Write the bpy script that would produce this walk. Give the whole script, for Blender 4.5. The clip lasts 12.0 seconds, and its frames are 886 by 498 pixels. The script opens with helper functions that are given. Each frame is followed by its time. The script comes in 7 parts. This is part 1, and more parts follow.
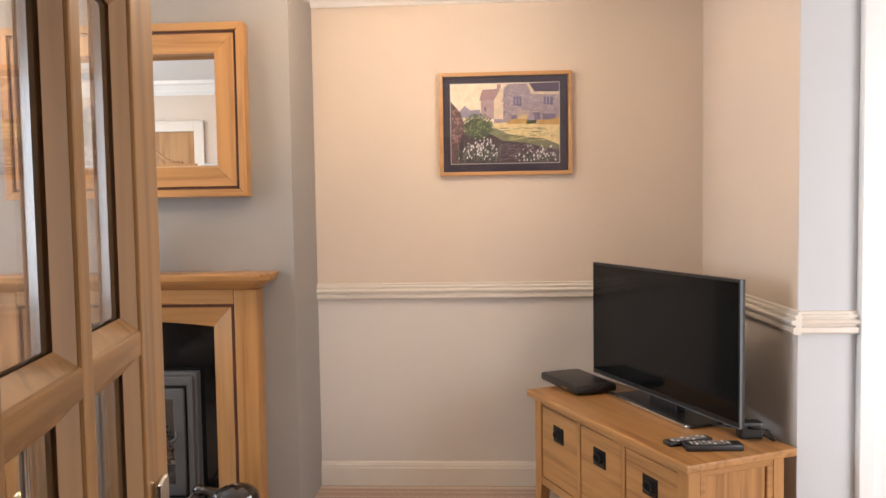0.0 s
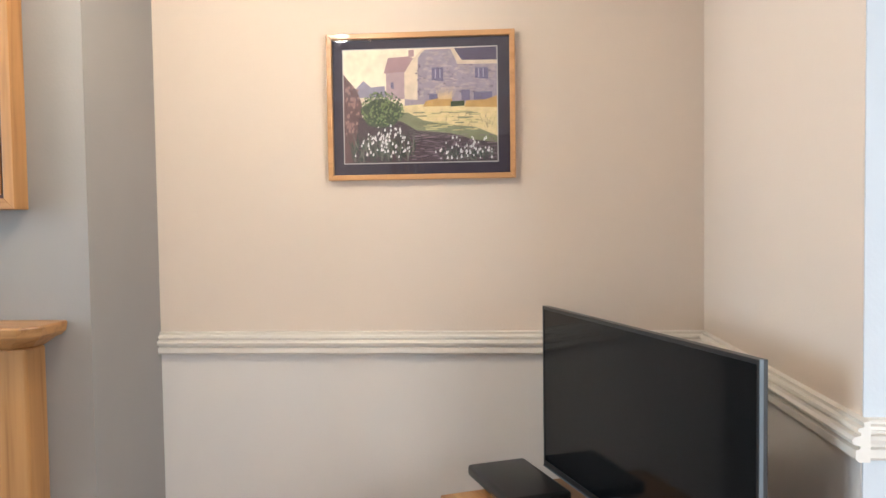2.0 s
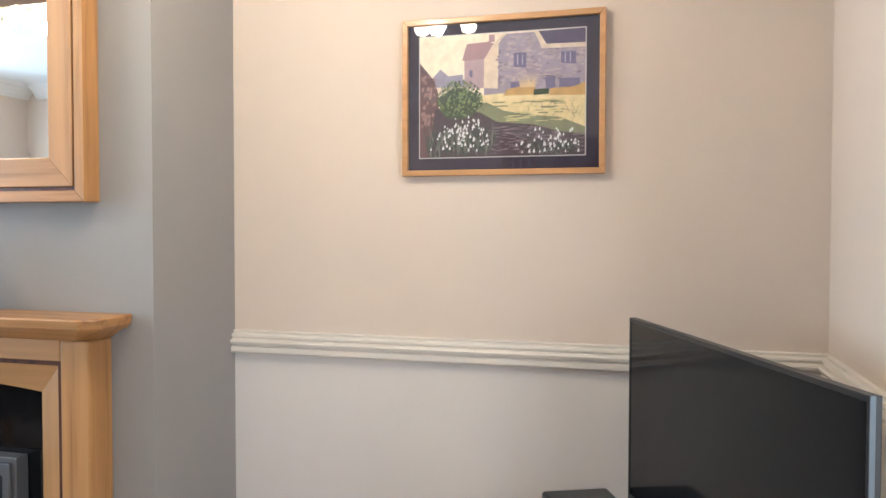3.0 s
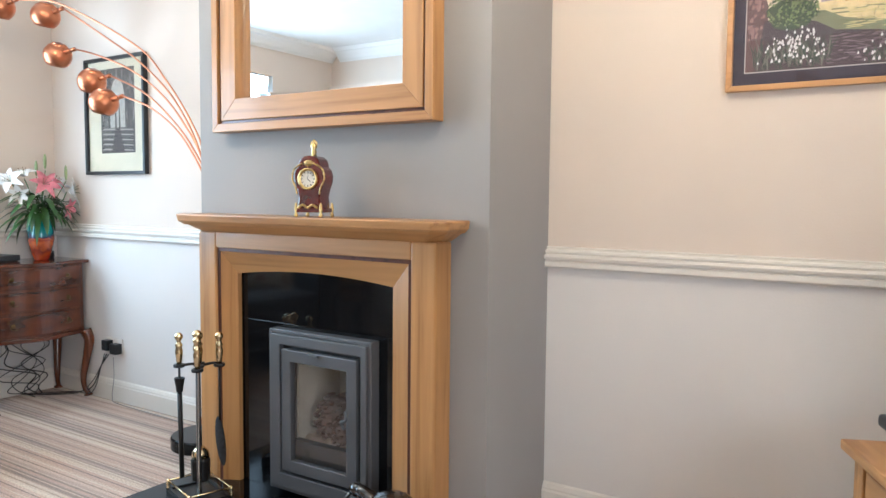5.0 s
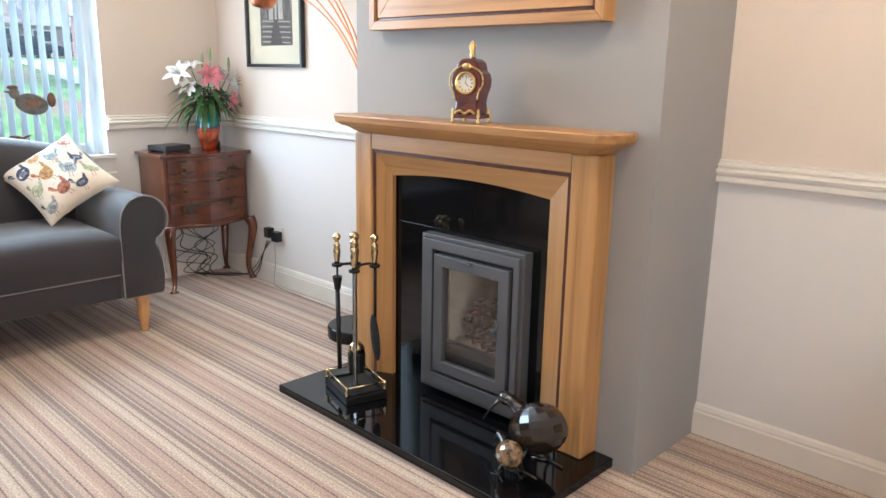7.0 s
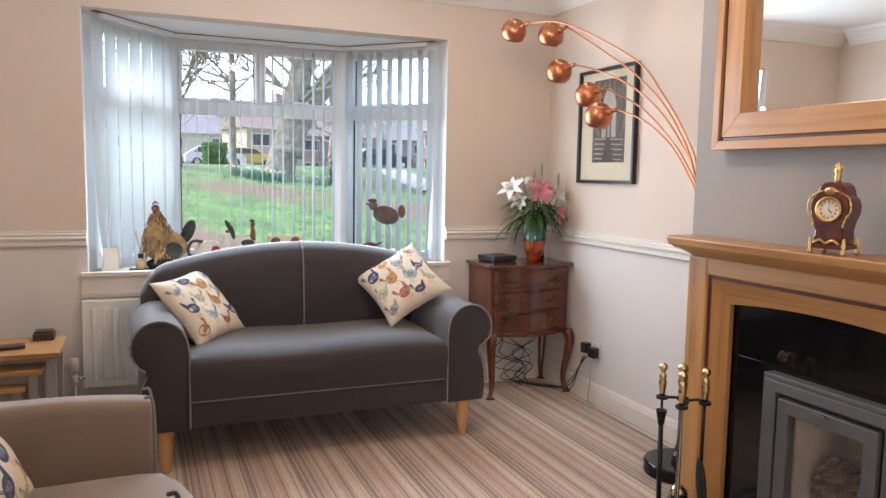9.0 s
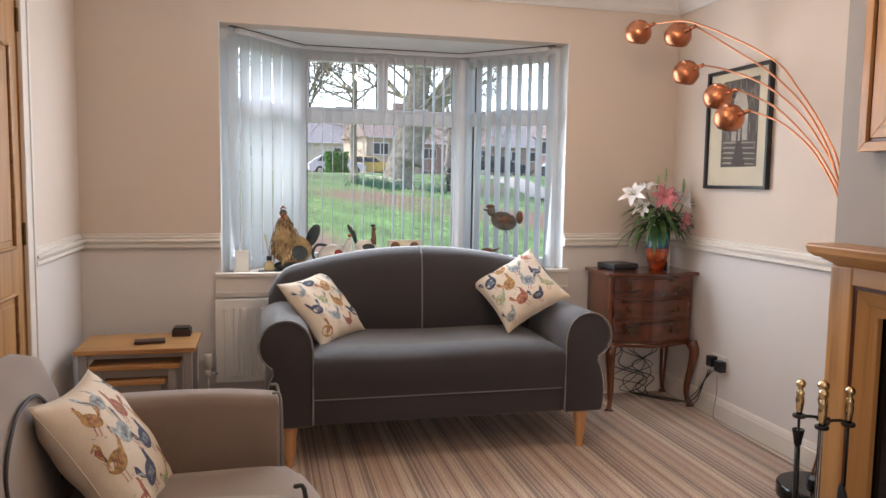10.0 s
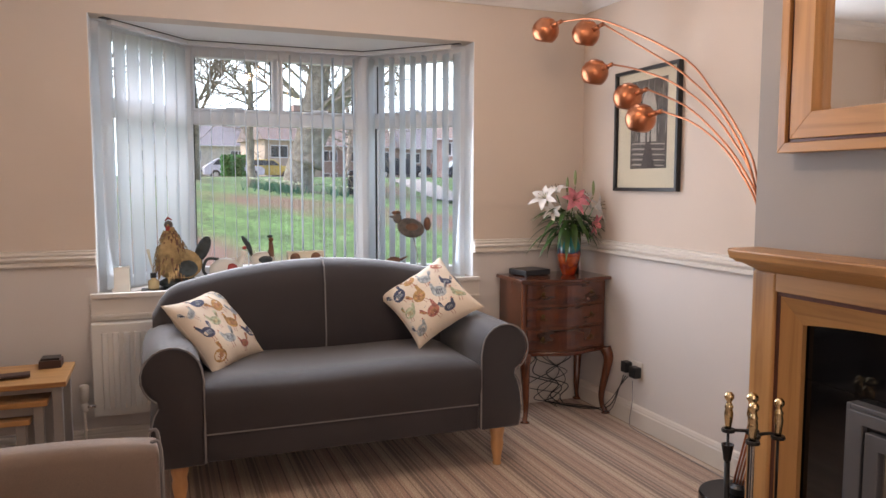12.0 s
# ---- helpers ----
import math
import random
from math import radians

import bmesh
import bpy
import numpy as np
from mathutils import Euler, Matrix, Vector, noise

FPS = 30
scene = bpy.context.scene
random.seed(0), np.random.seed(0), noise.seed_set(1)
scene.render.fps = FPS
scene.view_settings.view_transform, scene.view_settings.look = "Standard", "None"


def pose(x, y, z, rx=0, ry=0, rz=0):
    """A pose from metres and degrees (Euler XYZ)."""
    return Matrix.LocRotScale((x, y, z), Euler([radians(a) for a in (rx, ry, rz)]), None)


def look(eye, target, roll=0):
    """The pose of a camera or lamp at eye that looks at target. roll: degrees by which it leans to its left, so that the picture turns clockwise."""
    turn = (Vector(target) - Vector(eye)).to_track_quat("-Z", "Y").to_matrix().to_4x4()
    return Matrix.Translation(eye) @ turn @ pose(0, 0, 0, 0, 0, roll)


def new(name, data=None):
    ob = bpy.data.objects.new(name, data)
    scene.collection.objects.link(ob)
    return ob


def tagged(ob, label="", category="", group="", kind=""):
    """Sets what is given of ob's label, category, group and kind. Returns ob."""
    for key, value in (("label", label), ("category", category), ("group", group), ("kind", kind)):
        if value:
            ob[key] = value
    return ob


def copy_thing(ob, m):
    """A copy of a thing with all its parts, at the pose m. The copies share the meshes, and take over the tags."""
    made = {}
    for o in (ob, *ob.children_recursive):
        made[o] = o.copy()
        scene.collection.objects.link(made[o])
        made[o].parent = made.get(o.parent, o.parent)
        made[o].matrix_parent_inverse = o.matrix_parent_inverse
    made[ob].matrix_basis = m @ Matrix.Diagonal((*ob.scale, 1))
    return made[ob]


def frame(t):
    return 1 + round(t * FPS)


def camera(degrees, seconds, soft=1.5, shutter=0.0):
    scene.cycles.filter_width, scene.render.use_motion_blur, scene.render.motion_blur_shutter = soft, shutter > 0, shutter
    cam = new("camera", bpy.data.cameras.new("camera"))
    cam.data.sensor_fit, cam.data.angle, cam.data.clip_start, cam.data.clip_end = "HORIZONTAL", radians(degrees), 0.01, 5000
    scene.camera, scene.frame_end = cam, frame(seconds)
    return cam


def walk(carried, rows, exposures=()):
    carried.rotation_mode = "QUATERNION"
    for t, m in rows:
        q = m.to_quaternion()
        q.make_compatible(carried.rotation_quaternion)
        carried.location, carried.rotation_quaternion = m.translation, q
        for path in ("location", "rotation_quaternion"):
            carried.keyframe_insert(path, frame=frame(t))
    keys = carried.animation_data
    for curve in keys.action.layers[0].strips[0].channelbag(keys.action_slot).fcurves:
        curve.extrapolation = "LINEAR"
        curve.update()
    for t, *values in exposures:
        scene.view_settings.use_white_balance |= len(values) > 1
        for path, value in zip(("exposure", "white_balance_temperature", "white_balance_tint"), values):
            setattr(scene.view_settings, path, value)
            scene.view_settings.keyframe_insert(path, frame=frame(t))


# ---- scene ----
cam = camera(61.6, 12.0)
PATH = [
    (0, (0.081, 0.245, 1.351), (-0.027, 2.24, 1.245), -0.9),
    (0.5, (0.106, 0.575, 1.361), (-0.028, 2.568, 1.263), -0.7),
    (1, (0.157, 0.934, 1.34), (0.016, 2.927, 1.252), -0.8),
    (1.5, (0.325, 1.182, 1.354), (0.184, 3.175, 1.268), -0.8),
    (2, (0.45, 1.333, 1.376), (0.299, 3.326, 1.296), -0.8),
    (2.5, (0.567, 1.517, 1.369), (0.353, 3.504, 1.296), -0.6),
    (3, (0.609, 1.558, 1.349), (0.097, 3.491, 1.291), 0.1),
    (3.5, (0.567, 1.432, 1.35), (-0.164, 3.292, 1.281), 0.5),
    (3.7, (0.562, 1.416, 1.324), (-0.241, 3.247, 1.259), 0.6),
    (5.3, (0.406, 1.318, 1.159), (-0.732, 2.95, 0.96), 0.9),
    (5.5, (0.399, 1.306, 1.15), (-0.768, 2.908, 0.882), 1.1),
    (6, (0.394, 1.296, 1.138), (-0.835, 2.82, 0.728), 1.1),
    (6.5, (0.372, 1.308, 1.192), (-0.901, 2.776, 0.719), 1.1),
    (6.7, (0.356, 1.334, 1.222), (-0.938, 2.784, 0.748), 1.1),
    (8.3, (0.25, 1.43, 1.318), (-1.451, 2.447, 1.052), 0.8),
    (8.5, (0.238, 1.426, 1.313), (-1.51, 2.369, 1.077), 0.9),
    (9, (0.216, 1.38, 1.311), (-1.626, 2.136, 1.114), 1.0),
    (9.5, (0.206, 1.353, 1.304), (-1.699, 1.933, 1.121), 1.0),
    (10, (0.198, 1.366, 1.298), (-1.739, 1.83, 1.117), 0.9),
    (10.5, (0.155, 1.384, 1.287), (-1.793, 1.8, 1.107), 0.8),
    (11, (0.082, 1.353, 1.318), (-1.866, 1.771, 1.141), 0.8),
    (11.5, (0.022, 1.36, 1.324), (-1.89, 1.92, 1.151), 0.5),
    (12, (-0.045, 1.421, 1.317), (-1.906, 2.132, 1.143), 0.1),
]
EXPOSURES = [(0.0, 1.82, 6500, 15), (0.5, 1.88, 6350, 14), (1.5, 2.02, 5700, 7), (2.5, 2.03, 5500, 4), (3.5, 2.03, 5300, 4), (5.5, 2.11, 5450, 5), (6.5, 2.11, 5700, 7), (8.5, 1.82, 6100, 14), (9.0, 1.55, 6500, 18), (9.7, 1.3, 6800, 20), (10.5, 1.2, 7000, 22), (12.0, 1.15, 7000, 25)]
walk(cam, [(t, look(eye, target, roll)) for t, eye, target, roll in PATH], EXPOSURES)

# ---- world and lights ----
world = bpy.data.worlds.new("overcast_sky")
scene.world = world
world.use_nodes = True
wn = world.node_tree
sky = wn.nodes.new("ShaderNodeTexSky")
sky.sky_type, sky.sun_disc = "NISHITA", False
sky.sun_elevation, sky.sun_rotation, sky.dust_density = radians(52.7), radians(189.5), 3.0
sky.ozone_density = 1.5
wn.links.new(sky.outputs["Color"], wn.nodes["Background"].inputs["Color"])
wn.nodes["Background"].inputs["Strength"].default_value = 0.15


def lamp(name, kind, m, energy, colour, **more):
    data = bpy.data.lights.new(name, kind)
    data.energy, data.color = energy, colour
    for key, value in more.items():
        setattr(data, key, value)
    ob = new(name, data)
    ob.matrix_world = m
    return ob


lamp("sun", "SUN", look((-1, -6, 8), (0, 0, 0)), 1.4, (0.80, 0.94, 1.0), angle=radians(30))
lamp("bay_daylight", "AREA", look((-4.02, 2.12, 1.48), (0, 2.12, 1.1)), 21, (0.74, 0.89, 1.0), shape="RECTANGLE", size=1.85, size_y=1.25)
lamp("patio_daylight", "AREA", look((3.0, 0.47, 1.15), (2.2, 3.0, 1.05)), 24, (1.0, 0.97, 0.93), shape="RECTANGLE", size=1.7, size_y=1.9)
BULB = 14.0
LIGHTS = [(-2.25, 2.40, 4.2), (-0.28, 2.82, 3.2)]
for gx, gy, watts in LIGHTS:
    lamp("ceiling_bulbs", "POINT", pose(gx, gy, 2.25), watts, (1.0, 0.86, 0.69), shadow_soft_size=0.04)


# ---- materials ----
def material(name, colour, rough=0.6, metal=0.0, vary=0.06, scale=6.0, fine=0.0, fine_scale=300.0, bump=0.0, bump_scale=200.0, coat=0.0, sheen=0.0, spec=0.5):
    m = bpy.data.materials.new(name)
    m.use_nodes = True
    nt = m.node_tree
    b = nt.nodes["Principled BSDF"]
    b.inputs["Roughness"].default_value, b.inputs["Metallic"].default_value = rough, metal
    b.inputs["Coat Weight"].default_value, b.inputs["Sheen Weight"].default_value = coat, sheen
    b.inputs["Specular IOR Level"].default_value = spec
    b.inputs["Coat Roughness"].default_value = 0.08
    co = nt.nodes.new("ShaderNodeTexCoord")
    n = nt.nodes.new("ShaderNodeTexNoise")
    n.inputs["Scale"].default_value, n.inputs["Detail"].default_value = scale, 6
    nt.links.new(co.outputs["Object"], n.inputs["Vector"])
    r = nt.nodes.new("ShaderNodeValToRGB")
    r.color_ramp.elements[0].position, r.color_ramp.elements[1].position = 0.3, 0.7
    r.color_ramp.elements[0].color = (*[c * (1 - vary) for c in colour], 1)
    r.color_ramp.elements[1].color = (*[min(1, c * (1 + vary)) for c in colour], 1)
    nt.links.new(n.outputs["Fac"], r.inputs["Fac"])
    out = r.outputs["Color"]
    if fine:
        f = nt.nodes.new("ShaderNodeTexNoise")
        f.inputs["Scale"].default_value = fine_scale
        nt.links.new(co.outputs["Object"], f.inputs["Vector"])
        mr = nt.nodes.new("ShaderNodeMapRange")
        mr.inputs["From Min"].default_value, mr.inputs["From Max"].default_value = 0.3, 0.7
        mr.inputs["To Min"].default_value, mr.inputs["To Max"].default_value = 1 - fine, 1 + fine
        nt.links.new(f.outputs["Fac"], mr.inputs["Value"])
        mx = nt.nodes.new("ShaderNodeMix")
        mx.data_type, mx.blend_type = "RGBA", "MULTIPLY"
        mx.inputs["Factor"].default_value = 1
        nt.links.new(out, mx.inputs["A"])
        nt.links.new(mr.outputs["Result"], mx.inputs["B"])
        out = mx.outputs["Result"]
    nt.links.new(out, b.inputs["Base Color"])
    if bump:
        bn = nt.nodes.new("ShaderNodeTexNoise")
        bn.inputs["Scale"].default_value, bn.inputs["Detail"].default_value = bump_scale, 3
        nt.links.new(co.outputs["Object"], bn.inputs["Vector"])
        bp = nt.nodes.new("ShaderNodeBump")
        bp.inputs["Strength"].default_value, bp.inputs["Distance"].default_value = bump, 0.002
        nt.links.new(bn.outputs["Fac"], bp.inputs["Height"])
        nt.links.new(bp.outputs["Normal"], b.inputs["Normal"])
    return m


def wood(name, dark, light, axis="X", rough=0.4, grain=9.0, coat=0.15):
    """Grain that runs along the given axis of the object."""
    m = material(name, light, rough, coat=coat)
    nt = m.node_tree
    b = nt.nodes["Principled BSDF"]
    co = nt.nodes.new("ShaderNodeTexCoord")
    mp = nt.nodes.new("ShaderNodeMapping")
    s = [grain * 3.2, grain * 3.2, grain * 3.2]
    s["XYZ".index(axis)] = grain * 0.16
    mp.inputs["Scale"].default_value = s
    nt.links.new(co.outputs["Object"], mp.inputs["Vector"])
    n = nt.nodes.new("ShaderNodeTexNoise")
    n.inputs["Scale"].default_value, n.inputs["Detail"].default_value, n.inputs["Distortion"].default_value = 1.0, 8, 0.8
    nt.links.new(mp.outputs["Vector"], n.inputs["Vector"])
    r = nt.nodes.new("ShaderNodeValToRGB")
    e = r.color_ramp.elements
    e[0].position, e[0].color = 0.32, (*dark, 1)
    e[1].position, e[1].color = 0.62, (*light, 1)
    mid = e.new(0.46)
    mid.color = (*[0.35 * a + 0.65 * c for a, c in zip(dark, light)], 1)
    nt.links.new(n.outputs["Fac"], r.inputs["Fac"])
    nt.links.new(r.outputs["Color"], b.inputs["Base Color"])
    bp = nt.nodes.new("ShaderNodeBump")
    bp.inputs["Strength"].default_value, bp.inputs["Distance"].default_value = 0.15, 0.001
    nt.links.new(n.outputs["Fac"], bp.inputs["Height"])
    nt.links.new(bp.outputs["Normal"], b.inputs["Normal"])
    return m


def glass_material(name, tint=(1, 1, 1), rough=0.0):
    """Thin clear glass: mostly see-through, with a faint mirror."""
    m = bpy.data.materials.new(name)
    m.use_nodes = True
    nt = m.node_tree
    nt.nodes.remove(nt.nodes["Principled BSDF"])
    t, g, mix, fr = (nt.nodes.new(k) for k in ("ShaderNodeBsdfTransparent", "ShaderNodeBsdfGlossy", "ShaderNodeMixShader", "ShaderNodeLayerWeight"))
    t.inputs["Color"].default_value = (*tint, 1)
    g.inputs["Roughness"].default_value = rough
    fr.inputs["Blend"].default_value = 0.5
    pw_, ma = nt.nodes.new("ShaderNodeMath"), nt.nodes.new("ShaderNodeMath")
    pw_.operation, pw_.inputs[1].default_value = "POWER", 4.0
    ma.operation, ma.inputs[1].default_value, ma.inputs[2].default_value = "MULTIPLY_ADD", 0.8, 0.045
    nt.links.new(fr.outputs["Facing"], pw_.inputs[0])
    nt.links.new(pw_.outputs[0], ma.inputs[0])
    nt.links.new(ma.outputs[0], mix.inputs["Fac"])
    nt.links.new(t.outputs["BSDF"], mix.inputs[1])
    nt.links.new(g.outputs["BSDF"], mix.inputs[2])
    nt.links.new(mix.outputs["Shader"], nt.nodes["Material Output"].inputs["Surface"])
    return m


def glow(name, colour, strength):
    m = bpy.data.materials.new(name)
    m.use_nodes = True
    b = m.node_tree.nodes["Principled BSDF"]
    b.inputs["Base Color"].default_value = (*colour, 1)
    b.inputs["Emission Color"].default_value = (*colour, 1)
    b.inputs["Emission Strength"].default_value = strength
    return m


def wall_paint():
    """Matt emulsion: warm beige above the dado rail, pale grey-white below."""
    m = material("wall_paint", (0.7, 0.6, 0.5), 0.75, bump=0.25, bump_scale=140)
    nt = m.node_tree
    b = nt.nodes["Principled BSDF"]
    co = nt.nodes.new("ShaderNodeTexCoord")
    sep = nt.nodes.new("ShaderNodeSeparateXYZ")
    nt.links.new(co.outputs["Object"], sep.inputs["Vector"])
    gt = nt.nodes.new("ShaderNodeMath")
    gt.operation = "GREATER_THAN"
    gt.inputs[1].default_value = 0.955
    nt.links.new(sep.outputs["Z"], gt.inputs[0])
    mx = nt.nodes.new("ShaderNodeMix")
    mx.data_type = "RGBA"
    mx.inputs["A"].default_value = (*LOWER, 1)
    mx.inputs["B"].default_value = (*UPPER, 1)
    nt.links.new(gt.outputs["Value"], mx.inputs["Factor"])
    n = nt.nodes.new("ShaderNodeTexNoise")
    n.inputs["Scale"].default_value, n.inputs["Detail"].default_value = 1.7, 5
    nt.links.new(co.outputs["Object"], n.inputs["Vector"])
    mr = nt.nodes.new("ShaderNodeMapRange")
    mr.inputs["To Min"].default_value, mr.inputs["To Max"].default_value = 0.96, 1.04
    nt.links.new(n.outputs["Fac"], mr.inputs["Value"])
    mm = nt.nodes.new("ShaderNodeMix")
    mm.data_type, mm.blend_type = "RGBA", "MULTIPLY"
    mm.inputs["Factor"].default_value = 1
    nt.links.new(mx.outputs["Result"], mm.inputs["A"])
    nt.links.new(mr.outputs["Result"], mm.inputs["B"])
    nt.links.new(mm.outputs["Result"], b.inputs["Base Color"])
    return m


UPPER, LOWER = (0.65, 0.55, 0.465), (0.67, 0.625, 0.59)


def carpet():
    """Striped loop carpet: bands of beige, taupe, cream and grey-brown that run along x."""
    m = material("striped_carpet", (0.4, 0.3, 0.25), 0.95, sheen=0.2)
    nt = m.node_tree
    b = nt.nodes["Principled BSDF"]
    co = nt.nodes.new("ShaderNodeTexCoord")
    sep = nt.nodes.new("ShaderNodeSeparateXYZ")
    nt.links.new(co.outputs["Object"], sep.inputs["Vector"])
    wob = nt.nodes.new("ShaderNodeTexNoise")
    wob.inputs["Scale"].default_value = 260
    nt.links.new(co.outputs["Object"], wob.inputs["Vector"])
    ws = nt.nodes.new("ShaderNodeMath")
    ws.operation, ws.inputs[1].default_value = "MULTIPLY_ADD", 0.012
    nt.links.new(wob.outputs["Fac"], ws.inputs[0])
    nt.links.new(sep.outputs["Y"], ws.inputs[2])
    fr = nt.nodes.new("ShaderNodeMath")
    fr.operation, fr.inputs[1].default_value = "MULTIPLY", 1 / 0.46
    nt.links.new(ws.outputs["Value"], fr.inputs[0])
    fc = nt.nodes.new("ShaderNodeMath")
    fc.operation = "FRACT"
    nt.links.new(fr.outputs["Value"], fc.inputs[0])
    cols = {"t": (0.44, 0.305, 0.235), "c": (0.525, 0.415, 0.32), "g": (0.255, 0.185, 0.150), "b": (0.50, 0.37, 0.29), "w": (0.575, 0.475, 0.38), "d": (0.185, 0.125, 0.105), "m": (0.39, 0.29, 0.24)}
    seqs = ["t5g1t4c1t4d1b3w3c2g1c3", "m1g3c1g2m1t2g2c1m3b3d1b3w1b2", "t4d1t3w1c4m1c2g1m2g3c1g1t2c1"]
    outs = []
    for k, seq in enumerate(seqs):
        r = nt.nodes.new("ShaderNodeValToRGB")
        r.color_ramp.interpolation = "CONSTANT"
        items = [(seq[i], int(seq[i + 1])) for i in range(0, len(seq), 2)]
        tot, at = sum(w for _, w in items), 0
        for i, (c, w) in enumerate(items):
            e = r.color_ramp.elements[0] if i == 0 else (r.color_ramp.elements[1] if i == 1 else r.color_ramp.elements.new(at / tot))
            e.position = at / tot
            e.color = (*cols[c], 1)
            at += w
        outs.append(r)
    third = nt.nodes.new("ShaderNodeMath")
    third.operation, third.inputs[1].default_value = "MULTIPLY", 3
    nt.links.new(fc.outputs["Value"], third.inputs[0])
    loc = nt.nodes.new("ShaderNodeMath")
    loc.operation = "FRACT"
    nt.links.new(third.outputs["Value"], loc.inputs[0])
    for r in outs:
        nt.links.new(loc.outputs["Value"], r.inputs["Fac"])
    prev = outs[0].outputs["Color"]
    for k in (1, 2):
        g = nt.nodes.new("ShaderNodeMath")
        g.operation, g.inputs[1].default_value = "GREATER_THAN", float(k)
        nt.links.new(third.outputs["Value"], g.inputs[0])
        mx = nt.nodes.new("ShaderNodeMix")
        mx.data_type = "RGBA"
        nt.links.new(g.outputs["Value"], mx.inputs["Factor"])
        nt.links.new(prev, mx.inputs["A"])
        nt.links.new(outs[k].outputs["Color"], mx.inputs["B"])
        prev = mx.outputs["Result"]
    n = nt.nodes.new("ShaderNodeTexNoise")
    n.inputs["Scale"].default_value, n.inputs["Detail"].default_value = 150, 4
    nt.links.new(co.outputs["Object"], n.inputs["Vector"])
    mr = nt.nodes.new("ShaderNodeMapRange")
    mr.inputs["From Min"].default_value, mr.inputs["From Max"].default_value = 0.3, 0.7
    mr.inputs["To Min"].default_value, mr.inputs["To Max"].default_value = 0.60, 1.32
    nt.links.new(n.outputs["Fac"], mr.inputs["Value"])
    mm = nt.nodes.new("ShaderNodeMix")
    mm.data_type, mm.blend_type = "RGBA", "MULTIPLY"
    mm.inputs["Factor"].default_value = 1
    nt.links.new(prev, mm.inputs["A"])
    nt.links.new(mr.outputs["Result"], mm.inputs["B"])
    nt.links.new(mm.outputs["Result"], b.inputs["Base Color"])
    bp = nt.nodes.new("ShaderNodeBump")
    bp.inputs["Strength"].default_value, bp.inputs["Distance"].default_value = 0.8, 0.004
    nt.links.new(n.outputs["Fac"], bp.inputs["Height"])
    nt.links.new(bp.outputs["Normal"], b.inputs["Normal"])
    return m


M = {}
M["wall"] = wall_paint()
M["breast"] = material("grey_paint", (0.29, 0.27, 0.255), 0.75, vary=0.03, scale=2, bump=0.25, bump_scale=140)
M["white"] = material("white_gloss", (0.70, 0.645, 0.58), 0.38, vary=0.02)
# pale paint of the pier end, with cool daylight mixed into its colour
M["pale"] = material("pale_daylit_paint", (0.57, 0.60, 0.64), 0.7, vary=0.02, scale=2, bump=0.2, bump_scale=140)
M["ceiling"] = material("ceiling_white", (0.80, 0.79, 0.77), 0.85, vary=0.02, bump=0.2)
M["upvc"] = material("white_plastic", (0.80, 0.82, 0.84), 0.28, vary=0.01)
M["carpet"] = carpet()
OAK_D, OAK_L = (0.281, 0.127, 0.04), (0.446, 0.228, 0.08)
M["oak_x"] = wood("oak_along_x", OAK_D, OAK_L, "X")
M["oak_y"] = wood("oak_along_y", OAK_D, OAK_L, "Y")
M["oak_z"] = wood("oak_along_z", OAK_D, OAK_L, "Z")
M["door_x"] = wood("door_oak_along_x", (0.24, 0.120, 0.040), (0.42, 0.235, 0.090), "X")
M["door_z"] = wood("door_oak_along_z", (0.24, 0.120, 0.040), (0.42, 0.235, 0.090), "Z")
M["inlay"] = wood("dark_inlay", (0.045, 0.012, 0.007), (0.10, 0.03, 0.016), "Z", 0.3)
M["mahog_x"] = wood("mahogany_flamed", (0.030, 0.007, 0.003), (0.115, 0.028, 0.010), "Y", 0.20, 5.0, coat=0.6)
M["mahog_z"] = wood("mahogany_upright", (0.040, 0.010, 0.004), (0.15, 0.042, 0.015), "Z", 0.25, 6.0, coat=0.5)
M["granite"] = material("black_granite", (0.004, 0.004, 0.0045), 0.07, vary=0.5, scale=300, spec=0.4)
M["stove"] = material("grey_cast_metal", (0.10, 0.10, 0.105), 0.5, 0.3, vary=0.05, bump=0.2, bump_scale=500)
M["black"] = material("satin_black", (0.012, 0.012, 0.013), 0.35)
M["screen"] = material("dark_screen", (0.004, 0.005, 0.006), 0.09, spec=0.22)
M["iron"] = material("black_iron", (0.012, 0.011, 0.011), 0.4, 0.4, bump=0.3)
M["brass"] = material("polished_brass", (0.74, 0.60, 0.36), 0.16, 1.0, vary=0.08, scale=40)
M["chrome"] = material("brushed_chrome", (0.66, 0.65, 0.63), 0.22, 1.0)
M["copper"] = material("brushed_copper", (0.50, 0.19, 0.095), 0.34, 1.0, vary=0.05, scale=30)
M["fabric"] = material("charcoal_fabric", (0.021, 0.016, 0.019), 0.62, vary=0.12, scale=5, fine=0.22, fine_scale=700, bump=0.5, bump_scale=900, sheen=0.35)
M["taupe"] = material("taupe_fabric", (0.24, 0.18, 0.145), 0.92, vary=0.08, scale=5, fine=0.15, fine_scale=700, bump=0.5, bump_scale=900, sheen=0.35)
M["piping"] = material("grey_piping", (0.22, 0.21, 0.21), 0.8)
M["pine"] = wood("pale_turned_wood", (0.42, 0.19, 0.075), (0.60, 0.32, 0.14), "Z", 0.35)
M["greypaint"] = material("grey_painted_wood", (0.27, 0.25, 0.24), 0.5, vary=0.05)
M["glass"] = glass_material("clear_glass")
M["mirror"] = material("mirror_silver", (0.93, 0.93, 0.92), 0.0, 1.0, vary=0.0)


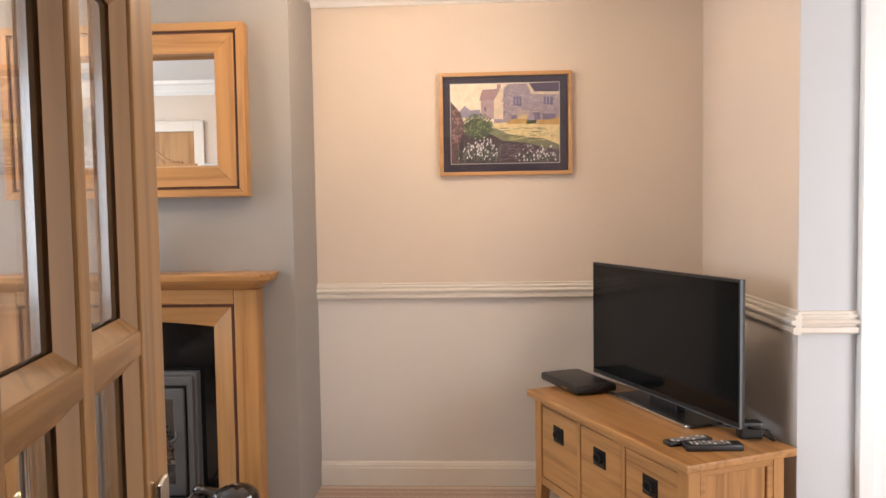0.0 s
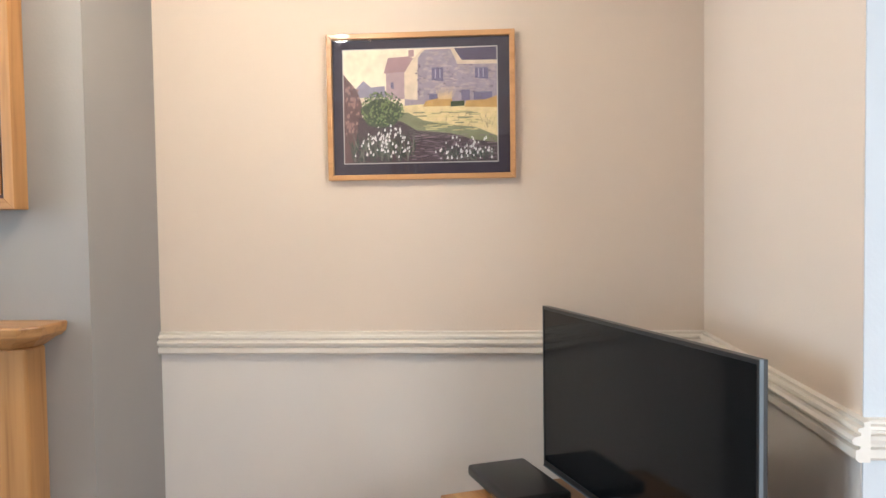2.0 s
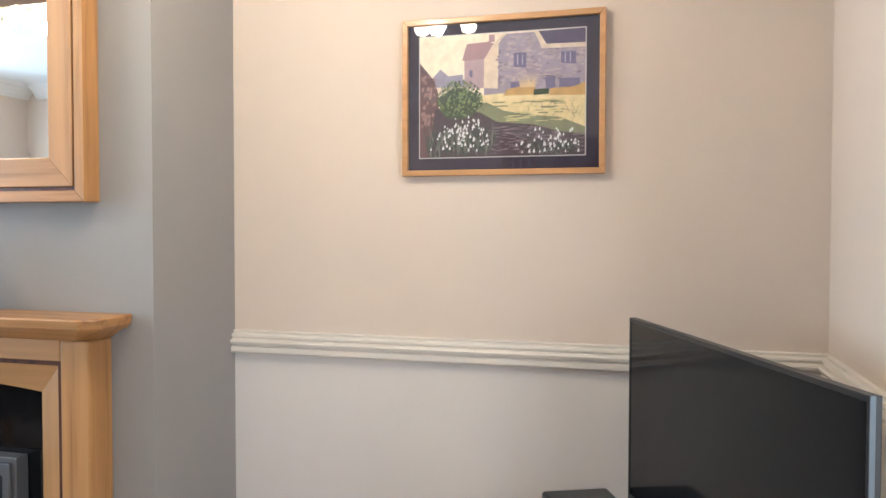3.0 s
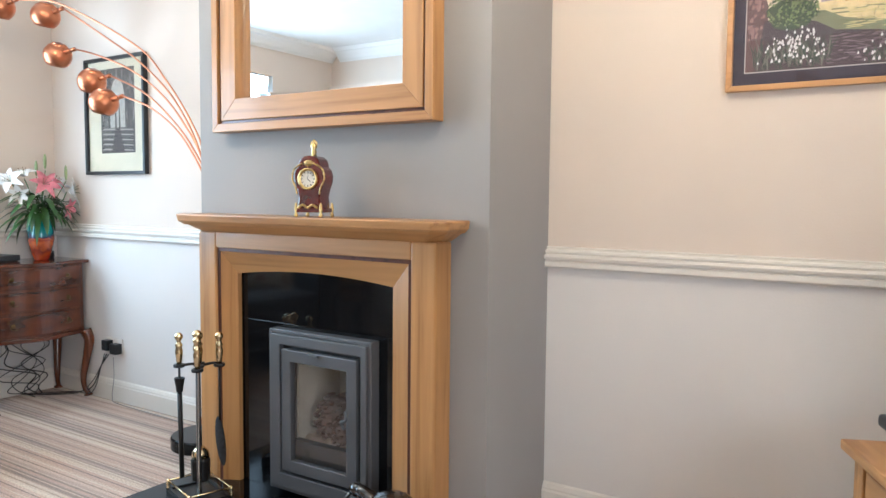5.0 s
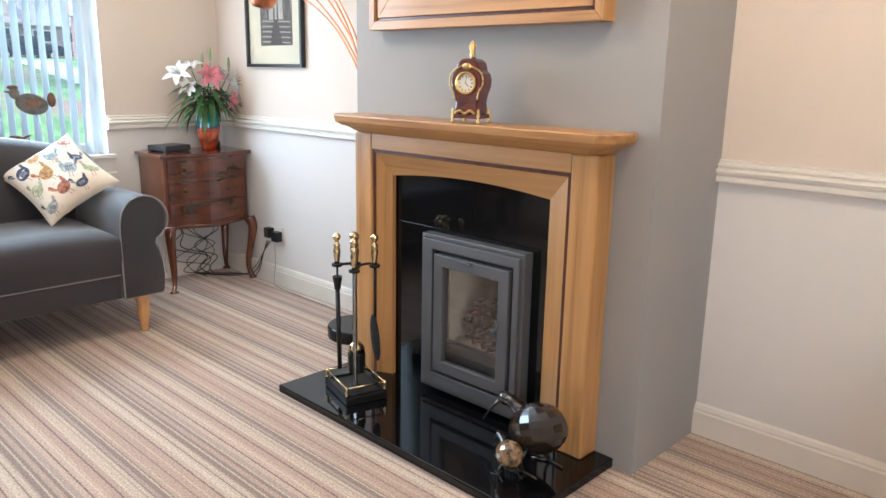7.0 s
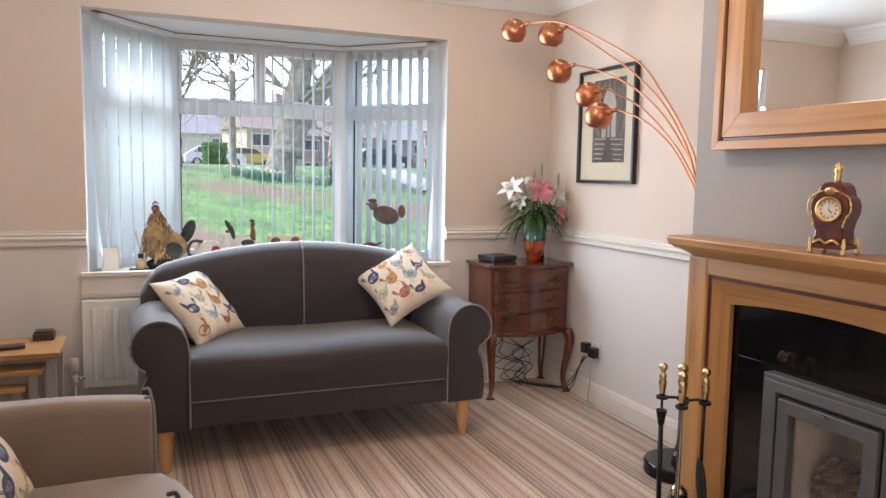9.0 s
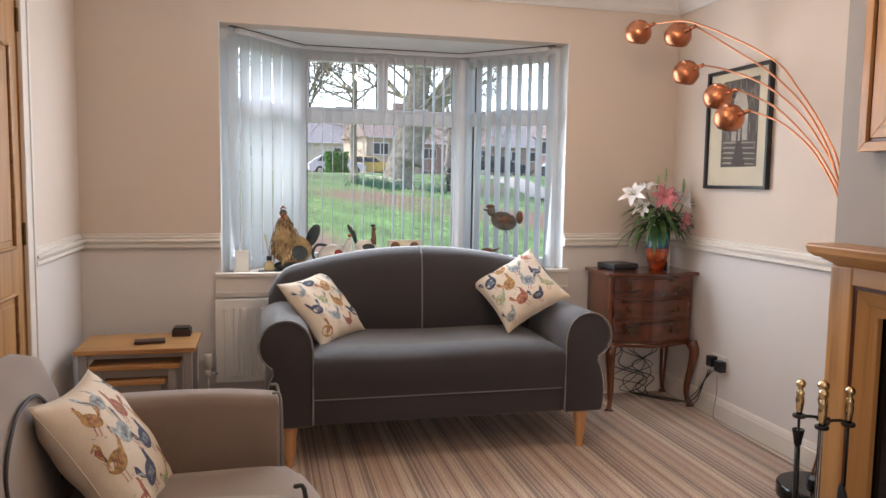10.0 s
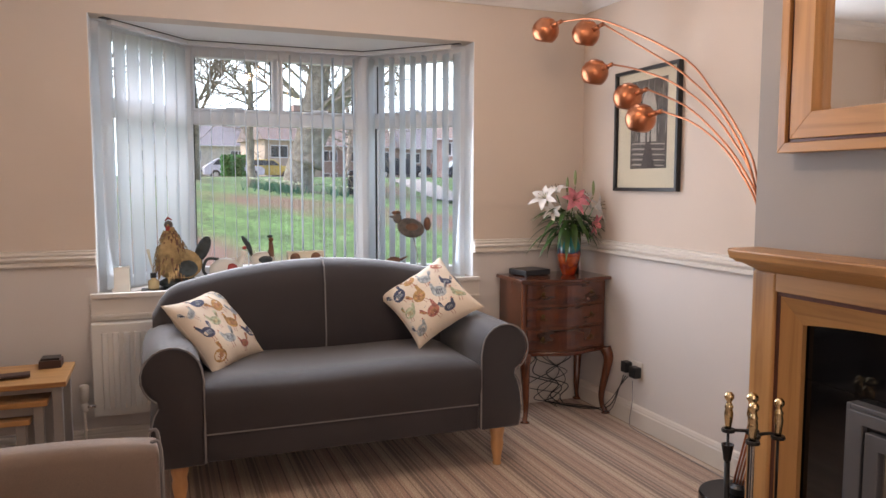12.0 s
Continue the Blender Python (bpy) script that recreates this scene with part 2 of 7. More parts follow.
# ---- mesh helpers ----
def bm_box(bm, x0, x1, y0, y1, z0, z1):
    v = [bm.verts.new((x, y, z)) for x in (x0, x1) for y in (y0, y1) for z in (z0, z1)]
    for f in ((0, 1, 3, 2), (4, 6, 7, 5), (0, 4, 5, 1), (2, 3, 7, 6), (0, 2, 6, 4), (1, 5, 7, 3)):
        bm.faces.new([v[i] for i in f])
    return v


def box(*b):
    bm = bmesh.new()
    bm_box(bm, *b)
    return bm


def rounded(b, r=0.004, seg=2):
    bm = box(*b)
    bmesh.ops.bevel(bm, geom=bm.edges[:], offset=r, segments=seg, profile=0.6, affect="EDGES")
    return bm


def bm_prism(bm, poly, axis, a, b):
    """A polygon of (u, v), extruded along axis from a to b; u, v are the other two axes in order."""
    def at(p, w):
        q = list(p)
        q.insert("xyz".index(axis), w)
        return bm.verts.new(q)
    A, B = [at(p, a) for p in poly], [at(p, b) for p in poly]
    n = len(poly)
    for i in range(n):
        bm.faces.new((A[i], A[(i + 1) % n], B[(i + 1) % n], B[i]))
    bm.faces.new(A[::-1])
    bm.faces.new(B)


def prism(poly, axis, a, b):
    bm = bmesh.new()
    bm_prism(bm, poly, axis, a, b)
    bmesh.ops.recalc_face_normals(bm, faces=bm.faces[:])
    return bm


def bm_lathe(bm, prof, seg=20, centre=(0, 0)):
    """Turn a profile of (radius, z) about the upright axis."""
    rings = []
    for r, z in prof:
        rings.append([bm.verts.new((centre[0] + r * math.cos(2 * math.pi * k / seg), centre[1] + r * math.sin(2 * math.pi * k / seg), z)) for k in range(seg)] if r > 1e-5 else [bm.verts.new((centre[0], centre[1], z))])
    for p, q in zip(rings, rings[1:]):
        for k in range(seg):
            j = (k + 1) % seg
            if len(p) == 1 and len(q) == 1:
                continue
            if len(p) == 1:
                bm.faces.new((p[0], q[k], q[j]))
            elif len(q) == 1:
                bm.faces.new((p[k], p[j], q[0]))
            else:
                bm.faces.new((p[k], p[j], q[j], q[k]))
    for ring, flip in ((rings[0], True), (rings[-1], False)):
        if len(ring) > 1:
            bm.faces.new(ring[::-1] if flip else ring)


def lathe(prof, seg=20, centre=(0, 0)):
    bm = bmesh.new()
    bm_lathe(bm, prof, seg, centre)
    bmesh.ops.recalc_face_normals(bm, faces=bm.faces[:])
    return bm


def bm_tube(bm, pts, radius, seg=8, cap=True):
    """A tube through points; radius is a number or one for each point."""
    pts = [Vector(p) for p in pts]
    rad = radius if isinstance(radius, (list, tuple)) else [radius] * len(pts)
    up, rings = Vector((0.13, 0.07, 1)).normalized(), []
    for i, p in enumerate(pts):
        d = (pts[min(i + 1, len(pts) - 1)] - pts[max(i - 1, 0)]).normalized()
        u = up - d * up.dot(d)
        if u.length < 0.05:
            u = Vector((1, 0.2, 0)) - d * Vector((1, 0.2, 0)).dot(d)
        u.normalize()
        up = u
        w = d.cross(u)
        rings.append([bm.verts.new(p + rad[i] * (u * math.cos(2 * math.pi * k / seg) + w * math.sin(2 * math.pi * k / seg))) for k in range(seg)])
    for a, b in zip(rings, rings[1:]):
        for k in range(seg):
            bm.faces.new((a[k], a[(k + 1) % seg], b[(k + 1) % seg], b[k]))
    if cap:
        bm.faces.new(rings[0][::-1])
        bm.faces.new(rings[-1])


def tube(pts, radius, seg=8):
    bm = bmesh.new()
    bm_tube(bm, pts, radius, seg)
    bmesh.ops.recalc_face_normals(bm, faces=bm.faces[:])
    return bm


def bm_ball(bm, c, r, u=14, v=9, m=None):
    """An ellipsoid; r is a number or three."""
    rr = Vector(r) if isinstance(r, (tuple, list)) else Vector((r, r, r))
    t = Matrix.Translation(c) @ (m or Matrix()) @ Matrix.Diagonal((*rr, 1))
    rows = [[bm.verts.new(t @ Vector((0, 0, -1)))]]
    for j in range(1, v):
        a = math.pi * j / v
        rows.append([bm.verts.new(t @ Vector((math.sin(a) * math.cos(2 * math.pi * k / u), math.sin(a) * math.sin(2 * math.pi * k / u), -math.cos(a)))) for k in range(u)])
    rows.append([bm.verts.new(t @ Vector((0, 0, 1)))])
    for p, q in zip(rows, rows[1:]):
        for k in range(u):
            j = (k + 1) % u
            if len(p) == 1:
                bm.faces.new((p[0], q[j], q[k]))
            elif len(q) == 1:
                bm.faces.new((p[k], p[j], q[0]))
            else:
                bm.faces.new((p[k], p[j], q[j], q[k]))


def ball(c, r, u=14, v=9, m=None):
    bm = bmesh.new()
    bm_ball(bm, c, r, u, v, m)
    return bm


def bezier(points, n=8):
    """A smooth line through points."""
    p = [Vector(q) for q in points]
    p = [2 * p[0] - p[1]] + p + [2 * p[-1] - p[-2]]
    out = []
    for i in range(1, len(p) - 2):
        for k in range(n):
            t = k / n
            out.append(0.5 * (2 * p[i] + (p[i + 1] - p[i - 1]) * t + (2 * p[i - 1] - 5 * p[i] + 4 * p[i + 1] - p[i + 2]) * t * t + (3 * p[i] - p[i - 1] - 3 * p[i + 1] + p[i + 2]) * t ** 3))
    return out + [p[-2]]


def part(name, bm, mat, parent=None, label="", smooth=False, bevel=0.0, kind=""):
    me = bpy.data.meshes.new(name)
    bm.to_mesh(me)
    bm.free()
    if smooth:
        me.shade_smooth()
    me.materials.append(M[mat] if isinstance(mat, str) else mat)
    ob = new(name, me)
    ob.parent = parent
    if bevel:
        md = ob.modifiers.new("edge", "BEVEL")
        md.width, md.segments, md.limit_method, md.angle_limit = bevel, 2, "ANGLE", radians(40)
    return tagged(ob, label=label, kind=kind)


def thing(name, label, category, m=None, group=""):
    ob = new(name)
    ob.empty_display_size = 0.1
    ob.matrix_world = m or Matrix()
    return tagged(ob, label, category, group)


def structure(name, bm, mat, label="", bevel=0.0, smooth=False):
    bmesh.ops.recalc_face_normals(bm, faces=bm.faces[:])
    return part(name, bm, mat, None, label, kind="structure", bevel=bevel, smooth=smooth)


def joined(*boxes):
    bm = bmesh.new()
    for b in boxes:
        bm_box(bm, *b)
    return bm


def cells(xs, ys, zs, gone=()):
    """One welded solid of grid cells, but for those in gone."""
    bm = bmesh.new()
    for i in range(len(xs) - 1):
        for j in range(len(ys) - 1):
            for k in range(len(zs) - 1):
                if (i, j, k) not in gone:
                    bm_box(bm, xs[i], xs[i + 1], ys[j], ys[j + 1], zs[k], zs[k + 1])
    bmesh.ops.remove_doubles(bm, verts=bm.verts[:], dist=1e-5)
    seen = {}
    for f in bm.faces:
        seen.setdefault(frozenset(v.index for v in f.verts), []).append(f)
    mids = {}
    for f in bm.faces:
        c = f.calc_center_median()
        mids.setdefault((round(c.x, 4), round(c.y, 4), round(c.z, 4)), []).append(f)
    bmesh.ops.delete(bm, geom=[f for fs_ in mids.values() if len(fs_) > 1 for f in fs_], context="FACES_ONLY")
    return bm


# ---- room shell ----
W, N, S, CEIL = -3.98, 3.83, 0.43, 2.43
BX0, BX1, BY = -2.105, -0.73, 3.39
E, EY = 1.12, 2.757
Y0, Y1, ZS, ZT = 1.13, 3.112, 0.768, 2.118

structure("floor", joined((-4.11, 5.1, -2.2, 4.1, -0.2, 0)), "carpet", "striped beige, taupe and grey loop carpet")
structure("ceiling", joined((-4.11, 5.1, -2.2, 4.1, CEIL, CEIL + 0.2)), "ceiling", "plain white ceiling")
structure("wall_north", joined((W - 0.3, E + 0.2, N, N + 0.3, 0, CEIL)), "wall", "painted alcove wall, beige over pale grey")
structure("wall_west", joined((W - 0.13, W, -2.2, Y0, 0, CEIL), (W - 0.13, W, Y1, N, 0, CEIL), (W - 0.13, W, Y0, Y1, 0, ZS - 0.03), (W - 0.13, W, Y0, Y1, ZT, CEIL)), "wall", "painted wall round the bay window")
structure("chimney_breast", cells([BX0, -1.575, -1.22, BX1], [BY, BY + 0.3, N], [0, 0.14, 0.62, CEIL], {(1, 0, 1)}), "breast", "grey painted chimney breast")
structure("wall_east", joined((E, E + 0.19, EY, N, 0, CEIL)), "wall", "painted pier beside the television", bevel=0.004)
DX0, DX1 = -0.19, 0.62
QX0, QX1 = -3.05, -2.29
GX0, GX1 = 2.1, 3.9
structure("wall_south", joined((W, QX0 - 0.03, S - 0.12, S, 0, CEIL), (QX1 + 0.03, DX0, S - 0.12, S, 0, CEIL), (DX1, GX0, S - 0.12, S, 0, CEIL), (GX1, 5.0, S - 0.12, S, 0, CEIL), (GX0, GX1, S - 0.12, S, 2.1, CEIL), (QX0 - 0.03, QX1 + 0.03, S - 0.12, S, 2.03, CEIL), (DX0, DX1, S - 0.12, S, 2.03, CEIL)), "wall", "painted wall with two doorways")
structure("wall_dining", joined((4.9, 5.1, S - 0.12, 4.1, 0, CEIL), (1.31, 5.0, EY + 0.9, EY + 1.2, 0, CEIL)), "wall", "painted wall of the open dining end")
structure("wall_hall", joined((-1.6, -1.5, -2.2, S - 0.12, 0, CEIL), (1.5, 1.6, -2.2, S - 0.12, 0, CEIL), (-1.6, 1.6, -2.3, -2.2, 0, CEIL)), "wall", "painted hall wall")
structure("wall_cupboard", joined((W, -1.6, -0.6, -0.5, 0, CEIL)), "wall", "painted wall behind the closed door")
# thin facing whose paler, bluer colour stands for daylight on this side
structure("pier_end", joined((E + 0.001, E + 0.189, EY - 0.004, EY + 0.0005, 0, CEIL)), "pale", "pale painted pier end, cool daylight put into its colour")
structure("door_casing", joined((1.31, 1.36, EY - 0.035, EY + 0.05, 0, 2.1), (1.36, 1.42, EY - 0.02, EY + 0.05, 0, 2.1)), "upvc", "white painted casing", bevel=0.003)

DADO = [(0, 0.922), (0.020, 0.922), (0.026, 0.928), (0.026, 0.944), (0.018, 0.947), (0.018, 0.952), (0.030, 0.955), (0.033, 0.963), (0.028, 0.969), (0.017, 0.971), (0.017, 0.976), (0.023, 0.979), (0.021, 0.985), (0.011, 0.987), (0.011, 0.992), (0.013, 0.996), (0, 0.999)]
SKIRT = [(0, 0), (0.018, 0), (0.018, 0.085), (0.014, 0.092), (0.014, 0.098), (0.008, 0.112), (0, 0.118)]
COVE = [(0, 2.325), (0.012, 2.325), (0.018, 2.335), (0.030, 2.345), (0.045, 2.365), (0.075, 2.395), (0.095, 2.405), (0.10, 2.418), (0.105, CEIL), (0, CEIL)]


def run(name, prof, side, a, b, mat="white", label=""):
    """A moulding along a wall: side is the wall's face ('n', 's', 'w', 'e' of the room) with its place."""
    way, at = side
    sign = {"n": -1, "s": 1, "w": 1, "e": -1}[way]
    poly = [(at + sign * d, z) for d, z in prof]
    axis = "x" if way in "ns" else "y"
    bm = bmesh.new()
    bm_prism(bm, poly, axis, a, b)
    return structure(name, bm, mat, label)


for prof, name, label in ((DADO, "dado_rail", "cream painted moulded dado rail"), (SKIRT, "baseboard", "white painted skirting board"), (COVE, "coving", "white moulded ceiling coving")):
    e = max(d for d, z in prof)
    mat = "ceiling" if prof is COVE else "white"
    run(name, prof, ("n", N), W, BX0, mat, label)
    run(name, prof, ("n", N), BX1, E, mat, label)
    run(name, prof, ("e", E), EY - (e if prof is not COVE else 0), N - e, mat, label)
    run(name, prof, ("w", W), S, Y0 if prof is DADO else N, mat, label) if prof is not COVE else run(name, prof, ("w", W), S, N, mat, label)
    if prof is DADO:
        run(name, prof, ("w", W), Y1, N - e, mat, label)
    run(name, prof, ("s", S), W + e, QX0 - 0.085 if prof is not COVE else DX0 + 4, mat, label)
    if prof is not COVE:
        run(name, prof, ("s", S), QX1 + 0.085, DX0 - 0.06, mat, label)
        run(name, prof, ("n", EY), E - 0.0, E + 0.19, mat, label)
    if prof is COVE:
        run(name, prof, ("n", BY), BX0 - e, BX1 + e, mat, label)
        run(name, prof, ("w", BX1), BY, N - e, mat, label)
        run(name, prof, ("e", BX0), BY, N - e, mat, label)
        run(name, prof, ("n", EY), E - e, E + 0.19, mat, label)

# ---- bay window ----
BAY = [(W - 0.13, Y0), (-4.60, 1.56), (-4.60, 2.64), (W - 0.13, Y1)]


def slab_between(bm, a, b, inner, outer, z0, z1):
    """A slab along the line a to b in the plan, from inner to outer metres beyond it (to the left of the way)."""
    a, b = Vector(a), Vector(b)
    d = (b - a).normalized()
    n = Vector((d.y, -d.x)) * -1
    q = [a + n * inner, b + n * inner, b + n * outer, a + n * outer]
    bm_prism(bm, [(p.x, p.y) for p in q], "z", z0, z1)


def bay_side(i):
    return BAY[i], BAY[i + 1]


soffit = [(W - 0.13, Y0 - 0.05), (-4.75, 1.42), (-4.75, 2.78), (W - 0.13, Y1 + 0.05)]
bm = bmesh.new()
bm_prism(bm, soffit, "z", ZT, ZT + 0.15)
structure("bay_soffit", bm, "ceiling", "white painted bay soffit")
bm = bmesh.new()
bm_prism(bm, [(W, Y0), (W - 0.13, Y0), (-4.68, 1.51), (-4.68, 2.69), (W - 0.13, Y1), (W, Y1)], "z", ZS - 0.03, ZS)
bm_prism(bm, [(W, Y0 - 0.03), (W, Y1 + 0.03), (W + 0.035, Y1 + 0.03), (W + 0.035, Y0 - 0.03)], "z", ZS - 0.005, ZS + 0.018)
bm_prism(bm, [(W, Y0 - 0.03), (W, Y1 + 0.03), (W + 0.018, Y1 + 0.03), (W + 0.018, Y0 - 0.03)], "z", ZS - 0.115, ZS - 0.005)
bm_prism(bm, [(W, Y0 - 0.03), (W, Y1 + 0.03), (W + 0.026, Y1 + 0.03), (W + 0.026, Y0 - 0.03)], "z", ZS - 0.10, ZS - 0.085)
structure("window_sill", bm, "white", "deep white painted window sill", bevel=0.003)
bm = bmesh.new()
for k in range(3):
    slab_between(bm, *bay_side(k), 0.0, 0.12, -0.3, ZS - 0.03)
    slab_between(bm, *bay_side(k), 0.0, 0.12, ZT + 0.15, ZT + 0.4)
structure("wall_bay", bm, "wall", "wall under the bay window")


def bay_window(i):
    a, b = (Vector(p) for p in bay_side(i))
    length = (b - a).length
    d = (b - a).normalized()
    m = Matrix.Translation((a.x, a.y, 0)) @ Matrix.Rotation(math.atan2(d.y, d.x), 4, "Z")
    w = thing("window_%d" % (i + 1), "white plastic bay window with fanlights over a tall pane", "window", m)
    w["kind"] = "structure"
    z0, zt, z1 = ZS + 0.0, 1.70, ZT
    zt0, zt1 = zt - 0.042, zt + 0.036
    y0, y1 = 0.0, 0.07
    mids = [length / 2] if i == 1 else []
    part("window_frame", joined((0, 0.06, y0, y1, z0, z1), (length - 0.06, length, y0, y1, z0, z1), (0.06, length - 0.06, y0, y1, z1 - 0.065, z1), (0.06, length - 0.06, y0, y1, z0, z0 + 0.06), (0.06, length - 0.06, y0, y1, zt0, zt1)), "upvc", w, bevel=0.004)
    xs = [0.06] + mids + [length - 0.06]
    for x0, x1 in zip(xs, xs[1:]):
        a0, a1 = x0 + (0.02 if x0 in mids else 0), x1 - (0.02 if x1 in mids else 0)
        f = 0.014
        part("fanlight_frame", joined((a0, a0 + f, y0 - 0.012, y1 - 0.02, zt1, z1 - 0.065), (a1 - f, a1, y0 - 0.012, y1 - 0.02, zt1, z1 - 0.065), (a0 + f, a1 - f, y0 - 0.012, y1 - 0.02, zt1, zt1 + f), (a0 + f, a1 - f, y0 - 0.012, y1 - 0.02, z1 - 0.065 - f, z1 - 0.065)), "upvc", w, bevel=0.003)
        p = part("pane", joined((a0 + f, a1 - f, 0.03, 0.034, zt1 + f, z1 - 0.065 - f)), "glass", w)
        p.visible_shadow = False
        part("window_gasket", joined((a0 + f, a0 + f + 0.006, 0.02, 0.03, zt1 + f, z1 - 0.065 - f), (a1 - f - 0.006, a1 - f, 0.02, 0.03, zt1 + f, z1 - 0.065 - f), (a0 + f, a1 - f, 0.019, 0.029, zt1 + f, zt1 + f + 0.006)), "black", w)
        part("fanlight_handle", joined(((a0 + a1) / 2 - 0.05, (a0 + a1) / 2 + 0.05, y0 - 0.03, y0 - 0.012, zt1 + 0.008, zt1 + 0.024)), "upvc", w, bevel=0.004)
    for m0 in mids:
        part("mullion", joined((m0 - 0.02, m0 + 0.02, y0, y1, zt1, z1 - 0.065)), "upvc", w, bevel=0.004)
    p = part("pane", joined((0.06, length - 0.06, 0.03, 0.034, z0 + 0.06, zt0)), "glass", w)
    p.visible_shadow = False
    part("window_gasket", joined((0.06, 0.067, 0.02, 0.03, z0 + 0.06, zt0), (length - 0.067, length - 0.06, 0.02, 0.03, z0 + 0.06, zt0)), "black", w)
    return w


for i in range(3):
    bay_window(i)
bm = bmesh.new()
for x, y in BAY[1:3]:
    bm_lathe(bm, [(0.055, ZS), (0.055, ZT)], 12, (x - 0.02, y))
structure("bay_post", bm, "upvc", "white corner post of the bay")

vane = bpy.data.materials.new("vane_cloth")
vane.use_nodes = True
nt = vane.node_tree
nt.nodes.remove(nt.nodes["Principled BSDF"])
df, tr, mx = (nt.nodes.new(k) for k in ("ShaderNodeBsdfDiffuse", "ShaderNodeBsdfTranslucent", "ShaderNodeMixShader"))
df.inputs["Color"].default_value, tr.inputs["Color"].default_value = (0.84, 0.89, 0.92, 1), (0.88, 0.93, 0.97, 1)
mx.inputs["Fac"].default_value = 0.6
nt.links.new(df.outputs[0], mx.inputs[1])
nt.links.new(tr.outputs[0], mx.inputs[2])
nt.links.new(mx.outputs[0], nt.nodes["Material Output"].inputs["Surface"])
M["vane"] = vane


def blind(i, turns, spacing=0.075):
    """Vertical vanes under a head rail, each turned by its own angle from the plane of the window."""
    a, b = (Vector(p) for p in bay_side(i))
    d = (b - a).normalized()
    length = (b - a).length
    m = Matrix.Translation((a.x, a.y, 0)) @ Matrix.Rotation(math.atan2(d.y, d.x), 4, "Z") @ Matrix.Translation((0, -0.075, 0))
    t = thing("vertical_blind", "white vertical blind, its vanes turned %s" % ("edge on" if i == 1 else "half open"), "blind", m)
    part("head_rail", joined((0.05 if i == 0 else 0.0, length - (0.05 if i == 2 else 0.0), -0.016, 0.016, ZT - 0.028, ZT - 0.004)), "upvc", t, bevel=0.003)
    # black strip that stands in for the shade between rail and soffit
    part("rail_shadow_gap", joined((0.0, length, -0.016, 0.016, ZT - 0.004, ZT)), "black", t)
    n = len(turns)
    for k, ang in enumerate(turns):
        x = (0.02 if i == 0 else 0.09) + (length - 0.11 - (0.07 if i == 1 else 0)) * k / (n - 1)
        c, s = math.cos(radians(ang)), math.sin(radians(ang))
        bm = bmesh.new()
        h = 0.0468 if i == 0 else 0.0445
        pts = [(x + u * h * c - 0.002 * (1 - u * u) * s, u * h * s + 0.002 * (1 - u * u) * c) for u in (-1, -0.5, 0, 0.5, 1)]
        lo = [bm.verts.new((px, py, ZS + 0.025)) for px, py in pts]
        hi = [bm.verts.new((px, py, ZT - 0.05)) for px, py in pts]
        for q in range(4):
            bm.faces.new((lo[q], lo[q + 1], hi[q + 1], hi[q]))
        ob = part("vane", bm, "vane", t, smooth=True)
        md = ob.modifiers.new("thickness", "SOLIDIFY")
        md.thickness = 0.0008
    return t


structure("window_reveal", joined((W - 0.128, W + 0.001, Y0, Y0 + 0.004, ZS + 0.018, ZT - 0.001), (W - 0.128, W + 0.001, Y1 - 0.004, Y1, ZS + 0.018, ZT - 0.001)), "upvc", "white painted window reveal")
blind(0, [5 + 2 * math.sin(k * 2.1) for k in range(7)])
blind(1, [86 + 2 * math.sin(k * 1.7) for k in range(15)])
blind(2, [96, 95, 96, 94, 95, 96, 100, 140, 145])

# ---- fireplace ----
hearth = thing("hearth", "polished black granite hearth slab on the carpet", "hearth")
bm = bmesh.new()
bm_prism(bm, [(-2.065, 2.935), (-0.80, 2.918), (-0.80, BY), (-2.065, BY)], "z", 0, 0.032)
part("slab", bm, "granite", hearth, bevel=0.004)
for q in ((-1.90, -1.576, 0.032, 0.688), (-1.219, -0.95, 0.032, 0.688), (-1.575, -1.22, 0.032, 0.14), (-1.575, -1.22, 0.62, 0.688), (-1.90, -1.429, 0.690, 0.92), (-1.427, -0.95, 0.690, 0.92)):
    part("back_tile", joined((q[0], q[1], 3.365, BY, q[2], q[3])), "granite", hearth, "polished black granite back tile", bevel=0.001)

fs = thing("fire_surround", "oak fire surround with dark inlay line and a moulded mantel shelf", "fireplace")
LX0, LX1, RX0, RX1 = -2.01, -1.908, -0.968, -0.868
FY = 3.295
part("leg", joined((LX0, LX1, FY, BY, 0.032, 1.03)), "oak_z", fs, bevel=0.008)
part("leg", joined((RX0, RX1, FY, BY, 0.032, 1.03)), "oak_z", fs, bevel=0.008)
part("frieze", joined((LX1, RX0, FY + 0.001, BY, 0.969, 1.03)), "oak_x", fs, bevel=0.003)
part("inlay", joined((LX1, LX1 + 0.014, FY + 0.01, BY - 0.03, 0.032, 0.969), (RX0 - 0.014, RX0, FY + 0.01, BY - 0.03, 0.032, 0.969), (LX1 + 0.014, RX0 - 0.014, FY + 0.01, BY - 0.03, 0.955, 0.969)), "inlay", fs, "dark inlay line")
IX0, IX1 = LX1 + 0.014, RX0 - 0.014
OX0, OX1 = -1.832, -1.072
